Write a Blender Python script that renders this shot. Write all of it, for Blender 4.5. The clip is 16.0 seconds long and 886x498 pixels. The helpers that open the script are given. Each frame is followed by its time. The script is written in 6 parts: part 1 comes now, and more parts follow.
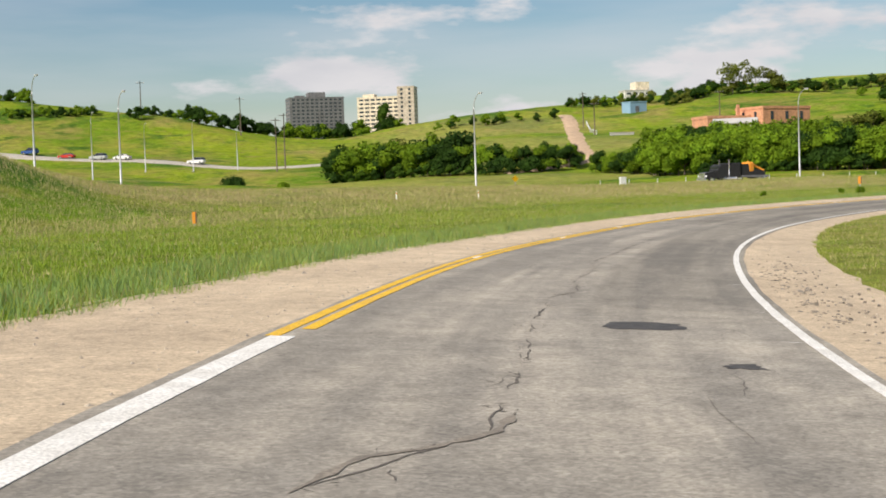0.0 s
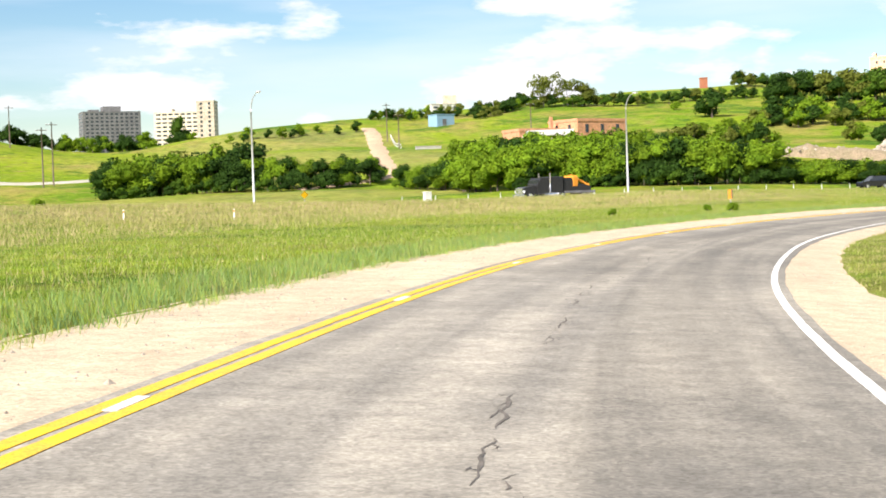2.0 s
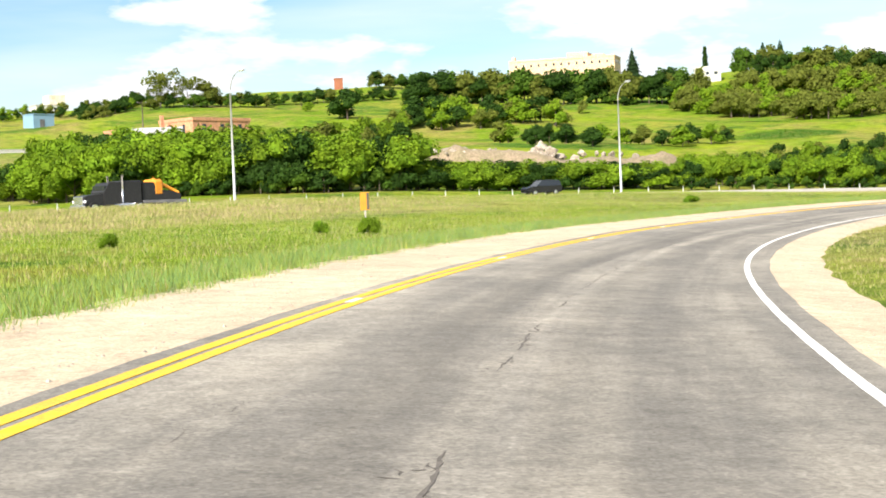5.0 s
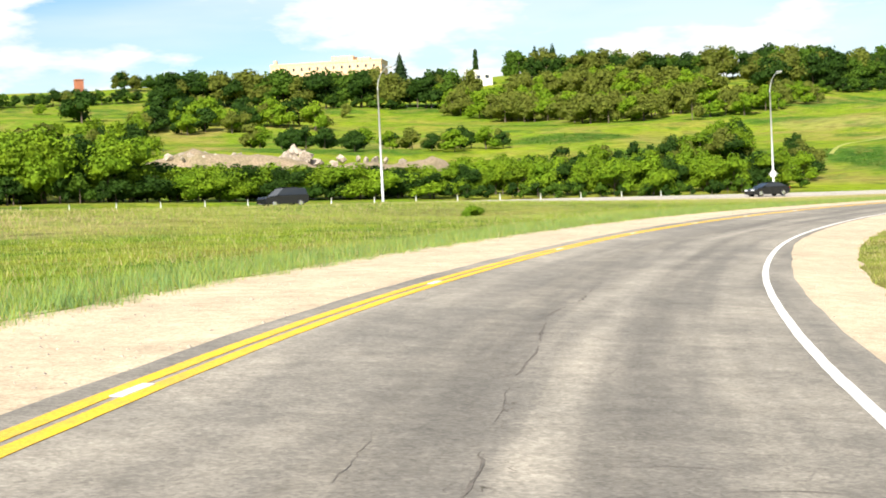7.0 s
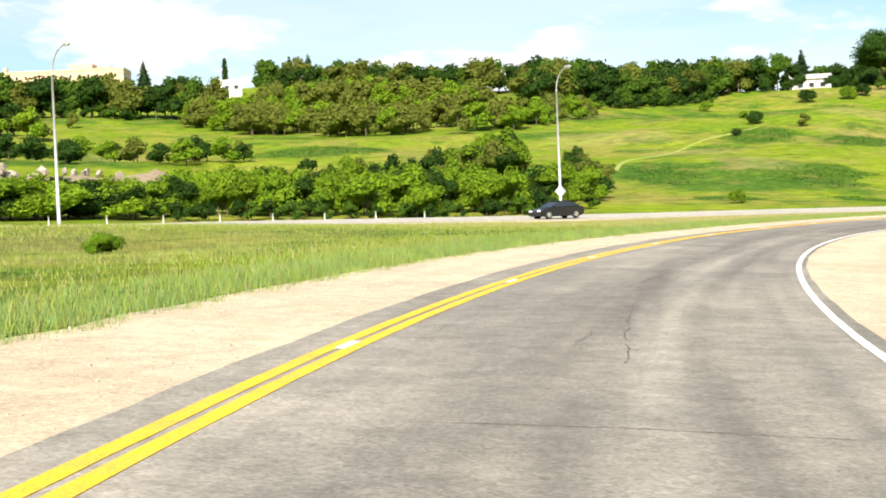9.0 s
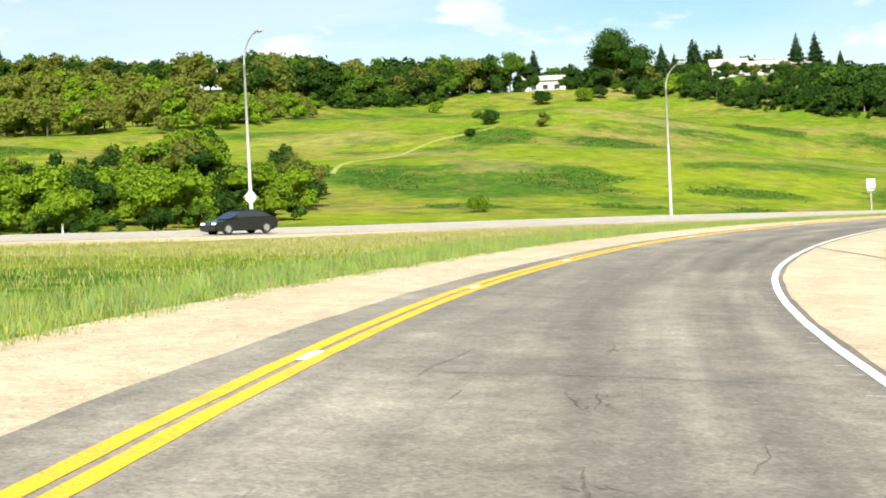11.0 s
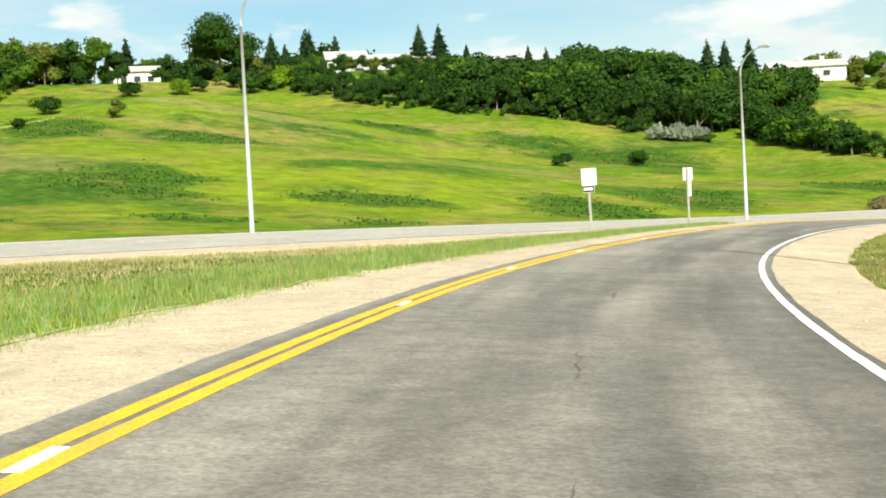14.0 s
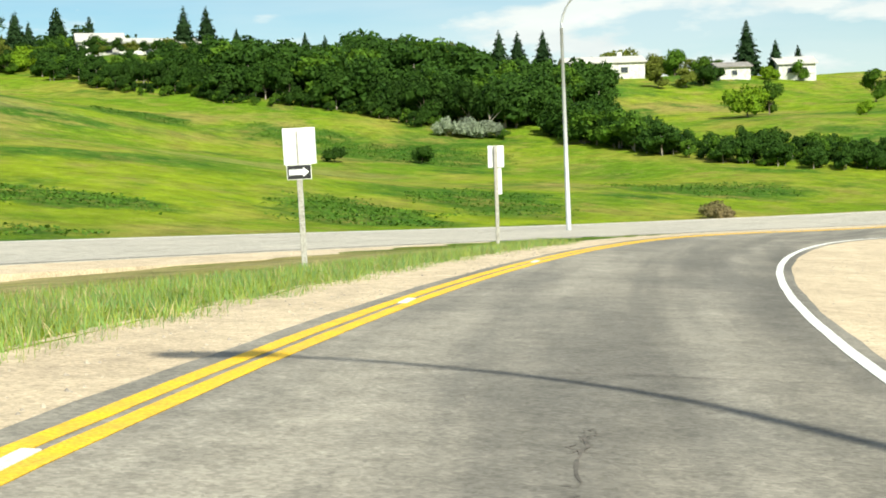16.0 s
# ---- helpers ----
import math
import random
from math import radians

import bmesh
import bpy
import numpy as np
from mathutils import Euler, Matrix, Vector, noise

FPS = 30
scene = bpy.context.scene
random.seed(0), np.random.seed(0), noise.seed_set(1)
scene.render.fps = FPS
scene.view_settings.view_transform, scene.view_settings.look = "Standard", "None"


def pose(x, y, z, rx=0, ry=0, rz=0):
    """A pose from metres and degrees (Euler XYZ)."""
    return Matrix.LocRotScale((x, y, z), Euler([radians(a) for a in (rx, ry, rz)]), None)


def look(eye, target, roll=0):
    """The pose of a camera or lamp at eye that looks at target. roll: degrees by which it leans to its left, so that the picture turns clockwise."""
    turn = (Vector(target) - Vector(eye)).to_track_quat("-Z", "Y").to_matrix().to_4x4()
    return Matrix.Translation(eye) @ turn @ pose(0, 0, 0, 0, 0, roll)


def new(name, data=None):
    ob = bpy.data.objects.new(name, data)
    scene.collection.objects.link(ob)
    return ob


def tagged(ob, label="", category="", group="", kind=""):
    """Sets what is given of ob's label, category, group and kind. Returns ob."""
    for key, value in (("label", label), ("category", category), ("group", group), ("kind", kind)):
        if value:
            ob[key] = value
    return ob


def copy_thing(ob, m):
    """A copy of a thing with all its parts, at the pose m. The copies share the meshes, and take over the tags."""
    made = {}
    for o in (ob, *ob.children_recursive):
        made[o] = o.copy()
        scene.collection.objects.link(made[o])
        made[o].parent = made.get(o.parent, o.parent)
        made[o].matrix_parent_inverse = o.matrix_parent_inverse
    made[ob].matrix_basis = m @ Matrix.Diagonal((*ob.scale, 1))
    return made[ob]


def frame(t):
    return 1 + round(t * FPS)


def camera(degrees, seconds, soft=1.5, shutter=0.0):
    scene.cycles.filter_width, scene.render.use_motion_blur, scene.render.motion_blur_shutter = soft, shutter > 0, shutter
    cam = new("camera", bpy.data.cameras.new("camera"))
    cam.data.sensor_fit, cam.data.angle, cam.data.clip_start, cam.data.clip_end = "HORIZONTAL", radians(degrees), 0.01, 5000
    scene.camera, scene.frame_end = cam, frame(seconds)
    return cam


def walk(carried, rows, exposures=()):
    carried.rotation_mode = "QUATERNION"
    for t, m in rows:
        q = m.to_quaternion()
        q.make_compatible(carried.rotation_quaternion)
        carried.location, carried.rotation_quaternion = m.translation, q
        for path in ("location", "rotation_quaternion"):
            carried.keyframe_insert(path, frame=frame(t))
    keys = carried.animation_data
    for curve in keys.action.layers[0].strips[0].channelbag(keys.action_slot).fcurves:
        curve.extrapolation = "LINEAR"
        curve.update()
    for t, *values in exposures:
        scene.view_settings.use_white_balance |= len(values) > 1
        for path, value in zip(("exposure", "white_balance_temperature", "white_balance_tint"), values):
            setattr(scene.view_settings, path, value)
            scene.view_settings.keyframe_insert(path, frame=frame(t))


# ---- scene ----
cam = camera(33.0, 16.0, soft=1.8, shutter=0.0)
# seconds, place, heading clockwise from +y, pitch up, lean to the right
ROWS = [
    (0, -0.12, -0.25, 1.633, 0.04, -2.13, 1.84),
    (0.5, 0.55, 7.99, 1.533, 1.93, -2.01, 1.71),
    (1, 1.53, 16.29, 1.504, 3.73, -1.94, 2.03),
    (1.5, 2.70, 24.53, 1.518, 5.50, -1.72, 1.91),
    (2, 4.22, 32.79, 1.489, 7.38, -1.66, 1.88),
    (2.5, 6.12, 41.08, 1.486, 9.70, -1.75, 2.43),
    (3, 8.29, 49.22, 1.405, 12.13, -1.77, 2.29),
    (3.5, 10.82, 57.08, 1.383, 14.51, -1.68, 2.53),
    (4, 13.64, 64.85, 1.416, 16.68, -1.72, 2.37),
    (6.5, 32.63, 103.62, 1.428, 27.68, -1.67, 2.75),
    (7, 37.56, 111.20, 1.412, 29.78, -1.67, 2.68),
    (7.5, 42.67, 118.63, 1.437, 31.76, -1.60, 2.50),
    (8, 48.00, 125.80, 1.400, 33.92, -1.48, 2.78),
    (8.5, 53.52, 132.64, 1.380, 36.32, -1.39, 2.34),
    (9, 59.33, 139.21, 1.396, 38.88, -1.26, 2.44),
    (9.5, 65.53, 145.56, 1.433, 41.53, -1.29, 2.33),
    (10, 72.06, 151.63, 1.459, 44.21, -1.34, 2.52),
    (12.5, 105.06, 175.35, 1.331, 55.85, -1.33, 2.45),
    (13, 112.03, 179.13, 1.365, 58.10, -1.45, 2.37),
    (13.5, 119.00, 182.56, 1.345, 60.82, -1.66, 2.41),
    (14, 126.05, 185.65, 1.327, 63.59, -1.68, 2.98),
    (14.5, 133.27, 188.46, 1.284, 66.02, -1.77, 2.83),
    (15, 140.52, 190.94, 1.230, 68.08, -1.95, 2.64),
    (15.5, 147.66, 193.17, 1.151, 69.91, -1.86, 2.51),
    (16, 154.96, 195.15, 1.081, 71.70, -1.93, 2.33),
]
EXPOSURES = [(0.0, 0.14, 6700, 14), (0.5, 0.24, 6700, 14), (1.0, 0.55, 6700, 14), (1.5, 0.84, 6650, 14), (4.0, 0.97, 6600, 12), (6.5, 0.86, 6700, 11), (10.0, 0.84, 6750, 9), (12.5, 0.7, 6750, 3), (16.0, 0.6, 6650, 0)]
walk(cam, [(t, pose(x, y, z, 90, 0, -h) @ pose(0, 0, 0, p, 0, 0) @ pose(0, 0, 0, 0, 0, -l)) for t, x, y, z, h, p, l in ROWS], EXPOSURES)

# ---- sky and sun ----
SUN_AZ, SUN_EL = 227.0, 38.0
sun = new("sun", bpy.data.lights.new("sun", "SUN"))
sun.data.energy, sun.data.angle, sun.data.color = 5.0, radians(0.45), (1.0, 0.945, 0.84)
a, e = radians(SUN_AZ), radians(SUN_EL)
sun.matrix_world = look((0, 0, 200), (-math.sin(a) * math.cos(e) * 10, -math.cos(a) * math.cos(e) * 10, 200 - math.sin(e) * 10))
world = bpy.data.worlds.new("sky")
scene.world = world
world.use_nodes = True
nt = world.node_tree
nt.nodes.clear()


def nd(tree, kind, **sets):
    n = tree.nodes.new(kind)
    for k, v in sets.items():
        if k.startswith("i_"):
            n.inputs[k[2:].replace("_", " ")].default_value = v
        elif k == "ins":
            for q, w in v.items():
                n.inputs[q].default_value = w
        else:
            setattr(n, k, v)
    return n


out = nd(nt, "ShaderNodeOutputWorld")
bg = nd(nt, "ShaderNodeBackground", ins={"Strength": 0.08})
sky = nd(nt, "ShaderNodeTexSky", sky_type="NISHITA", sun_disc=False, sun_elevation=radians(SUN_EL), sun_rotation=radians(SUN_AZ), air_density=1.0, dust_density=0.6, ozone_density=1.2)
geo = nd(nt, "ShaderNodeTexCoord")
flat = nd(nt, "ShaderNodeMapping", ins={"Scale": (1.0, 1.0, 3.2)})
puffs = nd(nt, "ShaderNodeTexNoise", ins={"Scale": 7.0, "Detail": 10.0, "Roughness": 0.55})
edge = nd(nt, "ShaderNodeValToRGB")
edge.color_ramp.elements[0].position, edge.color_ramp.elements[1].position = 0.525, 0.6
sheet = nd(nt, "ShaderNodeMapping", ins={"Scale": (1.0, 1.0, 7.0), "Location": (3.0, 1.0, 0.4)})
veil = nd(nt, "ShaderNodeTexNoise", ins={"Scale": 2.6, "Detail": 6.0, "Roughness": 0.5})
vedge = nd(nt, "ShaderNodeValToRGB")
vedge.color_ramp.elements[0].position, vedge.color_ramp.elements[1].position = 0.38, 0.62
vmax = nd(nt, "ShaderNodeMath", operation="MULTIPLY", ins={1: 0.5})
lit = nd(nt, "ShaderNodeTexNoise", ins={"Scale": 16.0, "Detail": 5.0})
ctint = nd(nt, "ShaderNodeMix", data_type="RGBA", ins={"A": (6.2, 6.6, 7.2, 1), "B": (9.5, 9.5, 9.4, 1)})
mixv = nd(nt, "ShaderNodeMix", data_type="RGBA", ins={"B": (7.2, 7.7, 8.2, 1)})
mixp = nd(nt, "ShaderNodeMix", data_type="RGBA")
lk = nt.links.new
lk(geo.outputs["Generated"], flat.inputs["Vector"])
lk(geo.outputs["Generated"], sheet.inputs["Vector"])
lk(flat.outputs[0], puffs.inputs["Vector"])
lk(flat.outputs[0], lit.inputs["Vector"])
lk(sheet.outputs[0], veil.inputs["Vector"])
lk(puffs.outputs["Fac"], edge.inputs[0])
lk(veil.outputs["Fac"], vedge.inputs[0])
lk(vedge.outputs[0], vmax.inputs[0])
deep = nd(nt, "ShaderNodeHueSaturation", ins={"Hue": 0.499, "Saturation": 1.35, "Value": 1.0})
lk(sky.outputs[0], deep.inputs["Color"])
lk(deep.outputs[0], mixv.inputs["A"])
lk(vmax.outputs[0], mixv.inputs["Factor"])
lk(lit.outputs["Fac"], ctint.inputs["Factor"])
lk(mixv.outputs["Result"], mixp.inputs["A"])
lk(ctint.outputs["Result"], mixp.inputs["B"])
lk(edge.outputs[0], mixp.inputs["Factor"])
lk(mixp.outputs["Result"], bg.inputs["Color"])
lk(bg.outputs[0], out.inputs["Surface"])

# ---- materials ----
CX, CY = 211.9, -7.76  # centre of the ramp's bend
MATS = {}


def material(name, base, rough=0.8, metal=0.0, vary=None, scale=1.0, amount=0.5, fine=None, bump=0.0, bump_scale=30.0, rand=0.0, spec=0.3, trans=0.0):
    """Base colour, a second colour spread by noise, a fine grain and a bump; rand shifts brightness from object to object."""
    if name in MATS:
        return MATS[name]
    m = bpy.data.materials.new(name)
    m.use_nodes = True
    t = m.node_tree
    b = t.nodes["Principled BSDF"]
    b.inputs["Roughness"].default_value, b.inputs["Metallic"].default_value = rough, metal
    b.inputs["Specular IOR Level"].default_value = spec
    b.inputs["Base Color"].default_value = (*base, 1)
    link = t.links.new
    pos = nd(t, "ShaderNodeNewGeometry")
    col = None
    if vary:
        n1 = nd(t, "ShaderNodeTexNoise", ins={"Scale": scale, "Detail": 6.0, "Roughness": 0.6})
        rp = nd(t, "ShaderNodeValToRGB")
        rp.color_ramp.elements[0].position, rp.color_ramp.elements[1].position = 0.5 - 0.3 * amount, 0.5 + 0.3 * amount
        mx = nd(t, "ShaderNodeMix", data_type="RGBA", ins={"A": (*base, 1), "B": (*vary, 1)})
        link(pos.outputs["Position"], n1.inputs["Vector"])
        link(n1.outputs["Fac"], rp.inputs[0])
        link(rp.outputs[0], mx.inputs["Factor"])
        col = mx.outputs["Result"]
    if fine:
        n2 = nd(t, "ShaderNodeTexNoise", ins={"Scale": fine, "Detail": 3.0})
        hv = nd(t, "ShaderNodeMapRange", ins={"From Min": 0.3, "From Max": 0.7, "To Min": 0.7, "To Max": 1.3})
        mu = nd(t, "ShaderNodeMix", data_type="RGBA", blend_type="MULTIPLY", ins={"Factor": 1.0, "A": (*base, 1)})
        link(pos.outputs["Position"], n2.inputs["Vector"])
        link(n2.outputs["Fac"], hv.inputs["Value"])
        link(hv.outputs[0], mu.inputs["B"])
        if col:
            link(col, mu.inputs["A"])
        col = mu.outputs["Result"]
    if rand:
        oi = nd(t, "ShaderNodeObjectInfo")
        rr = nd(t, "ShaderNodeMapRange", ins={"To Min": 1 - rand, "To Max": 1 + rand})
        m2 = nd(t, "ShaderNodeMix", data_type="RGBA", blend_type="MULTIPLY", ins={"Factor": 1.0, "A": (*base, 1)})
        link(oi.outputs["Random"], rr.inputs["Value"])
        link(rr.outputs[0], m2.inputs["B"])
        if col:
            link(col, m2.inputs["A"])
        col = m2.outputs["Result"]
    if col:
        link(col, b.inputs["Base Color"])
    if bump:
        n3 = nd(t, "ShaderNodeTexNoise", ins={"Scale": bump_scale, "Detail": 4.0})
        bp = nd(t, "ShaderNodeBump", ins={"Strength": bump, "Distance": 0.02})
        link(pos.outputs["Position"], n3.inputs["Vector"])
        link(n3.outputs["Fac"], bp.inputs["Height"])
        link(bp.outputs[0], b.inputs["Normal"])
    if trans:
        tr = nd(t, "ShaderNodeBsdfTranslucent")
        ms = nd(t, "ShaderNodeMixShader", ins={"Fac": trans})
        if col:
            link(col, tr.inputs["Color"])
        else:
            tr.inputs["Color"].default_value = (*base, 1)
        o = t.nodes["Material Output"]
        link(b.outputs[0], ms.inputs[1])
        link(tr.outputs[0], ms.inputs[2])
        link(ms.outputs[0], o.inputs["Surface"])
    MATS[name] = m
    return m


def asphalt_material(name, base, light, streak, cx=CX, cy=CY, wear=(), crazed=0.0):
    """Worn asphalt with aggregate grain, patches and wheel tracks that follow the bend."""
    m = bpy.data.materials.new(name)
    m.use_nodes = True
    t = m.node_tree
    b = t.nodes["Principled BSDF"]
    b.inputs["Roughness"].default_value, b.inputs["Specular IOR Level"].default_value = 0.85, 0.25
    link = t.links.new
    pos = nd(t, "ShaderNodeNewGeometry")
    sub = nd(t, "ShaderNodeVectorMath", operation="SUBTRACT", ins={1: (cx, cy, 0)})
    sep = nd(t, "ShaderNodeSeparateXYZ")
    ln = nd(t, "ShaderNodeVectorMath", operation="LENGTH")
    an = nd(t, "ShaderNodeMath", operation="ARCTAN2")
    arc = nd(t, "ShaderNodeMath", operation="MULTIPLY", ins={1: 212 * 0.045})
    cmb = nd(t, "ShaderNodeCombineXYZ")
    link(pos.outputs["Position"], sub.inputs[0])
    link(sub.outputs[0], ln.inputs[0])
    link(sub.outputs[0], sep.inputs[0])
    link(sep.outputs[0], an.inputs[0])
    link(sep.outputs[1], an.inputs[1])
    link(an.outputs[0], arc.inputs[0])
    link(ln.outputs["Value"], cmb.inputs[0])
    link(arc.outputs[0], cmb.inputs[1])
    if wear:
        wob = nd(t, "ShaderNodeTexNoise", ins={"Scale": 0.55, "Detail": 5.0, "Roughness": 0.6})
        link(cmb.outputs[0], wob.inputs["Vector"])
        wo2 = nd(t, "ShaderNodeMapRange", ins={"From Min": 0.2, "From Max": 0.8, "To Min": -0.6, "To Max": 0.6})
        link(wob.outputs["Fac"], wo2.inputs["Value"])
        rsum = nd(t, "ShaderNodeMath", operation="ADD")
        link(ln.outputs["Value"], rsum.inputs[0])
        link(wo2.outputs[0], rsum.inputs[1])
        # the lane leaves the circle at its far end
        bend_out = nd(t, "ShaderNodeMapRange", clamp=False, ins={"From Min": radians(-22.0), "From Max": radians(-11.0), "To Min": 0.0, "To Max": 2.4})
        link(an.outputs[0], bend_out.inputs["Value"])
        bend_pos = nd(t, "ShaderNodeMath", operation="MAXIMUM", ins={1: 0.0})
        link(bend_out.outputs[0], bend_pos.inputs[0])
        rsum2 = nd(t, "ShaderNodeMath", operation="ADD")
        link(rsum.outputs[0], rsum2.inputs[0])
        link(bend_pos.outputs[0], rsum2.inputs[1])
        rpos = nd(t, "ShaderNodeMapRange", ins={"From Min": 208.0, "From Max": 216.0})
        link(rsum2.outputs[0], rpos.inputs["Value"])
        ramps = []
        for table in wear:
            one = nd(t, "ShaderNodeValToRGB")
            cr = one.color_ramp
            cr.interpolation = "EASE"
            while len(cr.elements) < len(table):
                cr.elements.new(0.5)
            for el, (r_at, v) in zip(cr.elements, table):
                el.position, el.color = (r_at - 208.0) / 8.0, (v, v, v, 1)
            link(rpos.outputs[0], one.inputs[0])
            ramps.append(one.outputs[0])
        # the first stretch is evenly worn, then the inner half is darker, then dark wheel tracks run along the lane
        tracks = None
        for ramp, (a0, a1) in zip(ramps, ((-100, -99), (-83.6, -82.6), (-72.3, -70.8), (-34.0, -28.0))):
            if tracks is None:
                tracks = ramp
                continue
            along = nd(t, "ShaderNodeMapRange", ins={"From Min": radians(a0), "From Max": radians(a1)})
            link(an.outputs[0], along.inputs["Value"])
            step = nd(t, "ShaderNodeMix", data_type="RGBA")
            link(along.outputs[0], step.inputs["Factor"])
            link(tracks, step.inputs["A"])
            link(ramp, step.inputs["B"])
            tracks = step.outputs["Result"]
    tr = nd(t, "ShaderNodeTexNoise", ins={"Scale": 1.1, "Detail": 4.0, "Roughness": 0.55, "Distortion": 0.3})
    link(cmb.outputs[0], tr.inputs["Vector"])
    big = nd(t, "ShaderNodeTexNoise", ins={"Scale": 0.32, "Detail": 7.0, "Roughness": 0.62})
    link(pos.outputs["Position"], big.inputs["Vector"])
    grain = nd(t, "ShaderNodeTexNoise", ins={"Scale": 17.0, "Detail": 8.0, "Roughness": 0.8})
    link(pos.outputs["Position"], grain.inputs["Vector"])
    peb = nd(t, "ShaderNodeTexVoronoi", ins={"Scale": 38.0})
    link(pos.outputs["Position"], peb.inputs["Vector"])
    r1 = nd(t, "ShaderNodeMapRange", ins={"From Min": 0.36, "From Max": 0.64})
    link(big.outputs["Fac"], r1.inputs["Value"])
    c1 = nd(t, "ShaderNodeMix", data_type="RGBA", ins={"A": (*base, 1), "B": (*light, 1)})
    link(r1.outputs[0], c1.inputs["Factor"])
    r2 = nd(t, "ShaderNodeMapRange", ins={"From Min": 0.40, "From Max": 0.60, "To Min": 0.0, "To Max": streak})
    link(tr.outputs["Fac"], r2.inputs["Value"])
    c2 = nd(t, "ShaderNodeMix", data_type="RGBA", ins={"B": (base[0] * 0.58, base[1] * 0.59, base[2] * 0.62, 1)})
    link(c1.outputs["Result"], c2.inputs["A"])
    link(r2.outputs[0], c2.inputs["Factor"])
    mot = nd(t, "ShaderNodeTexNoise", ins={"Scale": 2.6, "Detail": 6.0, "Roughness": 0.7})
    link(pos.outputs["Position"], mot.inputs["Vector"])
    rm = nd(t, "ShaderNodeMapRange", ins={"From Min": 0.3, "From Max": 0.7, "To Min": 0.78, "To Max": 1.22})
    link(mot.outputs["Fac"], rm.inputs["Value"])
    cm = nd(t, "ShaderNodeMix", data_type="RGBA", blend_type="MULTIPLY", ins={"Factor": 1.0})
    link(c2.outputs["Result"], cm.inputs["A"])
    link(rm.outputs[0], cm.inputs["B"])
    c2 = cm
    r3 = nd(t, "ShaderNodeMapRange", ins={"From Min": 0.3, "From Max": 0.7, "To Min": 0.72, "To Max": 1.28})
    link(grain.outputs["Fac"], r3.inputs["Value"])
    c3 = nd(t, "ShaderNodeMix", data_type="RGBA", blend_type="MULTIPLY", ins={"Factor": 1.0})
    link(c2.outputs["Result"], c3.inputs["A"])
    link(r3.outputs[0], c3.inputs["B"])
    r4 = nd(t, "ShaderNodeMapRange", ins={"From Min": 0.0, "From Max": 1.0, "To Min": 0.78, "To Max": 1.3})
    link(peb.outputs["Color"], r4.inputs["Value"])
    c4 = nd(t, "ShaderNodeMix", data_type="RGBA", blend_type="MULTIPLY", ins={"Factor": 1.0})
    link(c3.outputs["Result"], c4.inputs["A"])
    link(r4.outputs[0], c4.inputs["B"])
    if wear:
        c5 = nd(t, "ShaderNodeMix", data_type="RGBA", blend_type="MULTIPLY", ins={"Factor": 1.0})
        link(c4.outputs["Result"], c5.inputs["A"])
        link(tracks, c5.inputs["B"])
        c4 = c5
    if crazed:
        # fields of fine net-like cracks
        bend = nd(t, "ShaderNodeTexNoise", ins={"Scale": 2.4, "Detail": 5.0, "Roughness": 0.65})
        link(pos.outputs["Position"], bend.inputs["Vector"])
        big_bend = nd(t, "ShaderNodeVectorMath", operation="SCALE", ins={"Scale": 0.55})
        link(bend.outputs["Color"], big_bend.inputs[0])
        moved = nd(t, "ShaderNodeVectorMath", operation="ADD")
        link(pos.outputs["Position"], moved.inputs[0])
        link(big_bend.outputs[0], moved.inputs[1])
        net = nd(t, "ShaderNodeTexVoronoi", feature="DISTANCE_TO_EDGE", ins={"Scale": 2.3})
        link(moved.outputs[0], net.inputs["Vector"])
        thin = nd(t, "ShaderNodeMapRange", ins={"From Min": 0.003, "From Max": 0.022, "To Min": 1.0, "To Max": 0.0})
        link(net.outputs["Distance"], thin.inputs["Value"])
        field = nd(t, "ShaderNodeTexNoise", ins={"Scale": 0.33, "Detail": 4.0, "Roughness": 0.7})
        link(moved.outputs[0], field.inputs["Vector"])
        fr = nd(t, "ShaderNodeMapRange", ins={"From Min": 0.53, "From Max": 0.66, "To Max": crazed})
        link(field.outputs["Fac"], fr.inputs["Value"])
        both = nd(t, "ShaderNodeMath", operation="MULTIPLY")
        link(thin.outputs[0], both.inputs[0])
        link(fr.outputs[0], both.inputs[1])
        c6 = nd(t, "ShaderNodeMix", data_type="RGBA", ins={"B": (0.06, 0.052, 0.045, 1)})
        link(c4.outputs["Result"], c6.inputs["A"])
        link(both.outputs[0], c6.inputs["Factor"])
        c4 = c6
    link(c4.outputs["Result"], b.inputs["Base Color"])
    bp = nd(t, "ShaderNodeBump", ins={"Strength": 0.5, "Distance": 0.012})
    link(grain.outputs["Fac"], bp.inputs["Height"])
    link(bp.outputs[0], b.inputs["Normal"])
    return m


SCRUB_AREAS = [(225, 263, 6.4, 14, -53), (209, 278, 5.6, 12, -45), (270, 310, 7, 13, -50), (248, 232, 5.6, 13, -69), (339, 262, 13.9, 13, -70), (346, 278, 9.8, 7, -67), (229, 244, 6.8, 5, -61), (271, 229, 6.4, 14, -73),
               (336, 298, 6.5, 10, -62), (191, 251, 4.8, 3, -48), (204, 242, 4.2, 3, -56), (212, 233, 2.8, 3, -62), (277, 293, 9, 8, -55), (304, 216, 10, 9, -81), (205, 352, 12, 9, -34)]
DRY_AREAS = [(8, 152, 42, 13, 27), (-30, 132, 26, 13, 40), (36, 166, 26, 9, 25), (150, 217, 24, 6, -6), (174, 213, 18, 5, -24), (160, 213, 20, 6, -15), (187, 209, 16, 5, -30), (138, 216, 20, 6, 0)]
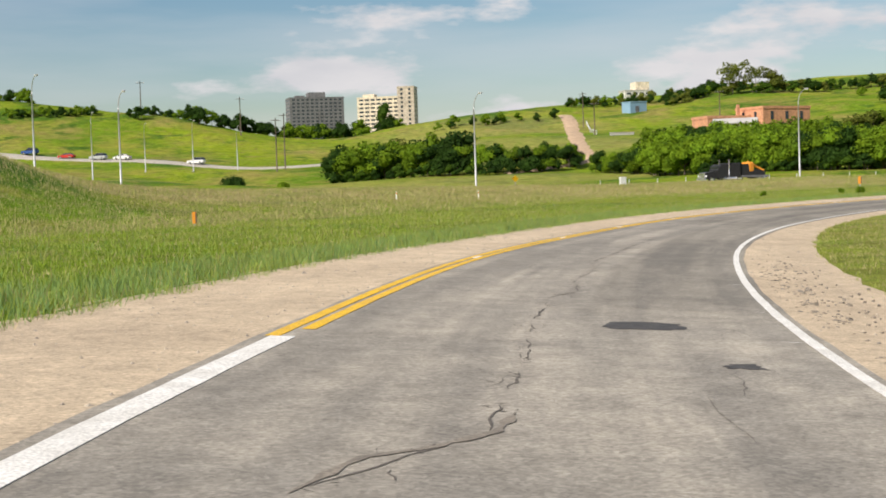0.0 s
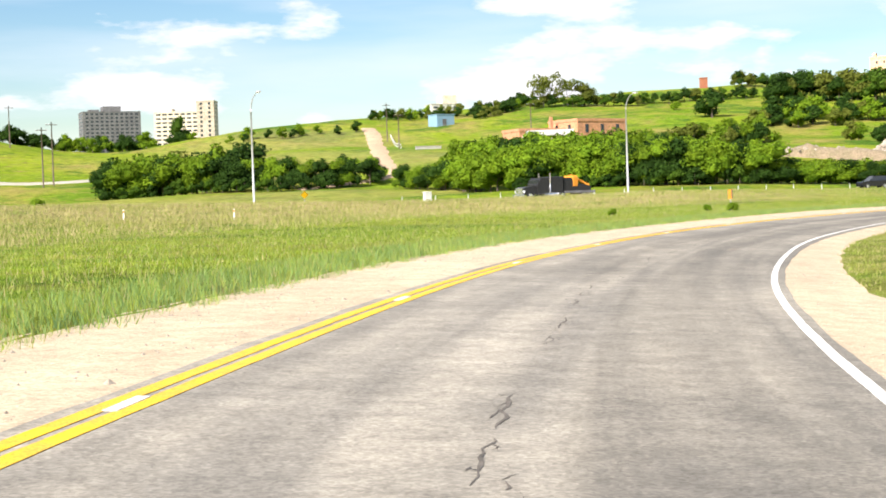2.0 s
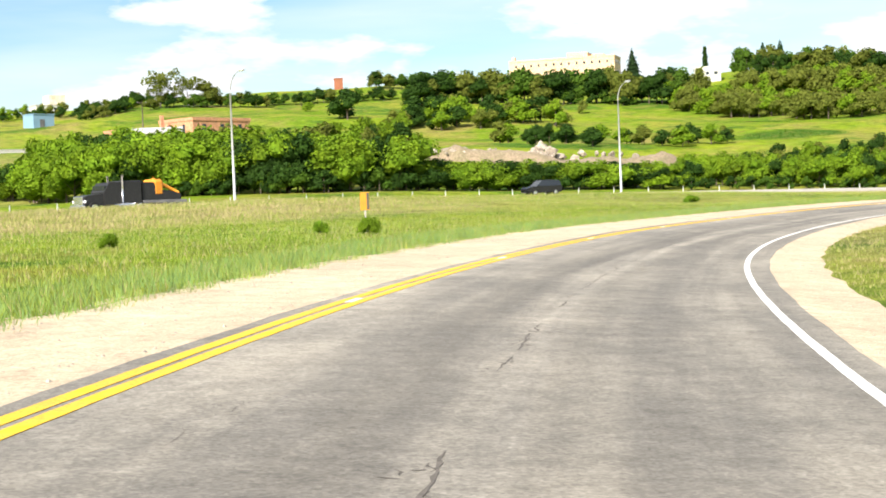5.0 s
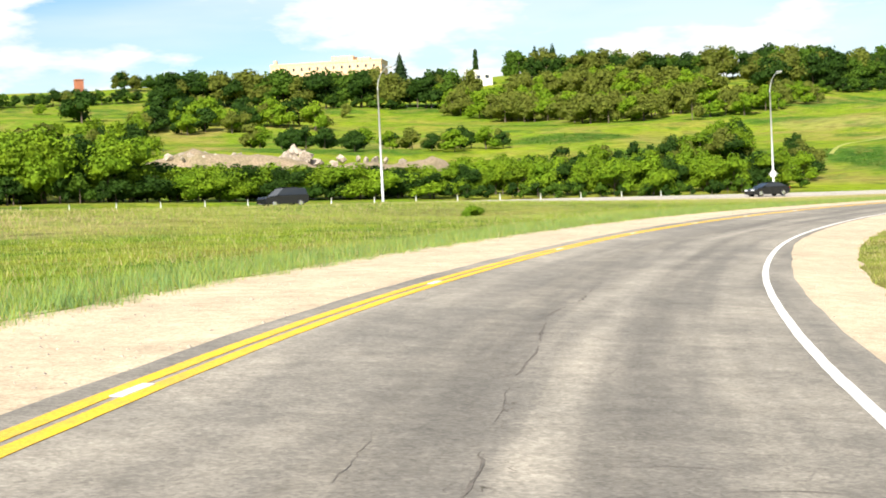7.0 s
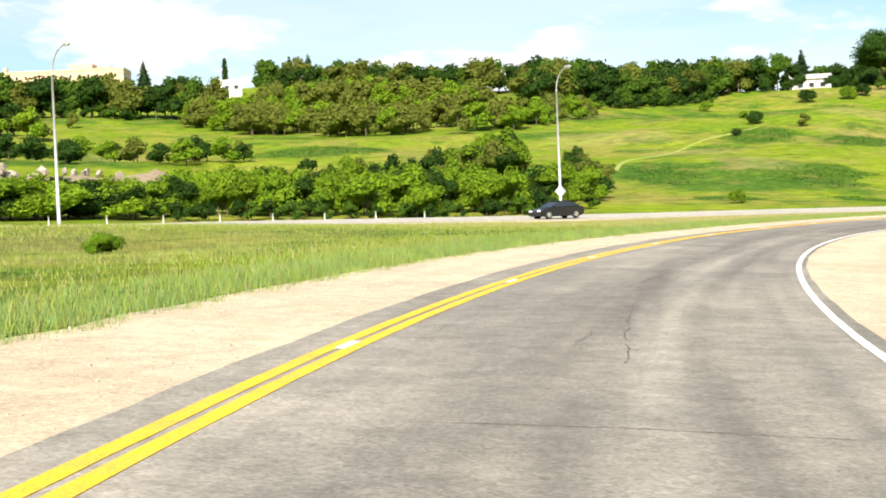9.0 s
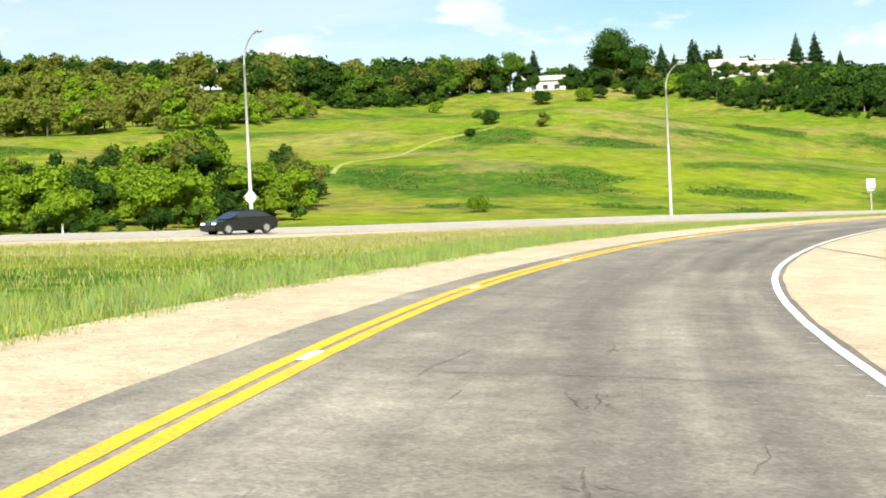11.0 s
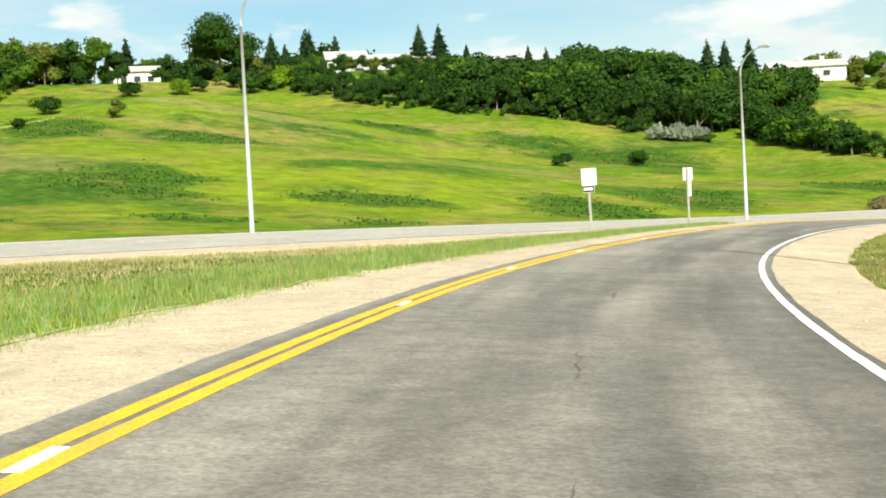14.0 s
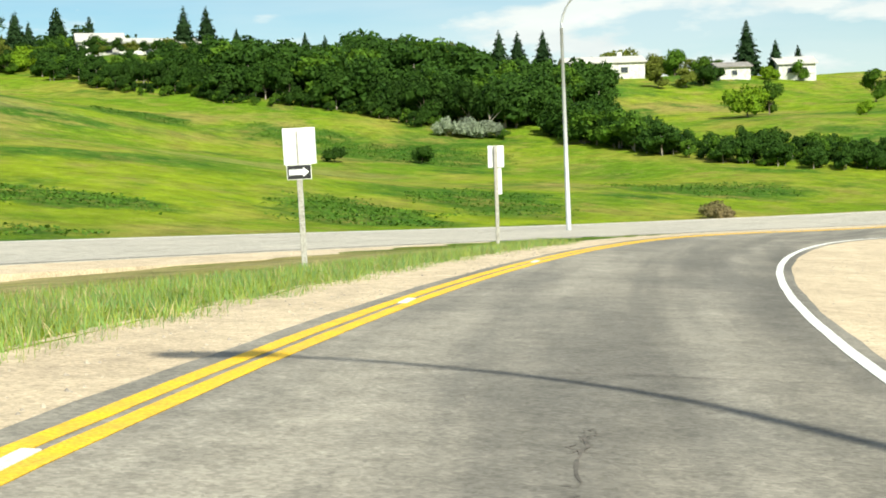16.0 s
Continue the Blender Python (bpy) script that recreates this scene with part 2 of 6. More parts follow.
PALE_AREAS = [(245, 304, 9, 8, -48), (228, 277, 6, 6, -45), (256, 334, 12, 10, -40), (308, 309, 14, 9, -55), (-40, 250, 26, 9, 20), (300, 262, 18, 6, -50), (16, 470, 40, 26, 0), (-60, 300, 60, 40, 0), (20, 400, 40, 34, 0), (10, 300, 40, 20, 0), (70, 180, 30, 10, 30)]


def grass_material(name="grass_ground"):
    """Rough grassland: greens, dry straw and low dark growth in patches of several sizes."""
    m = bpy.data.materials.new(name)
    m.use_nodes = True
    t = m.node_tree
    b = t.nodes["Principled BSDF"]
    b.inputs["Roughness"].default_value, b.inputs["Specular IOR Level"].default_value = 0.95, 0.04
    link = t.links.new
    pos = nd(t, "ShaderNodeNewGeometry")

    def noise_range(scale, lo, hi, detail=5.0, stretch=(1, 1, 1), rough=0.6):
        mp = nd(t, "ShaderNodeMapping", ins={"Scale": stretch})
        n = nd(t, "ShaderNodeTexNoise", ins={"Scale": scale, "Detail": detail, "Roughness": rough})
        r = nd(t, "ShaderNodeMapRange", ins={"From Min": lo, "From Max": hi})
        link(pos.outputs["Position"], mp.inputs["Vector"])
        link(mp.outputs[0], n.inputs["Vector"])
        link(n.outputs["Fac"], r.inputs["Value"])
        return r.outputs[0]

    def mix(fac, a, bcol):
        x = nd(t, "ShaderNodeMix", data_type="RGBA", ins={"B": (*bcol, 1)})
        if isinstance(a, tuple):
            x.inputs["A"].default_value = (*a, 1)
        else:
            link(a, x.inputs["A"])
        link(fac, x.inputs["Factor"])
        return x.outputs["Result"]

    c = mix(noise_range(0.022, 0.38, 0.62), (0.11, 0.20, 0.012), (0.215, 0.28, 0.016))
    c = mix(noise_range(0.05, 0.5, 0.66, stretch=(1, 1, 2)), c, (0.26, 0.26, 0.04))
    c = mix(noise_range(0.036, 0.53, 0.68, stretch=(1, 1, 1.5)), c, (0.27, 0.225, 0.07))
    c = mix(noise_range(0.026, 0.53, 0.60, stretch=(1, 1, 3), detail=7.0), c, (0.06, 0.135, 0.014))
    c = mix(noise_range(0.075, 0.56, 0.66, stretch=(1, 1, 2), detail=7.0), c, (0.05, 0.115, 0.014))
    # stretches of straw, and of low dark growth, each with a ragged rim
    nz = nd(t, "ShaderNodeTexNoise", ins={"Scale": 0.16, "Detail": 6.0, "Roughness": 0.65})
    link(pos.outputs["Position"], nz.inputs["Vector"])
    cen = nd(t, "ShaderNodeVectorMath", operation="SUBTRACT", ins={1: (0.5, 0.5, 0.5)})
    link(nz.outputs["Color"], cen.inputs[0])
    amp = nd(t, "ShaderNodeVectorMath", operation="MULTIPLY", ins={1: (16.0, 16.0, 0.0)})
    link(cen.outputs[0], amp.inputs[0])
    rag = nd(t, "ShaderNodeVectorMath", operation="ADD")
    link(pos.outputs["Position"], rag.inputs[0])
    link(amp.outputs[0], rag.inputs[1])

    def cover(areas, most):
        total = None
        for x, y, along, across, turn in areas:
            mp = nd(t, "ShaderNodeMapping", vector_type="TEXTURE", ins={"Location": (x, y, 0), "Rotation": (0, 0, radians(turn)), "Scale": (along, across, 1e5)})
            link(rag.outputs[0], mp.inputs["Vector"])
            le = nd(t, "ShaderNodeVectorMath", operation="LENGTH")
            link(mp.outputs[0], le.inputs[0])
            mr = nd(t, "ShaderNodeMapRange", ins={"From Min": 1.15, "From Max": 0.75, "To Min": 0.0, "To Max": most})
            link(le.outputs["Value"], mr.inputs["Value"])
            if total is None:
                total = mr.outputs[0]
            else:
                mx = nd(t, "ShaderNodeMath", operation="MAXIMUM")
                link(total, mx.inputs[0])
                link(mr.outputs[0], mx.inputs[1])
                total = mx.outputs[0]
        return total

    c = mix(cover(DRY_AREAS, 0.8), c, (0.38, 0.31, 0.15))
    c = mix(cover(PALE_AREAS, 0.5), c, (0.30, 0.26, 0.10))
    c = mix(cover(SCRUB_AREAS, 0.9), c, (0.045, 0.115, 0.014))
    # the inside of the bend is drier
    hub = nd(t, "ShaderNodeVectorMath", operation="DISTANCE", ins={1: (CX, CY, 0)})
    link(rag.outputs[0], hub.inputs[0])
    dryness = nd(t, "ShaderNodeMapRange", ins={"From Min": 212.0, "From Max": 205.0, "To Min": 0.0, "To Max": 0.62})
    link(hub.outputs["Value"], dryness.inputs["Value"])
    c = mix(dryness.outputs[0], c, (0.27, 0.235, 0.085))
    c = mix(noise_range(0.3, 0.52, 0.75), c, (0.10, 0.19, 0.014))
    c = mix(noise_range(0.16, 0.52, 0.68, detail=8.0, rough=0.7), c, (0.23, 0.21, 0.05))
    c = mix(noise_range(1.1, 0.55, 0.8), c, (0.28, 0.30, 0.06))
    mid = noise_range(0.42, 0.3, 0.7, detail=8.0, rough=0.75)
    mr2 = nd(t, "ShaderNodeMapRange", ins={"To Min": 0.58, "To Max": 1.36})
    link(mid, mr2.inputs["Value"])
    mm = nd(t, "ShaderNodeMix", data_type="RGBA", blend_type="MULTIPLY", ins={"Factor": 1.0})
    link(c, mm.inputs["A"])
    link(mr2.outputs[0], mm.inputs["B"])
    c = mm.outputs["Result"]
    g = noise_range(6.0, 0.25, 0.75, rough=0.75)
    rr = nd(t, "ShaderNodeMapRange", ins={"To Min": 0.65, "To Max": 1.35})
    link(g, rr.inputs["Value"])
    mu = nd(t, "ShaderNodeMix", data_type="RGBA", blend_type="MULTIPLY", ins={"Factor": 1.0})
    link(c, mu.inputs["A"])
    link(rr.outputs[0], mu.inputs["B"])
    link(mu.outputs["Result"], b.inputs["Base Color"])
    n3 = nd(t, "ShaderNodeTexNoise", ins={"Scale": 2.2, "Detail": 8.0, "Roughness": 0.7})
    link(pos.outputs["Position"], n3.inputs["Vector"])
    bp = nd(t, "ShaderNodeBump", ins={"Strength": 0.8, "Distance": 0.35})
    link(n3.outputs["Fac"], bp.inputs["Height"])
    link(bp.outputs[0], b.inputs["Normal"])
    return m


WHEEL_WEAR = (((208.4, 1.12), (210.5, 1.1), (212.0, 1.08), (213.0, 1.05), (214.5, 1.02)),
              ((208.4, 0.92), (209.6, 0.88), (210.3, 0.76), (211.2, 0.8), (211.65, 0.78), (211.95, 1.02), (213.0, 1.06), (214.5, 1.02)),
              ((208.4, 0.84), (210.0, 0.8), (210.6, 0.76), (211.0, 0.68), (211.5, 0.9), (212.0, 0.82), (212.5, 0.66), (213.1, 0.84), (214.0, 0.92), (215.2, 0.86)),
              ((208.4, 0.66), (209.8, 0.58), (210.4, 0.74), (211.0, 0.58), (211.6, 0.78), (212.2, 0.62), (212.8, 0.7), (213.6, 0.8), (215.2, 0.78)))
ASPHALT = asphalt_material("worn_asphalt", (0.265, 0.243, 0.205), (0.38, 0.343, 0.283), 0.6, wear=WHEEL_WEAR, crazed=0.5)
HIGHWAY = asphalt_material("highway_asphalt", (0.37, 0.34, 0.29), (0.43, 0.395, 0.335), 0.2)
GRAVEL = asphalt_material("gravel", (0.46, 0.365, 0.255), (0.56, 0.45, 0.315), 0.18)
GRASS = grass_material()
YELLOW = material("yellow_paint", (0.80, 0.49, 0.012), 0.7, vary=(0.62, 0.37, 0.05), scale=2.5, amount=0.6, fine=40.0)
WHITE = material("white_paint", (0.80, 0.79, 0.75), 0.7, vary=(0.62, 0.6, 0.55), scale=2.5, amount=0.6, fine=40.0)
STEEL = material("galvanised_steel", (0.56, 0.57, 0.57), 0.5, 0.35, vary=(0.44, 0.45, 0.46), scale=1.5)

# ---- shape of the land ----
QX, QY = 100.0, 110.0  # middle of the valley floor
AZ = [-180, -100, -80, -45, -38, -30, -20, -16, -10, -5, 5, 12, 20, 27, 35, 42, 48, 55, 62, 70, 78, 100, 180]
FOOT = [300, 200, 130, 130, 130, 130, 130, 130, 129, 128, 138, 142, 145, 148, 155, 165, 175, 190, 195, 200, 210, 220, 300]
FOOT_Z = [0, 1, 1.7, 1.8, 2.4, 3, 3, 3, 2.9, 2.8, 2, 1.7, 1.2, 1, 0.8, 0.5, 0, -0.6, -0.9, -0.4, 0, 0, 0]
CREST = [900, 800, 600, 600, 470, 437, 400, 385, 410, 439, 472, 464, 540, 480, 414, 400, 400, 400, 400, 406, 419, 450, 900]
CREST_Z = [12, 20, 30, 38, 42, 35, 18, 23, 30, 33, 43, 41, 49, 43, 36, 30.5, 30.5, 32.5, 28.5, 25.5, 25.5, 22, 12]
POWER = [1, 1, 1, 1.6, 3.3, 3.2, 2.2, 1.9, 1.75, 1.6, 1.27, 1.27, 1.2, 1.24, 1.15, 1.12, 1.14, 1.5, 1.7, 1.5, 1.2, 1.2, 1]

LINE_TH = [-100, *range(-90, -3, 2), 0, 4, 10, 20]
YELLOW_R = [214.76, 214.76, 214.73, 214.69, 214.64, 214.72, 214.80, 214.72, 214.54, 214.51, 214.51, 214.54, 214.49, 214.48, 214.50, 214.47, 214.43, 214.41, 214.39, 214.38, 214.48, 214.46, 214.41, 214.43, 214.48, 214.54, 214.54, 214.57, 214.59, 214.62, 214.67, 214.64, 214.49, 214.39, 214.29, 214.10, 213.85, 213.63, 213.34, 213.04, 212.72, 212.38, 211.96, 211.49, 211.01, 209.66, 207.81, 204.61, 199.01]
WHITE_R = [209.63, 209.63, 209.63, 209.62, 209.62, 209.56, 209.49, 209.48, 209.40, 209.29, 209.21, 209.05, 208.92, 208.90, 208.88, 208.85, 208.89, 209.01, 209.15, 209.19, 209.19, 209.15, 209.21, 209.23, 209.32, 209.42, 209.47, 209.56, 209.71, 209.84, 209.93, 209.96, 209.86, 209.56, 209.34, 209.17, 209.03, 208.91, 208.78, 208.59, 208.34, 208.05, 207.70, 207.17, 206.53, 205.18, 203.33, 200.13, 194.53]
EDGE_TH = [-100, -84, -80, -75, -70, -65, -60, -54, -49, -44, -39, -34, -27, -22, -18, -14, -11, -5, 0, 8, 20]
LEFT_W = [3.4, 3.2, 2.6, 2.55, 2.75, 3.0, 2.9, 3.2, 3.35, 3.2, 3.3, 3.1, 2.7, 2.65, 2.5, 2.0, 1.7, 1.4, 1.3, 1.3, 1.3]
RIGHT_W = [2.0, 2.0, 1.95, 1.75, 1.3, 1.3, 1.55, 1.65, 1.8, 2.05, 2.3, 2.4, 2.3, 1.9, 1.65, 1.85, 2.1, 2.2, 2.2, 2.2, 2.2]
# the ramp leans into its bend: height of the lane's middle, and the rise per metre outwards
BANK_TH = list(range(-95, 6, 10))
ROAD_Z = [0.29, 0.20, 0.09, 0.05, 0.02, -0.00, 0.05, 0.07, -0.03, -0.17, -0.83]
ROAD_BANK = [0.050, 0.050, 0.051, 0.053, 0.068, 0.070, 0.074, 0.064, 0.068, 0.065, 0.088]


def smooth_table(th, values, span=2.0, stops=EDGE_TH):
    th = np.asarray(th, float)
    return sum(np.interp(th + o, stops, values) for o in np.linspace(-span, span, 7)) / 7


def yellow_r(th):
    return smooth_table(th, YELLOW_R, 1.0, LINE_TH)


def white_r(th):
    return smooth_table(th, WHITE_R, 1.0, LINE_TH)


def road_h(th, r):
    return smooth_table(th, ROAD_Z, 3.0, BANK_TH) + smooth_table(th, ROAD_BANK, 3.0, BANK_TH) * (np.asarray(r, float) - 212.0)


def wobble(th, seed, amp):
    th = np.asarray(th, float)
    return amp * (np.sin(th * 7.1 + seed) * 0.5 + np.sin(th * 17.3 + seed * 2) * 0.3 + np.sin(th * 41.0 + seed * 3) * 0.2)


def left_edge(th):
    return yellow_r(th) + smooth_table(th, LEFT_W) + wobble(th, 1.0, 0.16)


def right_edge(th):
    return white_r(th) - smooth_table(th, RIGHT_W) + wobble(th, 4.0, 0.12)


def polar(th, r):
    a = np.radians(th)
    return CX + r * np.sin(a), CY + r * np.cos(a)


# far kerb line of the highway, with its height
HW = np.array([(-150, 92, 4.5), (-95, 150, 3.0), (-42, 187, 1.9), (4, 209, 1.7), (56, 230, 2.1), (109, 245, 1.9), (157, 239.5, 1.0), (189, 226.4, 0.45), (239, 212.5, -0.7), (268, 190, -1.0), (295, 160, -1.0), (320, 110, -1.0)], float)


def spline(points, n=14):
    out = []
    for i in range(len(points) - 1):
        p0, p1, p2, p3 = (points[max(0, min(len(points) - 1, k))] for k in (i - 1, i, i + 1, i + 2))
        for u in np.arange(n) / n:
            out.append(0.5 * (2 * p1 + (p2 - p0) * u + (2 * p0 - 5 * p1 + 4 * p2 - p3) * u * u + (3 * p1 - p0 - 3 * p2 + p3) * u ** 3))
    out.append(points[-1])
    return np.array(out)


HWC = spline(HW)
HWT = np.gradient(HWC[:, :2], axis=0)
HWT /= np.linalg.norm(HWT, axis=1)[:, None]
HWN = np.c_[HWT[:, 1], -HWT[:, 0]]  # towards the ramp
HW_WIDE, HW_BANK = 12.0, 0.5


def near_highway(x, y):
    """How far beyond the far kerb line (minus: towards the ramp), and the kerb's height there."""
    x, y = np.atleast_1d(x).astype(float), np.atleast_1d(y).astype(float)
    shape = x.shape
    p = np.c_[x.ravel(), y.ravel()]
    d2 = ((p[:, None, :] - HWC[None, :, :2]) ** 2).sum(2)
    k = d2.argmin(1)
    off = -((p - HWC[k, :2]) * HWN[k]).sum(1)
    return off.reshape(shape), HWC[k, 2].reshape(shape)


def relief(x, y, s):
    return np.sin(x / s * 1.3 + 1.7 * np.sin(y / s * 0.9)) * np.cos(y / s * 1.1 + 1.3 * np.sin(x / s * 0.7 + 2.0))


def land(x, y):
    """Height of the ground."""
    x, y = np.atleast_1d(x).astype(float), np.atleast_1d(y).astype(float)
    dx, dy = x - QX, y - QY
    d, az = np.hypot(dx, dy), np.degrees(np.arctan2(dx, dy))

    def tab(v):
        return sum(np.interp(az + o, AZ, v) for o in (-3.0, -1.5, 0.0, 1.5, 3.0)) / 5

    df, zf, dc, zc, pw = tab(FOOT), tab(FOOT_Z), tab(CREST), tab(CREST_Z), tab(POWER)
    u = np.clip((d - df) / (dc - df), 0, 1)
    hill = zf + (zc - zf) * u ** pw + np.clip(d - dc, 0, 600) * 0.007
    bumps = np.clip((d - df) / 60, 0, 1)
    hill = hill + bumps * (1.3 * relief(x, y, 33.0) + 0.5 * relief(x + 50, y, 13.0))
    # the rounded knoll and the dip behind it
    hill = hill + 3.6 * np.exp(-(((x - 300) / 34) ** 2 + ((y - 326) / 30) ** 2)) - 2.6 * np.exp(-(((x - 345) / 30) ** 2 + ((y - 352) / 30) ** 2))
    hill = hill + 7.0 * np.exp(-(((x + 42) / 13) ** 2 + ((y - 108) / 26) ** 2))
    r, th = np.hypot(x - CX, y - CY), np.degrees(np.arctan2(x - CX, y - CY))
    s = np.clip(r - left_edge(th), 0, None)
    inside = d < df
    flat_z = zf * s / (s + np.clip(df - d, 0, None) + 1e-6)
    flat_z = flat_z + 7.0 * np.exp(-(((x + 42) / 13) ** 2 + ((y - 108) / 26) ** 2))
    z = np.where(inside, flat_z, hill)
    off, hz = near_highway(x, y)
    surface = hz + np.clip(off, -HW_WIDE - 6, 0) * HW_BANK / HW_WIDE - 0.3
    w = np.clip(1 - np.maximum(off - 2.0, -off - HW_WIDE - 6.0) / 9.0, 0, 1)
    w = w * w * (3 - 2 * w)
    # the low rise in the field between the two roads
    swell = np.interp(x, [-75, -30, 50, 85, 122], [0, 0.95, 0.85, 0.4, 0]) * np.exp(-((off + 41) / 16) ** 2)
    # a hollow in the field
    swell = swell - 0.65 * np.exp(-((x - 81) ** 2 + (y - 184) ** 2) / 130)
    z = z + swell * np.clip((r - left_edge(th) - 3) / 12.0, 0, 1)
    out = np.clip(s / 45.0, 0, 1)
    z = z + road_h(th, left_edge(th)) * (1 - out * out * (3 - 2 * out))
    ramp_near = np.clip((r - left_edge(th) - 1.0) / 4.0, 0, 1)
    z = z * (1 - w * ramp_near) + surface * w * ramp_near
    onroad = (r < left_edge(th) + 0.05) & (r > right_edge(th) - 0.05)
    z = np.where(r < right_edge(th), road_h(th, right_edge(th)) + 0.015 * np.clip(right_edge(th) - r, 0, 20) - 0.05, z - 0.04)
    return np.where(onroad, road_h(th, r) - 0.12, z)


def land_z(x, y):
    return float(land(x, y)[0])


def mesh_object(name, verts, faces, mat, smooth=True, parent=None):
    me = bpy.data.meshes.new(name)
    me.from_pydata([tuple(v) for v in verts], [], [tuple(f) for f in faces])
    me.materials.append(mat)
    if smooth:
        me.polygons.foreach_set("use_smooth", [True] * len(me.polygons))
    ob = new(name, me)
    if parent:
        ob.parent = parent
    return ob


def grid_faces(n, m, wrap=False):
    f = []
    for i in range(n if wrap else n - 1):
        j = (i + 1) % n
        for k in range(m - 1):
            f.append((i * m + k, i * m + k + 1, j * m + k + 1, j * m + k))
    return f


def build_ground():
    ths = np.unique(np.r_[np.arange(-180, -100, 4.0), np.arange(-100, 60, 0.5), np.arange(60, 180, 4.0)])
    rings = [1.0, 60, 120, 160, 180, 195, 200]
    offs_in = [-1.2, -0.1]
    offs_out = [0.1, 1.5]
    far = np.r_[226:300:4.0, 300:620:6.0, 620:800:12.0, 800:1500:60.0, 1600, 2000, 2600, 3600]
    verts = []
    for th in ths:
        lo, hi = right_edge(th), left_edge(th)
        rs = np.r_[rings, lo + np.array(offs_in), lo + 0.15, (lo + hi) / 2, hi - 0.15, hi + np.array(offs_out), np.maximum(far, hi + 2.0 + 0.02 * (far - 226))]
        rs[:7] = np.minimum(rs[:7], lo - 2.0 - 0.1 * np.arange(7)[::-1])
        x, y = polar(th, rs)
        verts.append(np.c_[x, y, land(x, y)])
    m = len(verts[0])
    ob = mesh_object("ground", np.concatenate(verts), grid_faces(len(ths), m, True), GRASS)
    return tagged(ob, "rolling grassland with green and dry yellow patches", "ground", kind="structure")


def ring_strip(name, rin, rout, zin, zout, th0, th1, mat, step=0.25, cuts=1, skirt=0.1, parent=None):
    """A strip along the bend between two radii, with a lip at both sides."""
    ths = np.arange(th0, th1 + step / 2, step)
    rows = []
    for th in ths:
        a, b = float(rin(th)), float(rout(th))
        us = np.linspace(0, 1, cuts + 1)
        r = np.r_[a, a + (b - a) * us, b]
        z = np.r_[zin - skirt, zin + (zout - zin) * us, zout - skirt]
        x, y = polar(th, r)
        rows.append(np.c_[x, y, z + road_h(th, r)])
    return mesh_object(name, np.concatenate(rows), grid_faces(len(rows), len(rows[0])), mat, False, parent)


def highway_strip(name, o0, o1, mat, lift=0.0, i0=0, i1=None, skirt=0.45):
    rows = []
    for c, n in list(zip(HWC, HWN))[i0:i1]:
        offs = np.r_[o0, np.linspace(o0, o1, 3), o1]
        z = c[2] - np.clip(offs, 0, HW_WIDE + 6) * HW_BANK / HW_WIDE + lift
        z[0] -= skirt
        z[-1] -= skirt
        rows.append(np.c_[c[0] + n[0] * offs, c[1] + n[1] * offs, z])
    return mesh_object(name, np.concatenate(rows), grid_faces(len(rows), 5), mat, False)


def asphalt_left(th):
    return yellow_r(th) + np.interp(th, [-90, -71, -55, -48, -42, -38, -34, -28, -20, -13, 20], [0.2, 0.35, 0.4, 0.52, 0.6, 0.75, 0.8, 0.55, 0.48, 0.38, 0.3]) + wobble(th * 0.6, 2.0, 0.03)


def asphalt_right(th):
    return white_r(th) - np.interp(th, [-90, -70, -53, -46, -43, -36, -25, -15, 20], [0.13, 0.2, 0.55, 0.52, 0.3, 0.17, 0.14, 0.2, 0.25]) + wobble(th * 0.6, 5.0, 0.025)


build_ground()
tagged(ring_strip("road", asphalt_right, asphalt_left, 0.0, 0.0, -100, 20, ASPHALT, cuts=4), "worn grey asphalt ramp with cracks and wheel tracks", "road", kind="structure")
tagged(ring_strip("pavement_gravel_outer", asphalt_left, lambda t: left_edge(t) + 0.25, -0.006, -0.05, -100, 20, GRAVEL, cuts=3), "wide tan gravel shoulder beside the ramp", "shoulder", kind="structure")
tagged(ring_strip("pavement_gravel_inner", lambda t: right_edge(t) - 0.25, asphalt_right, -0.05, -0.006, -100, 20, GRAVEL, cuts=3), "tan gravel shoulder on the inside of the bend", "shoulder", kind="structure")
tagged(highway_strip("road_highway", 0.0, HW_WIDE, HIGHWAY), "pale asphalt highway beyond the grass", "road", kind="structure")
tagged(highway_strip("pavement_highway_far", -1.8, 0.0, GRAVEL, -0.01), "gravel shoulder along the far side of the highway", "shoulder", kind="structure")
tagged(highway_strip("pavement_highway_near", HW_WIDE, HW_WIDE + 2.6, GRAVEL, -0.01), "gravel shoulder along the near side of the highway", "shoulder", kind="structure")


TAR = material("tar", (0.045, 0.043, 0.042), 0.75, vary=(0.09, 0.085, 0.08), scale=6.0, fine=40.0)
tagged(highway_strip("trim_highway_seam", HW_WIDE - 0.42, HW_WIDE - 0.28, TAR, 0.006, skirt=0.004), "dark tarred seam along the highway edge", "road marking", kind="structure")
tagged(highway_strip("trim_highway_line", 0.75, 0.9, WHITE, 0.006, skirt=0.004), "white painted edge line of the highway", "road marking", kind="structure")


def line(name, radius, off, wide, th0, th1, mat, label, z=0.006):
    def inner(t):
        return radius(t) + off - wide / 2 + wobble(t, off * 9, 0.006)

    def outer(t):
        return radius(t) + off + wide / 2 + wobble(t, off * 5 + 1, 0.006)

    return tagged(ring_strip(name, inner, outer, z, z, th0, th1, mat, step=0.1, skirt=0.004), label, "road marking", kind="structure")


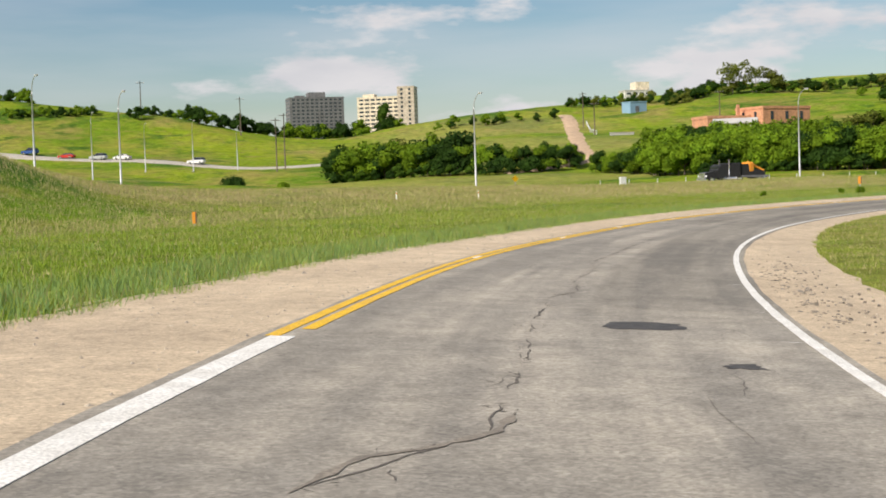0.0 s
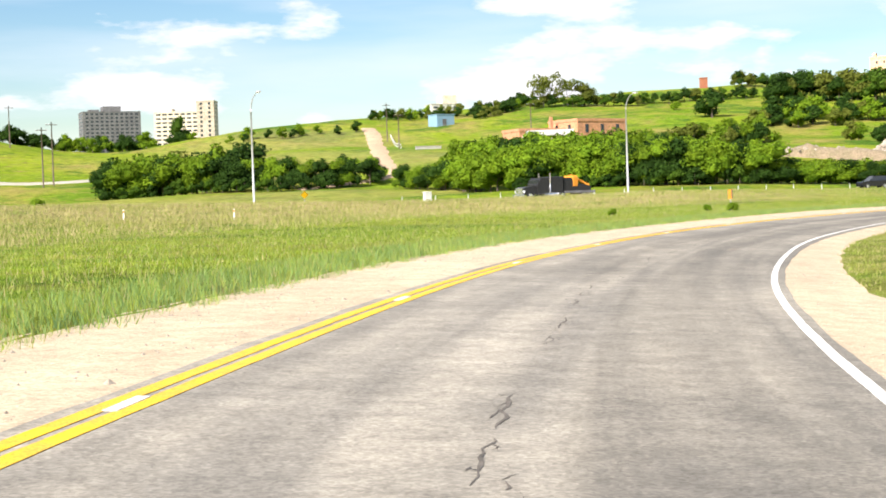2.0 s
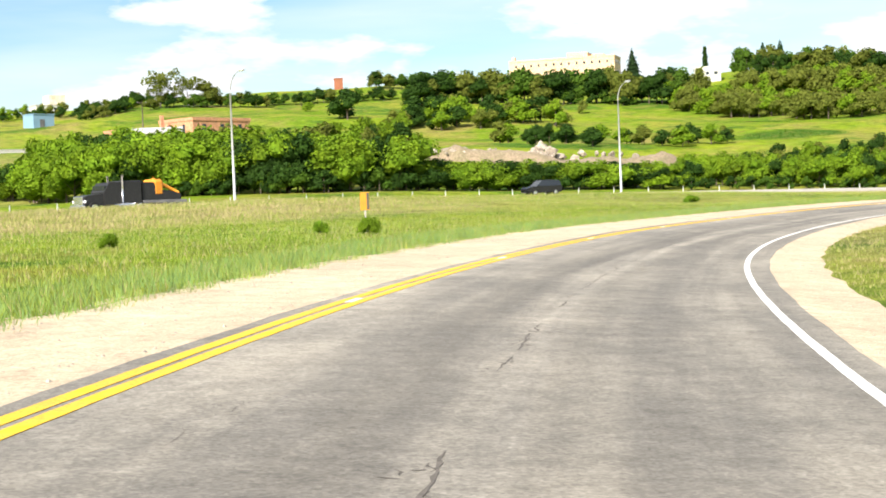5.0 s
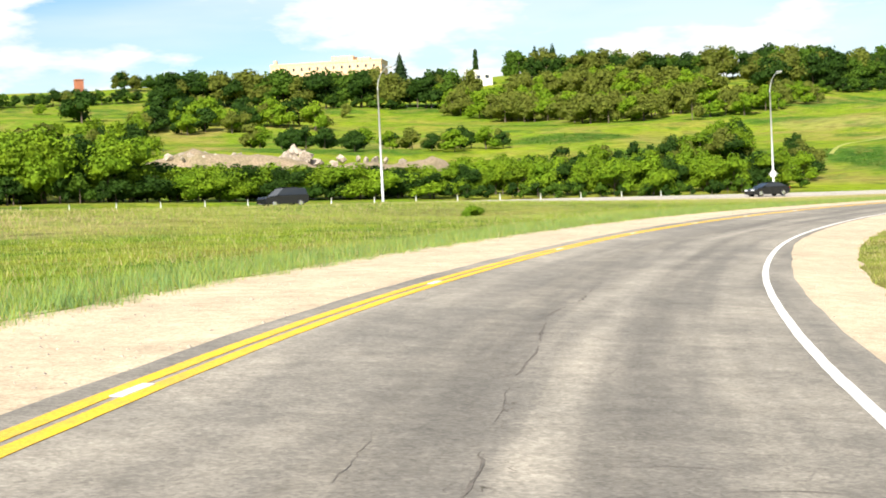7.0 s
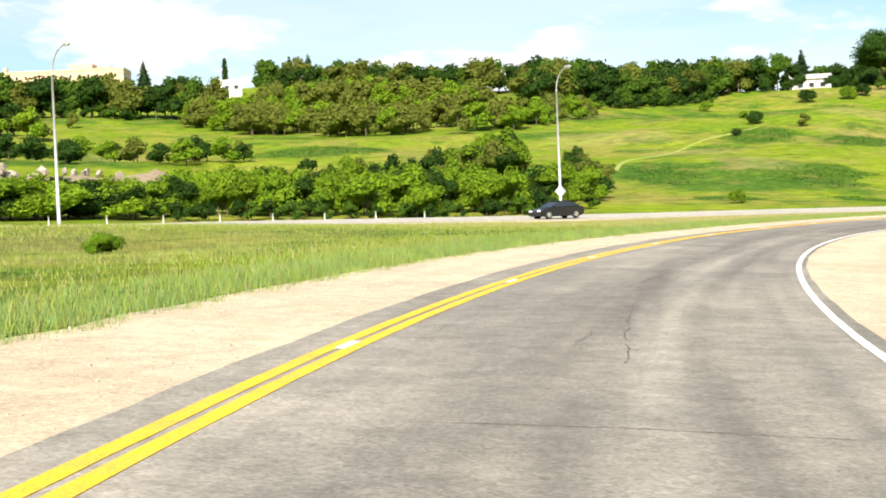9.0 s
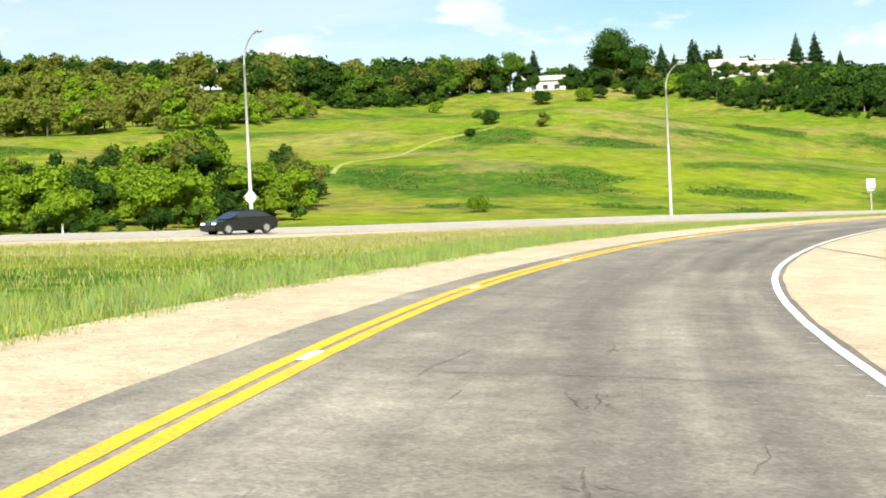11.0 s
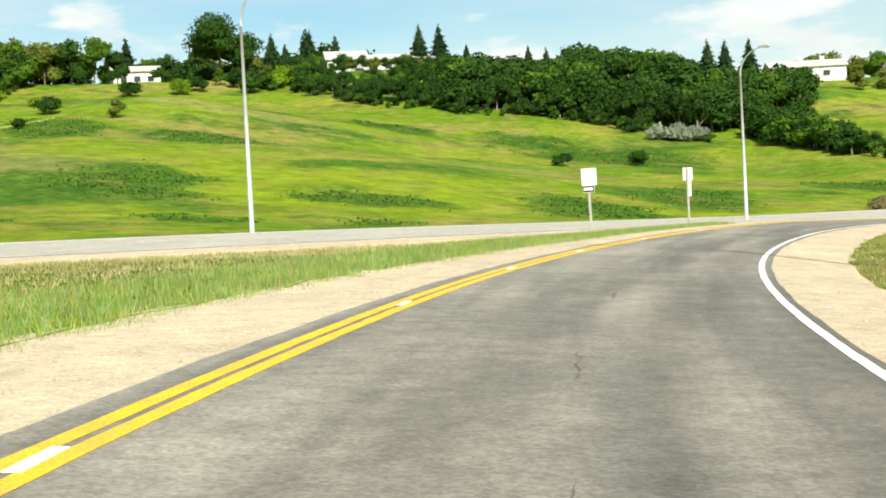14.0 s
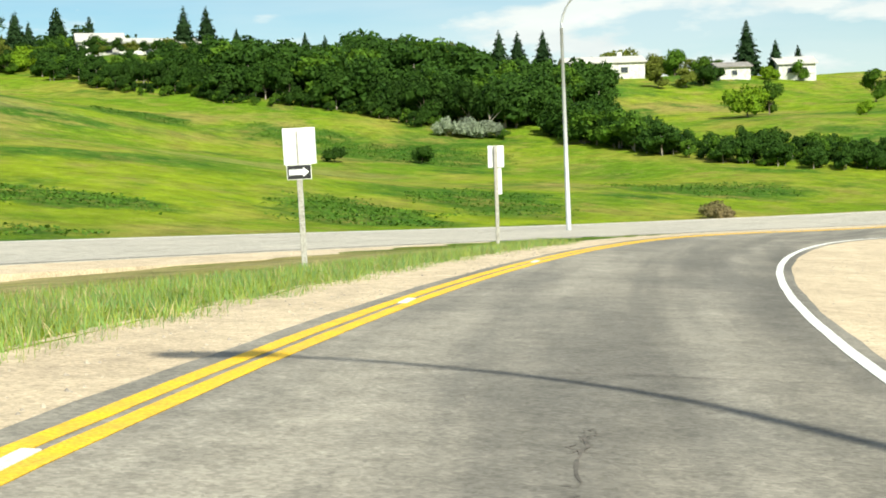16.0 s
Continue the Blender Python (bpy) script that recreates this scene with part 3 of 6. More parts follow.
line("trim_yellow_line", yellow_r, 0.103, 0.14, -84.2, 20, YELLOW, "solid yellow painted line of the double line")
line("trim_yellow_line_inner", yellow_r, -0.103, 0.14, -84.0, 20, YELLOW, "solid yellow painted line of the double line")
line("trim_white_line", white_r, 0.0, 0.12, -95, 20, WHITE, "solid white painted edge line")
line("trim_white_gore_line", yellow_r, 0.0, 0.24, -95, -84.22, WHITE, "broad white painted line before the yellow one")


def part(name, bm, mat, parent=None, label=""):
    me = bpy.data.meshes.new(name)
    bm.to_mesh(me)
    bm.free()
    me.materials.append(mat)
    ob = new(name, me)
    if parent:
        ob.parent = parent
    if label:
        ob["label"] = label
    return ob


def tube(bm, points, radii, sides=8, cap=True):
    """A round bar through points."""
    rings = []
    pts = [Vector(p) for p in points]
    for i, p in enumerate(pts):
        d = (pts[min(i + 1, len(pts) - 1)] - pts[max(i - 1, 0)]).normalized()
        u = d.orthogonal().normalized() if abs(d.z) < 0.99 else Vector((1, 0, 0))
        if abs(d.z) < 0.99:
            u = d.cross(Vector((0, 0, 1))).normalized()
        v = d.cross(u).normalized()
        rings.append([bm.verts.new(p + radii[i] * (u * math.cos(k * math.tau / sides) + v * math.sin(k * math.tau / sides))) for k in range(sides)])
    for a, b in zip(rings, rings[1:]):
        for k in range(sides):
            f = bm.faces.new((a[k], a[(k + 1) % sides], b[(k + 1) % sides], b[k]))
            f.smooth = True
    if cap:
        bm.faces.new(rings[0])
        bm.faces.new(rings[-1][::-1])
    return bm


def block(bm, x0, x1, y0, y1, z0, z1, bevel=0.0, m=None):
    before = set(bm.verts)
    vs = [bm.verts.new((x, y, z)) for x in (x0, x1) for y in (y0, y1) for z in (z0, z1)]
    fs = [bm.faces.new([vs[i] for i in q]) for q in ((0, 1, 3, 2), (4, 6, 7, 5), (0, 4, 5, 1), (2, 3, 7, 6), (0, 2, 6, 4), (1, 5, 7, 3))]
    if bevel:
        bmesh.ops.bevel(bm, geom=list({e for f in fs for e in f.edges}), offset=bevel, segments=1, affect="EDGES")
    if m is not None:
        for v in set(bm.verts) - before:
            v.co = m @ v.co
    return bm


def empty(name, m):
    ob = new(name)
    ob.empty_display_size = 0.3
    ob.matrix_world = m
    return ob


# ---- street lamps ----
LAMP_H = 14.2
GLASS = material("lamp_glass", (0.75, 0.76, 0.74), 0.3)
CONCRETE = material("concrete", (0.45, 0.43, 0.40), 0.9, vary=(0.36, 0.35, 0.33), scale=4.0, fine=60.0)


def street_lamp():
    ob = empty("street_lamp", Matrix())
    pole = part("pole", tube(bmesh.new(), [(0, 0, 0.15), (0, 0, 6), (0, 0, LAMP_H - 2.2)], [0.15, 0.12, 0.085], 10), STEEL, ob)
    part("base_plate", block(bmesh.new(), -0.22, 0.22, -0.22, 0.22, 0.12, 0.17, 0.01), STEEL, ob)
    part("footing", tube(bmesh.new(), [(0, 0, -0.6), (0, 0, 0.12)], [0.34, 0.32], 14), CONCRETE, ob)
    pts = [(2.2 * (1 - math.cos(a)) if a < 1.57 else 2.2, 0, LAMP_H - 2.2 + 2.1 * math.sin(a)) for a in np.linspace(0, 1.42, 9)]
    part("arm", tube(bmesh.new(), pts, [0.075 - 0.004 * i for i in range(9)], 8), STEEL, ob)
    head = block(bmesh.new(), 1.85, 2.75, -0.16, 0.16, LAMP_H - 0.16, LAMP_H + 0.04, 0.05)
    h = part("lamp_head", head, STEEL, ob, "flat grey cobra lamp head")
    part("lens", block(bmesh.new(), 2.1, 2.65, -0.12, 0.12, LAMP_H - 0.21, LAMP_H - 0.155, 0.02), GLASS, h)
    return tagged(ob, "tall galvanised street lamp with a curved arm beside the highway", "street lamp", "street lamps along the highway")


# the highway's row, two on the inside of the bend, and the ones further off (with their scale)
LAMPS = [(-40.3, 188.7, 1), (5, 211.5, 1), (56, 233, 1), (109, 248, 1), (157, 242.3, 1), (187.6, 226.6, 0.87), (223.7, 211.6, 0.82), (116.4, 173.7, 1), (152.5, 185.9, 1),
         (-60.1, 222, 1.2), (-81.4, 351, 1.12), (-73.3, 373, 0.85), (-61.7, 375, 0.9), (-52.1, 386, 0.8)]
lamp = street_lamp()
for i, (lx, ly, sc) in enumerate(LAMPS):
    k = int(((HWC[:, :2] - (lx, ly)) ** 2).sum(1).argmin())
    turn = math.degrees(math.atan2(HWN[k, 1], HWN[k, 0]))
    if i in (7, 8):
        turn = math.degrees(math.atan2(ly - CY, lx - CX))
    m = pose(lx, ly, land_z(lx, ly), 0, 0, turn) @ Matrix.Scale(sc, 4)
    if i == 0:
        lamp.matrix_world = m
    else:
        copy_thing(lamp, m)



def lamp_plate(x, y, z):
    """A small diamond plate clamped to a lamp's pole, seen from behind."""
    ob = empty("road_sign", pose(x, y, z, 0, 0, -45))
    bm = bmesh.new()
    v = [bm.verts.new(p) for p in ((0, -0.17, -0.55), (0.55, -0.17, 0), (0, -0.17, 0.55), (-0.55, -0.17, 0))]
    bmesh.ops.solidify(bm, geom=[bm.faces.new(v)], thickness=0.01)
    part("plate", bm, GLASS, ob)
    part("clamp", block(bmesh.new(), -0.16, 0.16, -0.165, 0.14, -0.06, 0.06, 0.01), STEEL, ob)
    return tagged(ob, "pale diamond sign plate clamped to the street lamp", "road sign")


lamp_plate(157, 242.3, land_z(157, 242.3) + 2.6)


# ---- trees and shrubs ----
def leaf_material(name, base, vary, rand=0.22):
    return material(name, base, 0.7, vary=vary, scale=0.45, amount=0.7, fine=3.0, rand=rand, spec=0.12, trans=0.22)


LEAF = leaf_material("leaf_green", (0.085, 0.172, 0.009), (0.19, 0.285, 0.014))
LEAF_MID = leaf_material("leaf_mid", (0.045, 0.105, 0.009), (0.085, 0.155, 0.014))
LEAF_DARK = leaf_material("leaf_dark", (0.017, 0.046, 0.006), (0.038, 0.084, 0.01))
LEAF_OLIVE = leaf_material("leaf_olive", (0.09, 0.12, 0.016), (0.155, 0.175, 0.028))
LEAF_SILVER = leaf_material("leaf_silver", (0.27, 0.31, 0.22), (0.19, 0.23, 0.15))
LEAF_DRY = leaf_material("leaf_dry", (0.26, 0.2, 0.1), (0.15, 0.16, 0.05))
NEEDLE = leaf_material("needle_dark", (0.018, 0.045, 0.015), (0.035, 0.07, 0.022))
BARK = material("bark", (0.16, 0.125, 0.09), 0.9, vary=(0.09, 0.075, 0.06), scale=3.0, fine=20.0, bump=0.5)
BARK_PALE = material("bark_pale", (0.34, 0.31, 0.26), 0.9, vary=(0.2, 0.17, 0.14), scale=3.0, fine=20.0, bump=0.5)


def cards(rng, centres, outward, size, flat=0.6):
    """Small leafy sprigs: a three-cornered one at each place, turned outwards with some disorder."""
    n = len(centres)
    nrm = outward + rng.normal(0, flat, (n, 3))
    nrm /= np.linalg.norm(nrm, axis=1)[:, None] + 1e-9
    u = np.cross(nrm, rng.normal(0, 1, (n, 3)))
    u /= np.linalg.norm(u, axis=1)[:, None] + 1e-9
    v = np.cross(nrm, u)
    s = size * rng.uniform(0.6, 1.35, n)[:, None]
    w = rng.uniform(0.45, 0.9, n)[:, None]
    verts = np.stack([centres + u * s, centres + v * s * w - u * s * 0.5 + nrm * s * 0.2, centres - v * s * w - u * s * 0.5 - nrm * s * 0.1], 1).reshape(-1, 3)
    faces = np.arange(3 * n).reshape(-1, 3)
    return verts, faces


def blob(rng, c, r, rings=3, segs=5):
    """A rough dark inner mass of leaves."""
    v, f = [], []
    for i in range(rings + 1):
        a = math.pi * i / rings
        for k in range(segs):
            b = math.tau * k / segs
            q = r * (1 + rng.uniform(-0.16, 0.16))
            v.append((c[0] + q[0] * math.sin(a) * math.cos(b), c[1] + q[1] * math.sin(a) * math.sin(b), c[2] + q[2] * math.cos(a)))
    for i in range(rings):
        for k in range(segs):
            j = (k + 1) % segs
            f += [(i * segs + k, i * segs + j, (i + 1) * segs + j), (i * segs + k, (i + 1) * segs + j, (i + 1) * segs + k)]
    return np.array(v), np.array(f)


def crown_mesh(name, rng, lobes, n, size, mat, core=0.72, flat=0.6):
    vs, fs, base = [], [], 0
    vol = np.array([l[3] * l[4] for l in lobes])
    share = (n * vol / vol.sum()).astype(int)
    for (x, y, z, rx, rz), k in zip(lobes, share):
        c, r = np.array((x, y, z)), np.array((rx, rx * rng.uniform(0.85, 1.15), rz))
        d = rng.normal(0, 1, (k, 3))
        d /= np.linalg.norm(d, axis=1)[:, None]
        d[:, 2] = np.where(d[:, 2] < -0.5, -d[:, 2], d[:, 2])
        lump = 1 + 0.16 * np.sin(d[:, 0] * 5 + x * 3) * np.cos(d[:, 1] * 6 + y * 2) + 0.1 * np.sin(d[:, 2] * 9 + x)
        p = c + d * r * (lump * rng.uniform(0.74, 1.08, k))[:, None]
        v, f = cards(rng, p, d, size, flat)
        vs.append(v)
        fs.append(f + base)
        base += len(v)
        if core:
            v, f = blob(rng, c, r * core)
            vs.append(v)
            fs.append(f + base)
            base += len(v)
    me = bpy.data.meshes.new(name)
    me.from_pydata(np.concatenate(vs).tolist(), [], np.concatenate(fs).tolist())
    me.materials.append(mat)
    return me


def trunk_bmesh(rng, h, r, limbs, reach):
    bm = bmesh.new()
    lean = rng.uniform(-0.05, 0.05, 2) * h
    tube(bm, [(0, 0, -0.6), (lean[0] * 0.2, lean[1] * 0.2, h * 0.25), (lean[0] * 0.6, lean[1] * 0.6, h * 0.55), (lean[0], lean[1], h * 0.9)], [r * 1.25, r, r * 0.7, r * 0.18], 7)
    for i in range(limbs):
        a, z = i * 2.4 + rng.uniform(0, 0.8), h * rng.uniform(0.22, 0.5)
        q = reach * rng.uniform(0.55, 0.85)
        tube(bm, [(lean[0] * 0.4, lean[1] * 0.4, z), (q * 0.5 * math.cos(a), q * 0.5 * math.sin(a), z + h * 0.16), (q * math.cos(a), q * math.sin(a), z + h * 0.3)], [r * 0.55, r * 0.4, r * 0.12], 5)
    return bm


def make_tree(name, seed, h, wide, n, size, mat, bark=BARK, kind="round", limbs=4):
    """A tree of height h and crown width wide at the origin: trunk and crown."""
    rng = np.random.default_rng(seed)
    ob = empty(name, pose(0, 0, -500))
    R = wide / 2
    lobes = []
    if kind == "round":
        for i in range(9):
            a, q = i * 2.4 + rng.uniform(0, 0.6), R * (0.0 if i == 0 else rng.uniform(0.35, 0.68))
            z = h * (0.74 if i == 0 else rng.uniform(0.33, 0.76))
            lobes.append((q * math.cos(a), q * math.sin(a), z, R * rng.uniform(0.36, 0.52), h * rng.uniform(0.17, 0.25)))
    elif kind == "bush":
        for i in range(9):
            a, q = i * 2.4 + rng.uniform(0, 0.6), R * (0.0 if i == 0 else rng.uniform(0.3, 0.75))
            z = h * (0.6 if i == 0 else rng.uniform(0.22, 0.58))
            lobes.append((q * math.cos(a), q * math.sin(a), z, R * rng.uniform(0.32, 0.5), h * rng.uniform(0.22, 0.36)))
    elif kind == "thick":
        for i in range(11):
            a, q = i * 2.4 + rng.uniform(0, 0.6), R * (0.0 if i == 0 else rng.uniform(0.3, 0.7))
            z = h * (0.76 if i == 0 else 0.14 + 0.6 * ((i * 0.37) % 1.0))
            lobes.append((q * math.cos(a), q * math.sin(a), z, R * rng.uniform(0.34, 0.5), h * rng.uniform(0.16, 0.24)))
    elif kind == "column":
        for i in range(8):
            z = h * (0.12 + 0.8 * i / 7)
            lobes.append((rng.uniform(-0.1, 0.1) * R, rng.uniform(-0.1, 0.1) * R, z, R * (0.95 - 0.6 * abs(i / 7 - 0.4)), h * 0.12))
    elif kind == "open":
        for i in range(18):
            a, q = i * 2.4, R * rng.uniform(0.2, 0.8)
            lobes.append((q * math.cos(a), q * math.sin(a), h * rng.uniform(0.3, 0.86), R * rng.uniform(0.22, 0.36), h * rng.uniform(0.1, 0.16)))
    if kind == "spruce":
        u = 1 - np.sqrt(rng.uniform(0, 1, n))
        rr = R * (1 - u) ** 0.9 * (0.82 + 0.18 * np.sin(u * 60 + rng.uniform(0, 6))) + 0.06
        a = rng.uniform(0, math.tau, n)
        q = rr * rng.uniform(0.3, 1.1, n) * (1 + 0.16 * np.sin(a * 5 + u * 30))
        p = np.c_[q * np.cos(a), q * np.sin(a), h * (0.06 + 0.93 * u) - 0.28 * q]
        v, f = cards(rng, p, np.c_[np.cos(a) * 0.6, np.sin(a) * 0.6, np.full(n, 0.6)], 1.0, 0.45)
        mid_p = np.repeat(p, 3, axis=0)
        v = mid_p + (v - mid_p) * np.repeat(size * (0.45 + 0.6 * (1 - u)), 3)[:, None]
        vs, fs, base = [v], [f], len(v)
        v, f = blob(rng, np.array((0, 0, h * 0.4)), np.array((R * 0.4, R * 0.4, h * 0.36)))
        vs.append(v)
        fs.append(f + base)
        me = bpy.data.meshes.new("crown")
        me.from_pydata(np.concatenate(vs).tolist(), [], np.concatenate(fs).tolist())
        me.materials.append(mat)
    else:
        me = crown_mesh("crown", rng, lobes, n, size, mat, 0.0 if kind == "open" else 0.74, 0.75 if kind == "open" else 0.6)
    crown = new("crown", me)
    crown.parent = ob
    part("trunk", trunk_bmesh(rng, h * (0.8 if kind != "bush" else 0.55), max(0.06, h * 0.018), 0 if kind in ("spruce", "column") else limbs, R), bark, ob)
    return ob


PROTO = {}


def species(key):
    """Prototype trees, each of its own height; several of each look."""
    if key in PROTO:
        return PROTO[key]
    spec = {
        "hedge": [("tree", 10 + i, 6.0, 6.4, 2400, 0.205, LEAF, BARK, "thick") for i in range(5)],
        "hedgedark": [("tree", 30 + i, 6.0, 6.0, 2400, 0.205, LEAF_DARK, BARK, "thick") for i in range(3)],
        "shrub": [("shrub", 50 + i, 3.0, 4.2, 1500, 0.16, LEAF, BARK, "bush") for i in range(4)],
        "shrubdark": [("shrub", 60 + i, 3.0, 4.4, 1500, 0.16, LEAF_DARK, BARK, "bush") for i in range(3)],
        "olive": [("tree", 70 + i, 6.0, 6.4, 1700, 0.24, LEAF_OLIVE, BARK, "thick") for i in range(4)],
        "far": [("tree", 80 + i, 8.0, 7.5, 1700, 0.3, LEAF_MID, BARK, "thick") for i in range(4)],
        "fardark": [("tree", 90 + i, 8.0, 7.0, 1700, 0.3, LEAF_DARK, BARK, "thick") for i in range(4)],
        "pale": [("tree", 100 + i, 8.0, 6.0, 1700, 0.28, LEAF_DARK, BARK_PALE, "round") for i in range(3)],
        "open": [("tree", 110 + i, 8.0, 8.0, 1300, 0.27, LEAF_OLIVE, BARK_PALE, "open") for i in range(2)],
        "spruce": [("spruce_tree", 120 + i, 12.0, 5.8, 3000, 0.46, NEEDLE, BARK, "spruce") for i in range(3)],
        "poplar": [("poplar_tree", 130, 12.0, 3.0, 1500, 0.28, LEAF_DARK, BARK, "column")],
        "silver": [("shrub", 140 + i, 3.0, 4.4, 1400, 0.17, LEAF_SILVER, BARK, "bush") for i in range(2)],
        "dry": [("shrub", 150, 2.0, 3.4, 700, 0.16, LEAF_DRY, BARK, "bush")],
        "big": [("tree", 160, 15.0, 17.0, 6000, 0.36, LEAF_DARK, BARK, "round")],
    }[key]
    PROTO[key] = [[make_tree(*s), s[2], False] for s in spec]
    return PROTO[key]


LOOKS = {
    "hedge": "leafy green tree in the thicket beside the highway", "hedgedark": "dark green tree in the thicket beside the highway",
    "shrub": "leafy green shrub on the grassy slope", "shrubdark": "dark green rounded shrub on the grassy slope",
    "olive": "olive brown-green tree on the hillside", "far": "green broad-leaved tree on the hill",
    "fardark": "dark green broad-leaved tree on the hill", "pale": "dark green tree with a pale trunk in the wood",
    "open": "thin-leaved grey-green tree on the hilltop", "spruce": "tall dark spruce on the hilltop",
    "poplar": "slender dark columnar poplar on the hilltop", "silver": "silver-grey shrub at the edge of the wood",
    "dry": "dry brown bush beside the road", "big": "large spreading dark green tree on the hilltop",
}
TREE_RNG = np.random.default_rng(5)


def plant(key, x, y, h, wide=1.0, group="", sink=0.0):
    pick = species(key)[int(TREE_RNG.integers(len(species(key))))]
    s = h / pick[1]
    m = pose(x, y, land_z(x, y) - sink, 0, 0, float(TREE_RNG.uniform(0, 360))) @ Matrix.Diagonal((s * wide, s * wide, s, 1))
    if pick[2]:
        ob = copy_thing(pick[0], m @ Matrix.Diagonal((*(1 / c for c in pick[0].scale), 1)))
    else:
        ob, pick[2] = pick[0], True
        ob.matrix_world = m
        tagged(ob, LOOKS[key], "shrub" if "shrub" in ob.name else "tree")
    if group:
        ob["group"] = group
    return ob


def belt(points, depth, n, low, high, keys, group, wide=1.0):
    """Trees scattered along a line, reaching depth metres back from it; heights run from low to high (start, end) along it."""
    pts = np.array(points, float)
    seg = np.r_[0, np.cumsum(np.linalg.norm(np.diff(pts, axis=0), axis=1))]
    for i in range(n):
        s = (i + TREE_RNG.uniform(0, 1)) / n * seg[-1]
        p = np.array([np.interp(s, seg, pts[:, k]) for k in (0, 1)])
        q = p - (QX, QY)
        q /= np.linalg.norm(q)
        back = depth * TREE_RNG.uniform(0, 1) ** 0.8
        p = p + q * back
        f = s / seg[-1]
        h = (low[0] + (low[1] - low[0]) * f) + ((high[0] - low[0]) + ((high[1] - low[1]) - (high[0] - low[0])) * f) * TREE_RNG.uniform(0, 1)
        plant(keys[int(TREE_RNG.integers(len(keys)))], p[0], p[1], h, wide * TREE_RNG.uniform(0.85, 1.2), group)


MINI = {}


def mini(mat_key, kind, i):
    """Vertex arrays of a smaller tree, 1 m high and 1 m wide, for woods that stay far off."""
    if (kind, i) not in MINI:
        rng = np.random.default_rng(300 + i)
        lobes = []
        for k in range(8):
            a, q = k * 2.4 + rng.uniform(0, 0.6), 0.0 if k == 0 else 0.5 * rng.uniform(0.35, 0.7)
            z = 0.76 if k == 0 else 0.16 + 0.56 * ((k * 0.37) % 1.0)
            if kind == "tall":
                z = 0.8 if k == 0 else 0.24 + 0.5 * ((k * 0.37) % 1.0)
            lobes.append((q * math.cos(a), q * math.sin(a), z, 0.5 * rng.uniform(0.36, 0.52), rng.uniform(0.15, 0.23)))
        me = crown_mesh("mini", rng, lobes, 800, 0.052, LEAF)
        v = np.empty(len(me.vertices) * 3)
        me.vertices.foreach_get("co", v)
        f = np.empty(len(me.loops), int)
        me.loops.foreach_get("vertex_index", f)
        bpy.data.meshes.remove(me)
        ring = [(0.02 * math.cos(k * 1.571), 0.02 * math.sin(k * 1.571)) for k in range(4)]
        tv = np.array([(x * 1.3, y * 1.3, -0.08) for x, y in ring] + [(x * 0.5, y * 0.5, 0.75) for x, y in ring])
        tf = np.array([q for k in range(4) for q in ((k, (k + 1) % 4, 4 + (k + 1) % 4), (k, 4 + (k + 1) % 4, 4 + k))])
        MINI[(kind, i)] = v.reshape(-1, 3), f.reshape(-1, 3), tv, tf
    return MINI[(kind, i)]


def woodland(name, label, lines, looks, kind="low", bark=None):
    """One joined wood: lines of (points, depth, count, low, high); looks are leaf materials."""
    vs, fs, ms, base = [], [], [], 0
    for points, depth, n, low, high in lines:
        pts = np.array(points, float)
        seg = np.r_[0, np.cumsum(np.linalg.norm(np.diff(pts, axis=0), axis=1))]
        for i in range(n):
            s = (i + TREE_RNG.uniform(0, 1)) / n * seg[-1]
            p = np.array([np.interp(s, seg, pts[:, k]) for k in (0, 1)])
            q = p - (QX, QY)
            q /= np.linalg.norm(q)
            p = p + q * depth * TREE_RNG.uniform(0, 1) ** 0.8
            h = TREE_RNG.uniform(low, high)
            w = h * TREE_RNG.uniform(0.85, 1.35)
            v, f, tv, tf = mini(None, kind, int(TREE_RNG.integers(5)))
            a = TREE_RNG.uniform(0, math.tau)
            turn = np.array([[math.cos(a), -math.sin(a), 0], [math.sin(a), math.cos(a), 0], [0, 0, 1]])
            at = np.array((p[0], p[1], land_z(p[0], p[1])))
            look_i = int(TREE_RNG.integers(len(looks)))
            for vv, ff, mi in ((v, f, look_i), (tv, tf, len(looks))):
                vs.append((vv * (w, w, h)) @ turn.T + at)
                fs.append(ff + base)
                ms.append(np.full(len(ff), mi))
                base += len(vv)
    me = bpy.data.meshes.new(name)
    me.from_pydata(np.concatenate(vs).tolist(), [], np.concatenate(fs).tolist())
    for m in (*looks, bark or BARK):
        me.materials.append(m)
    me.polygons.foreach_set("material_index", np.concatenate(ms))
    return tagged(new(name, me), label, "trees", kind="stuff")


HEDGE = "trees of the thicket beside the highway"
belt([(35, 318), (42, 298), (47, 276)], 8, 18, (3.6, 6.0), (4.6, 8.0), ["hedge", "hedge", "hedgedark"], HEDGE)
belt([(49, 274), (56, 272), (73, 260), (88, 261)], 8, 42, (6.2, 6.0), (8.4, 7.4), ["hedge", "hedge", "hedge", "hedgedark"], HEDGE)
belt([(86, 262), (98, 261), (107, 260), (121, 257)], 5, 38, (3.7, 3.0), (4.6, 3.8), ["hedge", "hedge", "hedgedark"], HEDGE, 1.5)
belt([(122, 257), (135, 253), (148, 250), (160, 250), (169, 253)], 8, 40, (3.0, 3.2), (4.4, 4.8), ["hedge", "hedge", "hedge", "hedgedark"], HEDGE, 1.1)
belt([(49, 302), (60, 288), (76, 276), (84, 275)], 10, 26, (8, 6.5), (9.5, 7.5), ["hedge", "hedge", "hedgedark"], HEDGE)
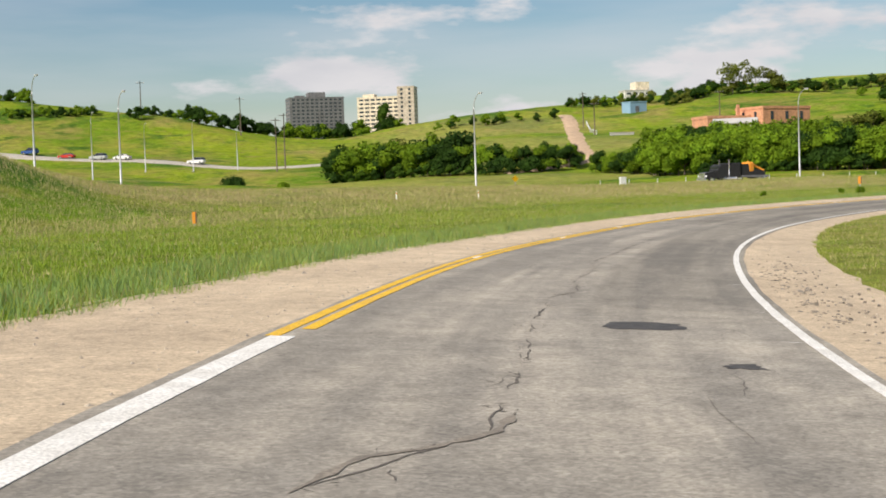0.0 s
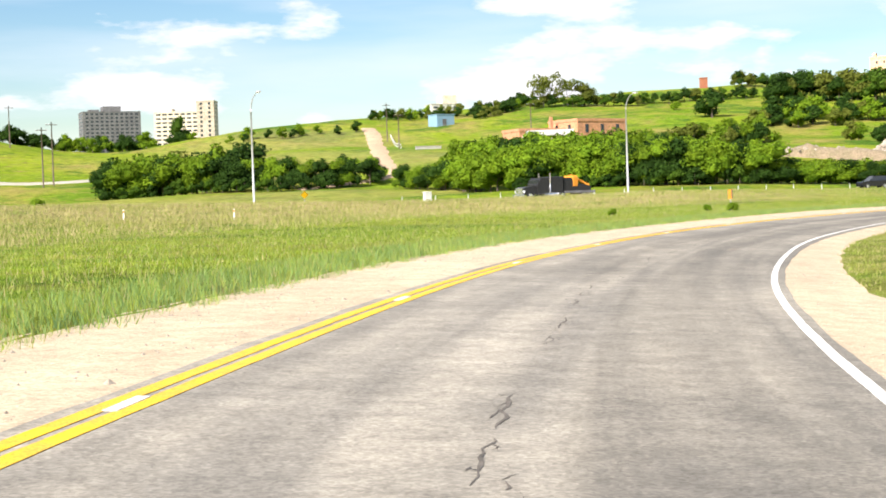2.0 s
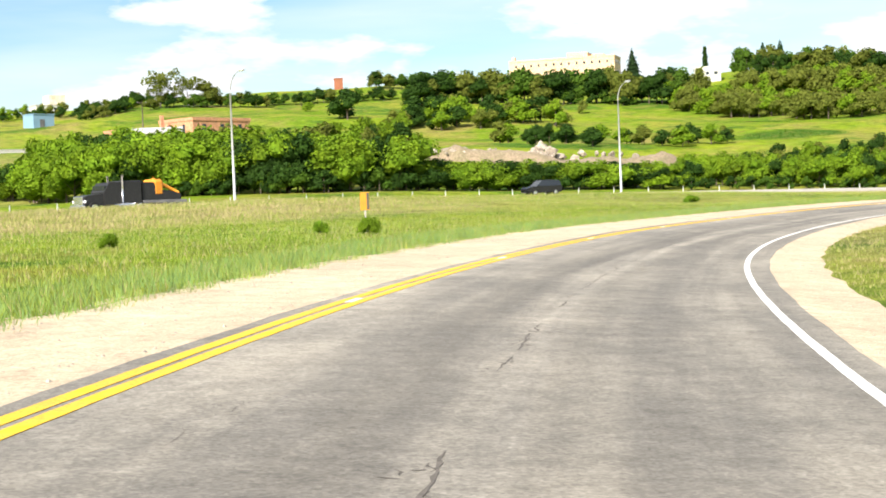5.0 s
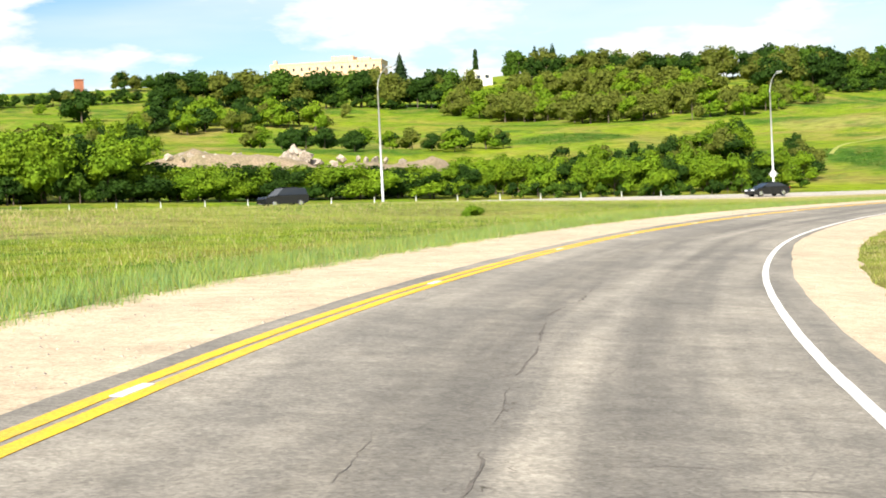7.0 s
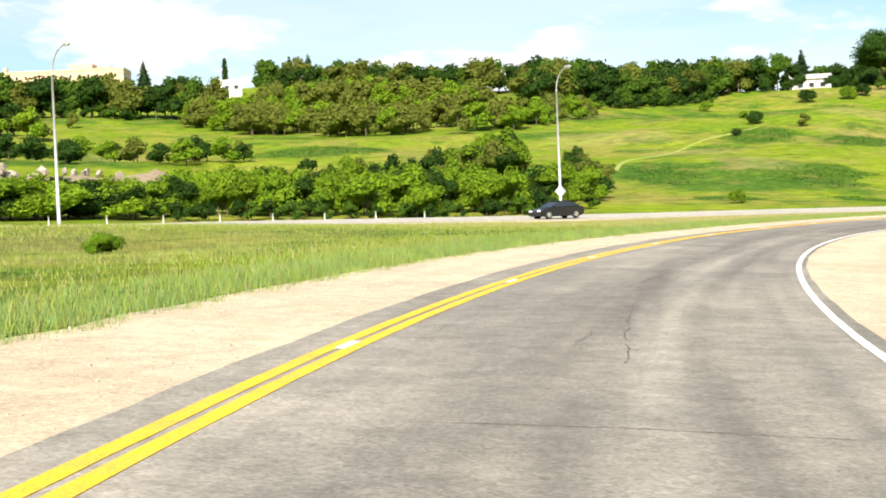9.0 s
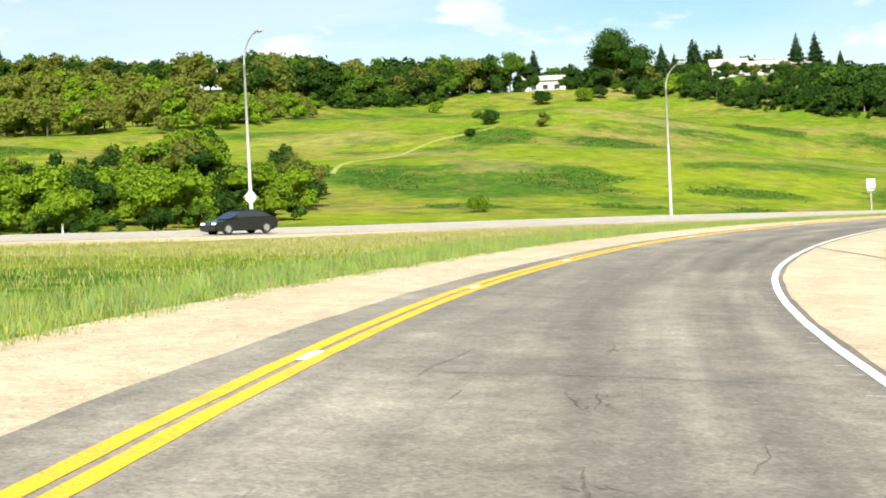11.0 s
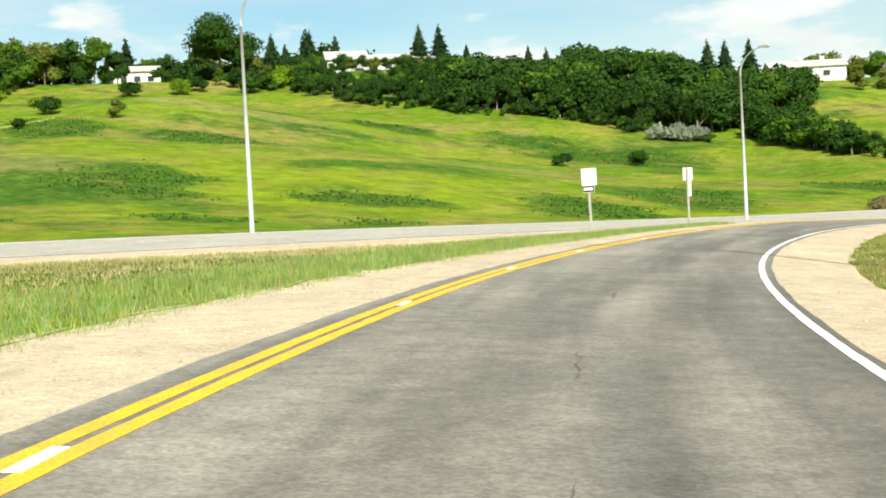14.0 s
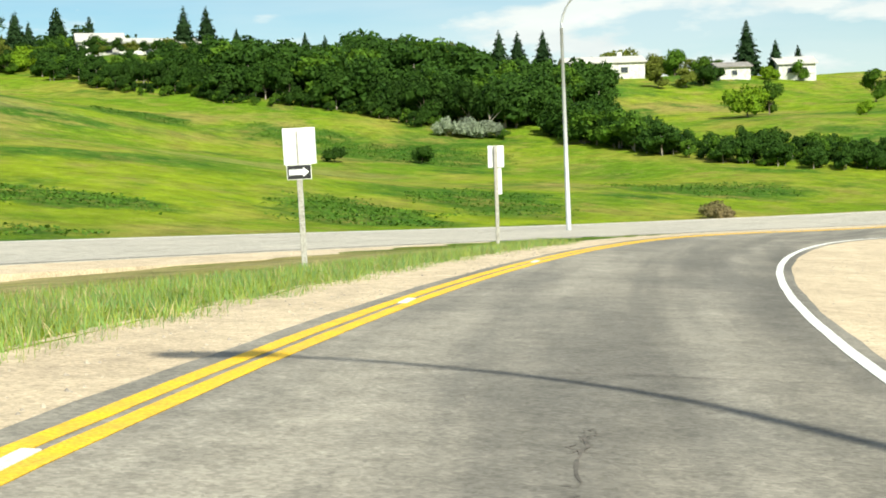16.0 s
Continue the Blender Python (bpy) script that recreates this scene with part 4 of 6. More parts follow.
belt([(134, 268), (150, 264), (168, 264)], 10, 26, (3.4, 3.0), (4.6, 4.4), ["hedge", "hedge", "hedgedark"], HEDGE)
belt([(172, 257), (184, 264), (196, 276)], 14, 14, (3.2, 3.4), (4.4, 4.8), ["hedge", "hedgedark", "olive"], HEDGE)
belt([(-23, 334), (-6, 331), (12, 322), (24, 324), (33, 338)], 8, 28, (8, 4.2), (10, 5.2), ["hedge", "hedge", "hedgedark"], "trees of the far thicket")
woodland("woodland_thicket", "dense green thicket behind the roadside trees", [
    ([(-20, 344), (-4, 340), (10, 336)], 10, 18, 8, 10),
    ([(50, 318), (62, 304), (76, 298), (84, 297)], 22, 40, 6, 8.5),
    ([(84, 348), (100, 345), (112, 352), (128, 372)], 22, 30, 4.5, 7),
    ([(160, 283), (170, 283), (190, 286), (206, 300)], 26, 44, 3.6, 5.4)], [LEAF, LEAF, LEAF_DARK, LEAF_OLIVE])
woodland("woodland_slope", "clumps of dark trees on the grassy hillside", [
    ([(145, 432), (156, 424), (170, 417), (184, 420)], 26, 36, 4.5, 7),
    ([(146, 362), (158, 350), (170, 345), (186, 340)], 22, 34, 3, 5),
    ([(78, 500), (90, 520), (103, 540)], 10, 24, 2.5, 5),
    ([(46, 516), (66, 520), (84, 524)], 10, 22, 2.5, 4.5)], [LEAF_DARK, LEAF_DARK, LEAF, LEAF_OLIVE])
woodland("woodland_crest", "rows of mixed green trees along the hill crest", [
    ([(100, 523), (118, 523), (138, 525), (158, 526), (180, 529)], 6, 42, 3.2, 4.8),
    ([(180, 556), (196, 552)], 8, 10, 4.5, 6.5),
    ([(176, 505), (194, 508), (213, 497), (235, 473), (252, 462)], 14, 60, 7.5, 10.5),
    ([(300, 520), (312, 488), (318, 455), (322, 425), (330, 408)], 26, 46, 7, 10),
    ([(292, 392), (318, 393), (345, 396), (370, 402), (395, 410)], 24, 56, 6, 10),
    ([(318, 398), (345, 398), (366, 400)], 10, 20, 6, 9),
    ([(398, 370), (408, 358), (416, 345)], 14, 26, 2.8, 4.6),
    ([(418, 415), (436, 396), (450, 378), (462, 362)], 14, 32, 7, 11),
    ([(385, 364), (396, 356), (404, 346)], 6, 14, 2.5, 4.5),
    ([(414, 345), (430, 330)], 6, 10, 2.2, 3.2),
    ([(446, 306), (458, 296), (470, 286)], 16, 20, 5, 8)], [LEAF_MID, LEAF_DARK, LEAF_DARK, LEAF_OLIVE], "tall")
woodland("woodland_olive", "broad belt of olive-green trees on the hillside", [
    ([(234, 446), (240, 424), (236, 392), (240, 370), (248, 358)], 34, 90, 4.5, 7.5),
    ([(270, 470), (276, 440), (276, 410), (276, 388)], 26, 56, 5.5, 8),
    ([(250, 356), (262, 360), (276, 366), (290, 370)], 18, 30, 3.5, 6)], [LEAF_OLIVE, LEAF_OLIVE, LEAF])
woodland("woodland_dark", "dense dark green wood with pale trunks on the slope", [
    ([(380, 340), (376, 331), (377, 320), (378, 313)], 30, 60, 2.6, 4.0),
    ([(370, 302), (373, 293), (376, 283), (371, 274)], 24, 54, 6.0, 8.8),
    ([(392, 322), (396, 308), (398, 296), (398, 284)], 26, 50, 3.4, 5.4),
    ([(404, 292), (406, 280), (402, 268)], 20, 44, 7.5, 10.6),
    ([(372, 266), (370, 257), (380, 250), (392, 252)], 22, 46, 5.5, 8.5),
    ([(402, 264), (412, 258), (424, 250)], 16, 30, 6.0, 8.8),
    ([(360, 242), (354, 236), (350, 232)], 22, 40, 3.8, 6.0),
    ([(354, 236), (349, 231), (342, 224)], 20, 50, 2.6, 4.4),
    ([(341, 223), (337, 212), (331, 201), (326, 190)], 18, 110, 1.8, 3.4)], [LEAF_DARK, LEAF_DARK, LEAF_DARK, LEAF_DARK, LEAF_MID], "low", BARK_PALE)
woodland("woodland_undergrowth", "low bushes at the foot of the trees", [
    ([(-23, 331), (-6, 328), (12, 319), (24, 321)], 4, 26, 2.0, 3.4),
    ([(47, 273), (56, 269), (73, 257), (86, 258)], 3, 26, 1.8, 3.2),
    ([(122, 254), (135, 250), (148, 247), (160, 247), (169, 250)], 3, 28, 1.2, 2.0),
    ([(292, 388), (318, 389), (345, 392), (360, 396)], 6, 34, 2.2, 4.0),
    ([(176, 503), (194, 505), (213, 494), (235, 470)], 6, 26, 2.5, 4.0),
    ([(374, 328), (370, 316), (372, 307), (366, 300), (369, 290), (371, 281), (367, 272), (366, 262), (364, 254)], 4, 56, 1.4, 2.6)], [LEAF_DARK, LEAF_DARK, LEAF_MID])
woodland("woodland_skyline", "small dark trees along the far skyline", [
    ([(-134, 466), (-124, 470), (-114, 474), (-108, 480)], 5, 20, 2.4, 3.4),
    ([(-120, 560), (-100, 600), (-70, 640), (-40, 660), (-10, 640)], 30, 60, 3.5, 7.5),
    ([(-128, 478), (-136, 492), (-146, 500)], 8, 8, 3, 5),
    ([(-80, 478), (-60, 488), (-40, 494), (-24, 496)], 10, 34, 3, 6),
    ([(-95, 470), (-85, 500), (-75, 540)], 14, 22, 2.5, 4.5),
    ([(0, 470), (20, 476), (40, 480)], 12, 12, 2, 4)], [LEAF_DARK, LEAF])
HILL = "trees on the hillside"
plant("fardark", 140, 458, 8.0, 1.5, HILL)
plant("shrub", 142, 502, 3.0, 1.0, HILL)
plant("olive", 213, 466, 4.2, 0.8, HILL)
plant("open", 104, 528, 12.5, 1.0, HILL)
plant("open", 113, 531, 9.0, 1.2, HILL)
plant("olive", 118, 528, 8.0, 1.1, HILL)
for sx, sy, sh in ((330, 400, 9.5), (352, 398, 8.5), (372, 402, 9), (300, 398, 8)):
    plant("open", sx, sy, sh, 1.0, HILL)
WOOD = "trees of the wood on the slope"
belt([(376, 326), (372, 317), (374, 308), (369, 300), (372, 291), (374, 282), (370, 272), (369, 264), (367, 256)], 9, 56, (2.6, 6.0), (3.8, 8.6), ["pale", "fardark", "pale", "fardark"], WOOD)
for sx, sy, sh in ((364, 263, 3.0), (365.5, 260, 3.3), (366.5, 257.5, 3.1), (365.8, 258.6, 2.6)):
    plant("silver", sx, sy, sh, 1.1, WOOD)
TOP = "trees on the hilltop"
plant("big", 402, 375, 15.0, 1.0, TOP)
for sx, sy, key, sh in ((360, 403, "olive", 9), (366, 401, "far", 10), (372, 399, "olive", 9.5), (377, 396, "fardark", 10), (382, 394, "far", 10.5), (386, 391, "fardark", 7), (355, 406, "fardark", 8.5), (414, 398, "fardark", 8), (418, 392, "fardark", 9), (410, 385, "shrubdark", 4), (392, 384, "shrubdark", 3.4)):
    plant(key, sx, sy, sh, 0.95, TOP)
belt([(380, 352), (396, 352), (412, 356)], 10, 12, (3, 3.5), (5, 5), ["shrub", "far", "shrubdark"], TOP)
for sx, sy, top in ((404, 408, 39.5), (396, 409, 40), (321, 634, 62.5), (437.9, 344, 43.0), (440.2, 339.9, 42.9), (412.6, 368.4, 40.6), (408, 362, 38), (417, 361, 41.6), (436, 331, 37), (446, 320, 36.4), (452, 318, 36.2), (432.8, 371.7, 44.4), (428.4, 378.6, 43.5), (437, 366, 42.5), (424, 384, 42), (429, 422, 45.2), (424, 418, 46), (458, 281.2, 35.1), (459, 277.5, 34.7), (463.3, 273.1, 35.0), (487.8, 233.5, 36.8), (488.4, 227.4, 32.1), (493.8, 223.1, 31.0), (480, 202, 29), (336, 560, 56.5), (341, 556, 57), (330, 566, 55.5)):
    plant("spruce", sx, sy, max(5.0, top + 1.0 - land_z(sx, sy)), 1.25, TOP)
plant("poplar", 316.2, 568.5, 56.0 - land_z(316, 568), 0.9, TOP)
plant("poplar", 325, 560, 53.5 - land_z(325, 560), 1.2, TOP)
belt([(488, 268), (492, 258), (496, 240)], 8, 12, (6, 5), (9, 8), ["far", "open", "olive"], TOP)
for sx, sy, key, sh in ((462, 243, "olive", 4.6), (466, 240, "shrubdark", 4.2), (458, 248, "olive", 4.4), (466, 262, "fardark", 3.4), (472, 238, "shrubdark", 3.0), (480, 228, "shrub", 3.4), (484, 222, "far", 4.5), (412, 225, "shrub", 6), (418, 222, "far", 6.0), (440, 205, "far", 6.5), (396, 205, "shrub", 2.4)):
    plant(key, sx, sy, sh, 1.0, TOP)
KNOLL = "bushes on the open slope"
for sx, sy, key, sh in ((284, 322, "shrubdark", 2.7), (338, 381, "shrub", 2.8), (290, 330, "shrub", 1.5), (270, 315, "shrubdark", 1.5), (284, 311, "olive", 2.6), (366, 372, "shrubdark", 3.6), (374, 366, "shrub", 3.6), (380, 366, "shrubdark", 3.4), (332, 256, "shrubdark", 2.4), (318, 262, "shrubdark", 2.0), (-36, 262, "shrubdark", 3.3), (-30, 285, "shrub", 2.2), (187, 246, "shrub", 1.6)):
    plant(key, sx, sy, sh, 1.05, KNOLL)
for sx, sy, sh in ((268, 210.5, 1.3), (271.5, 211.3, 1.5), (275, 212, 1.2)):
    plant("dry", sx, sy, sh, 1.1, KNOLL)
for sx, sy, sh in ((81.0, 183.8, 0.85), (81.6, 184.1, 0.75), (36.0, 128.5, 0.7), (34.9, 130.5, 0.55), (26.5, 122.9, 0.5)):
    plant("shrub", sx, sy, sh, 0.9, "weeds in the verge")
plant("far", -26, 750, 19.0, 0.62, "trees on the skyline")

# prototypes that were not used
for kinds in PROTO.values():
    for ob, _, used in kinds:
        if not used:
            for o in (*ob.children_recursive, ob):
                bpy.data.objects.remove(o)


# ---- low growth on the slope, grass and stones ----
SCRUB = leaf_material("scrub_leaf", (0.065, 0.15, 0.016), (0.09, 0.18, 0.018), 0.0)
BLADE = material("grass_blade", (0.22, 0.315, 0.04), 0.7, vary=(0.33, 0.365, 0.07), scale=0.35, amount=0.6, fine=2.0, trans=0.3)
BLADE_BLUE = material("verge_blade", (0.18, 0.315, 0.11), 0.7, vary=(0.24, 0.34, 0.08), scale=0.5, amount=0.6, fine=2.0, trans=0.3)
STRAW = material("straw_blade", (0.46, 0.37, 0.2), 0.8, vary=(0.3, 0.3, 0.1), scale=0.3, amount=0.6, fine=2.0, trans=0.2)
STONE = material("pebble", (0.42, 0.36, 0.28), 0.9, vary=(0.25, 0.22, 0.19), scale=9.0, fine=30.0)
G_RNG = np.random.default_rng(11)


def scrub(patches):
    """Low dense growth whose cover thins out towards a ragged rim."""
    vs, fs, base = [], [], 0
    for x, y, along, across, turn in patches:
        n = int(min(15000, 45.0 * along * across)) + 100
        q = G_RNG.uniform(-1.15, 1.15, (n, 2))
        a = radians(turn)
        px = x + along * q[:, 0] * math.cos(a) - across * q[:, 1] * math.sin(a)
        py = y + along * q[:, 0] * math.sin(a) + across * q[:, 1] * math.cos(a)
        rim = np.hypot(q[:, 0], q[:, 1]) + 0.3 * relief(px, py, 4.1) + 0.2 * relief(px + 9, py, 1.7)
        keep = rim < G_RNG.uniform(0.55, 1.1, n)
        px, py, rim = px[keep], py[keep], rim[keep]
        pz = land(px, py) + 0.05 + 0.3 * G_RNG.uniform(0, 1.0, len(px)) * np.clip(1.2 - rim, 0.15, 1)
        v, f = cards(G_RNG, np.c_[px, py, pz], np.tile((0, 0, 1.2), (len(px), 1)), 0.13, 0.45)
        vs.append(v)
        fs.append(f + base)
        base += len(v)
    me = bpy.data.meshes.new("scrub")
    me.from_pydata(np.concatenate(vs).tolist(), [], np.concatenate(fs).tolist())
    me.materials.append(SCRUB)
    return tagged(new("scrub", me), "low dark green scrub in patches on the grassy slope", "scrub", kind="stuff")


scrub(SCRUB_AREAS + [
       (-28, 207, 9, 2, 20), (-10, 225, 12, 2.4, 10), (8, 248, 9, 2.5, 10), (16, 256, 8, 3, 0), (-55, 262, 10, 3, 30), (-30, 330, 12, 3, 0), (225, 395, 10, 4, -40), (180, 330, 10, 5, 0), (120, 330, 10, 5, 0)])


def tufts(name, label, x, y, blades, height, width, mats, shares, spread=0.12):
    """Grass as single bent blades in tufts at the places given."""
    n = len(x)
    k = n * blades
    px = np.repeat(x, blades) + G_RNG.normal(0, spread, k)
    py = np.repeat(y, blades) + G_RNG.normal(0, spread, k)
    pz = land(px, py) - 0.03
    h = height * G_RNG.uniform(0.45, 1.25, k)
    a = G_RNG.uniform(0, math.tau, k)
    w = width * G_RNG.uniform(0.6, 1.3, k)
    lean = G_RNG.normal(0, 0.33, (k, 2)) * h[:, None]
    b0 = np.c_[px - w * np.cos(a), py - w * np.sin(a), pz]
    b1 = np.c_[px + w * np.cos(a), py + w * np.sin(a), pz]
    tip = np.c_[px + lean[:, 0], py + lean[:, 1], pz + h]
    verts = np.stack([b0, b1, tip], 1).reshape(-1, 3)
    me = bpy.data.meshes.new(name)
    me.from_pydata(verts.tolist(), [], np.arange(3 * k).reshape(-1, 3).tolist())
    for m in mats:
        me.materials.append(m)
    me.polygons.foreach_set("material_index", G_RNG.choice(len(mats), k, p=shares))
    return tagged(new(name, me), label, "grass", kind="stuff")


def verge(n, th0, th1, d0, d1, side=1, power=1.4):
    th = G_RNG.uniform(th0, th1, n)
    d = d0 + (d1 - d0) * G_RNG.uniform(0, 1, n) ** power
    r = left_edge(th) + d if side > 0 else right_edge(th) - d
    x, y = polar(th, r)
    if side > 0:
        off, _ = near_highway(x, y)
        keep = (off < -HW_WIDE - 2.8) & ((off < -HW_WIDE - 7.0) | (G_RNG.uniform(0, 1, len(x)) < 0.3))
        return x[keep], y[keep]
    return x, y


tufts("grass_verge", "blue-green grass tufts along the gravel edge", *verge(20000, -88, -26, -0.22, 2.4), 7, 0.23, 0.009, [BLADE_BLUE, BLADE, STRAW], [0.55, 0.38, 0.07], 0.09)
tufts("grass_gore", "blue-green grass tufts between the two roads", *verge(9000, -26, -5, -0.2, 3.5), 7, 0.19, 0.009, [BLADE_BLUE, BLADE, STRAW], [0.5, 0.38, 0.12], 0.09)
tufts("grass_field", "green and yellow meadow grass beside the ramp", *verge(34000, -92, -24, 1.6, 26, 1, 1.2), 6, 0.17, 0.012, [BLADE, STRAW, BLADE_BLUE], [0.72, 0.20, 0.08], 0.22)
tufts("grass_meadow", "meadow grass with straw heads before the highway", *verge(16000, -60, -20, 20, 60, 1, 1.0), 5, 0.2, 0.02, [BLADE, STRAW], [0.6, 0.4], 0.35)
tufts("grass_dry", "tall dry straw-coloured grass in the field", *verge(34000, -96, -40, 22, 72, 1, 0.8), 6, 0.34, 0.02, [STRAW, BLADE], [0.8, 0.2], 0.4)
tufts("grass_straw", "short straw-coloured grass between the two roads", *verge(15000, -27, -6, 2.6, 18, 1, 1.0), 5, 0.13, 0.014, [STRAW, BLADE], [0.85, 0.15], 0.3)
tufts("grass_inner", "short dry grass on the inside of the bend", *verge(11000, -90, -5, -0.35, 7, -1, 1.3), 6, 0.12, 0.012, [BLADE, STRAW], [0.4, 0.6])


def pebbles():
    n = 7000
    th = G_RNG.uniform(-88, -6, n)
    side = G_RNG.uniform(0, 1, n) < 0.7
    lo, hi = asphalt_left(th), left_edge(th)
    lo2, hi2 = right_edge(th), asphalt_right(th)
    u = G_RNG.uniform(0, 1, n)
    r = np.where(side, lo + (hi - lo) * u, lo2 + (hi2 - lo2) * u)
    x, y = polar(th, r)
    z = np.where(side, -0.006 - 0.044 * u, -0.05 + 0.044 * u) + road_h(th, r)
    s = G_RNG.uniform(0.008, 0.028, n) * np.where(G_RNG.uniform(0, 1, n) < 0.04, 1.8, 1)
    octa = np.array([(1, 0, 0), (0, 1, 0), (-1, 0, 0), (0, -1, 0), (0, 0, 0.8), (0, 0, -0.5)])
    tri = np.array([(0, 1, 4), (1, 2, 4), (2, 3, 4), (3, 0, 4), (1, 0, 5), (2, 1, 5), (3, 2, 5), (0, 3, 5)])
    jit = G_RNG.uniform(0.6, 1.3, (n, 6, 3))
    v = octa[None] * jit * s[:, None, None] + np.c_[x, y, z][:, None]
    f = tri[None] + 6 * np.arange(n)[:, None, None]
    me = bpy.data.meshes.new("gravel_stones")
    me.from_pydata(v.reshape(-1, 3).tolist(), [], f.reshape(-1, 3).tolist())
    me.materials.append(STONE)
    return tagged(new("gravel_stones", me), "loose tan pebbles lying on the gravel shoulders", "stones", kind="stuff")


pebbles()

# ---- marks and cracks on the road ----
CRACK = material("crack", (0.085, 0.076, 0.066), 0.95, vary=(0.16, 0.14, 0.12), scale=8.0)
STAIN = material("worn_patch", (0.17, 0.15, 0.125), 0.9, vary=(0.27, 0.235, 0.19), scale=2.2, amount=0.8, fine=30.0)
C_RNG = np.random.default_rng(21)


def ribbon(points, wide, z, jag=0.0):
    """A flat ribbon along points given as (th, r), with an uneven width."""
    pts = np.array(points, float)
    seg = np.r_[0, np.cumsum(np.hypot(np.diff(pts[:, 0]) * 3.7, np.diff(pts[:, 1])))]
    n = max(4, int(seg[-1] / 0.12))
    s = np.linspace(0, seg[-1], n)
    th, r = np.interp(s, seg, pts[:, 0]), np.interp(s, seg, pts[:, 1])
    walk_r = np.cumsum(C_RNG.normal(0, 1, n))
    walk_r -= np.linspace(walk_r[0], walk_r[-1], n)
    r = r + jag * walk_r / max(1, np.abs(walk_r).max())
    th = th + jag * C_RNG.normal(0, 0.012, n)
    x, y = polar(th, r)
    z = z + road_h(th, r)
    dx, dy = np.gradient(x), np.gradient(y)
    ln = np.hypot(dx, dy) + 1e-9
    w = wide * C_RNG.uniform(0.35, 1.25, n) * np.minimum(1, np.minimum(np.arange(n), np.arange(n)[::-1]) / 3 + 0.15)
    v = np.stack([np.c_[x - dy / ln * w, y + dx / ln * w, z], np.c_[x + dy / ln * w, y - dx / ln * w, z]], 1).reshape(-1, 3)
    f = [(2 * i, 2 * i + 1, 2 * i + 3, 2 * i + 2) for i in range(n - 1)]
    return v, np.array(f)


def flat_marks(name, label, category, pieces, mat):
    vs, fs, base = [], [], 0
    for v, f in pieces:
        vs.append(v)
        fs.append(f + base)
        base += len(v)
    me = bpy.data.meshes.new(name)
    me.from_pydata(np.concatenate(vs).tolist(), [], np.concatenate(fs).tolist())
    me.materials.append(mat)
    return tagged(new(name, me), label, category, kind="stuff")


# the long crack in the middle of the lane, with its side branches
mid = [(-86.1, 213.2), (-85.6, 212.4), (-84.6, 212.3), (-83.9, 212.35), (-83.48, 212.42), (-82.96, 212.32), (-82.6, 212.42), (-82.16, 212.06), (-81.7, 212.2), (-81.3, 212.21), (-80.56, 212.07), (-80.2, 212.25), (-79.8, 212.35), (-78.9, 212.2), (-77, 212.1), (-74.5, 212.05), (-72.5, 212.2), (-72.05, 212.18), (-71.6, 211.87), (-71, 212.19), (-70.5, 211.98), (-70.2, 211.86), (-69.5, 211.94), (-69, 212.09), (-68.7, 211.87), (-64, 211.8), (-58, 211.65), (-56, 211.55), (-55.36, 211.63), (-55, 211.87), (-54.77, 211.6), (-53.8, 211.7), (-52.43, 211.83), (-51.64, 211.83), (-50.8, 212.05), (-50.13, 211.86), (-44.1, 212.1), (-42.9, 211.8), (-39.16, 212.26), (-38.87, 212.42), (-38.4, 212.33), (-37.9, 212.14), (-37.1, 212.26), (-33, 212.1), (-27, 211.9), (-19, 211.3), (-11, 210.2)]
CRACK_TH, CRACK_SHARE = [-90, -84, -79, -76, -73, -68, -66, -57, -50, -48, -41, -36, -33, -8], [0.8, 1, 1, 0.4, 1, 1, 0.3, 0.9, 0.9, 0.3, 0.5, 0.6, 0.12, 0.12]
pieces = []
for (a0, r0), (a1, r1) in zip(mid, mid[1:]):
    for k in range(max(1, int(abs(a1 - a0) / 0.5))):
        if C_RNG.uniform() > np.interp(a0 + (a1 - a0) * k / max(1, int(abs(a1 - a0) / 0.5)), CRACK_TH, CRACK_SHARE):
            continue
        n_k = max(1, int(abs(a1 - a0) / 0.5))
        u0, u1 = k / n_k, (k + C_RNG.uniform(0.45, 1.0)) / n_k
        pieces.append(ribbon([(a0 + (a1 - a0) * u0, r0 + (r1 - r0) * u0), (a0 + (a1 - a0) * u1, r0 + (r1 - r0) * u1)], C_RNG.uniform(0.006, 0.016), 0.0035, 0.035))
        for _ in range(7):
            u = C_RNG.uniform(u0, u1)
            a, r = a0 + (a1 - a0) * u, r0 + (r1 - r0) * u + C_RNG.normal(0, 0.07)
            pieces.append(ribbon([(a, r), (a + C_RNG.normal(0, 0.05), r + C_RNG.normal(0, 0.07))], C_RNG.uniform(0.006, 0.022), 0.0033, 0.04))
    for _ in range(1):
        u = C_RNG.uniform()
        a, r = a0 + (a1 - a0) * u, r0 + (r1 - r0) * u
        pieces.append(ribbon([(a, r), (a + C_RNG.normal(0, 0.12), r + C_RNG.normal(0, 0.2))], 0.004, 0.0037, 0.03))
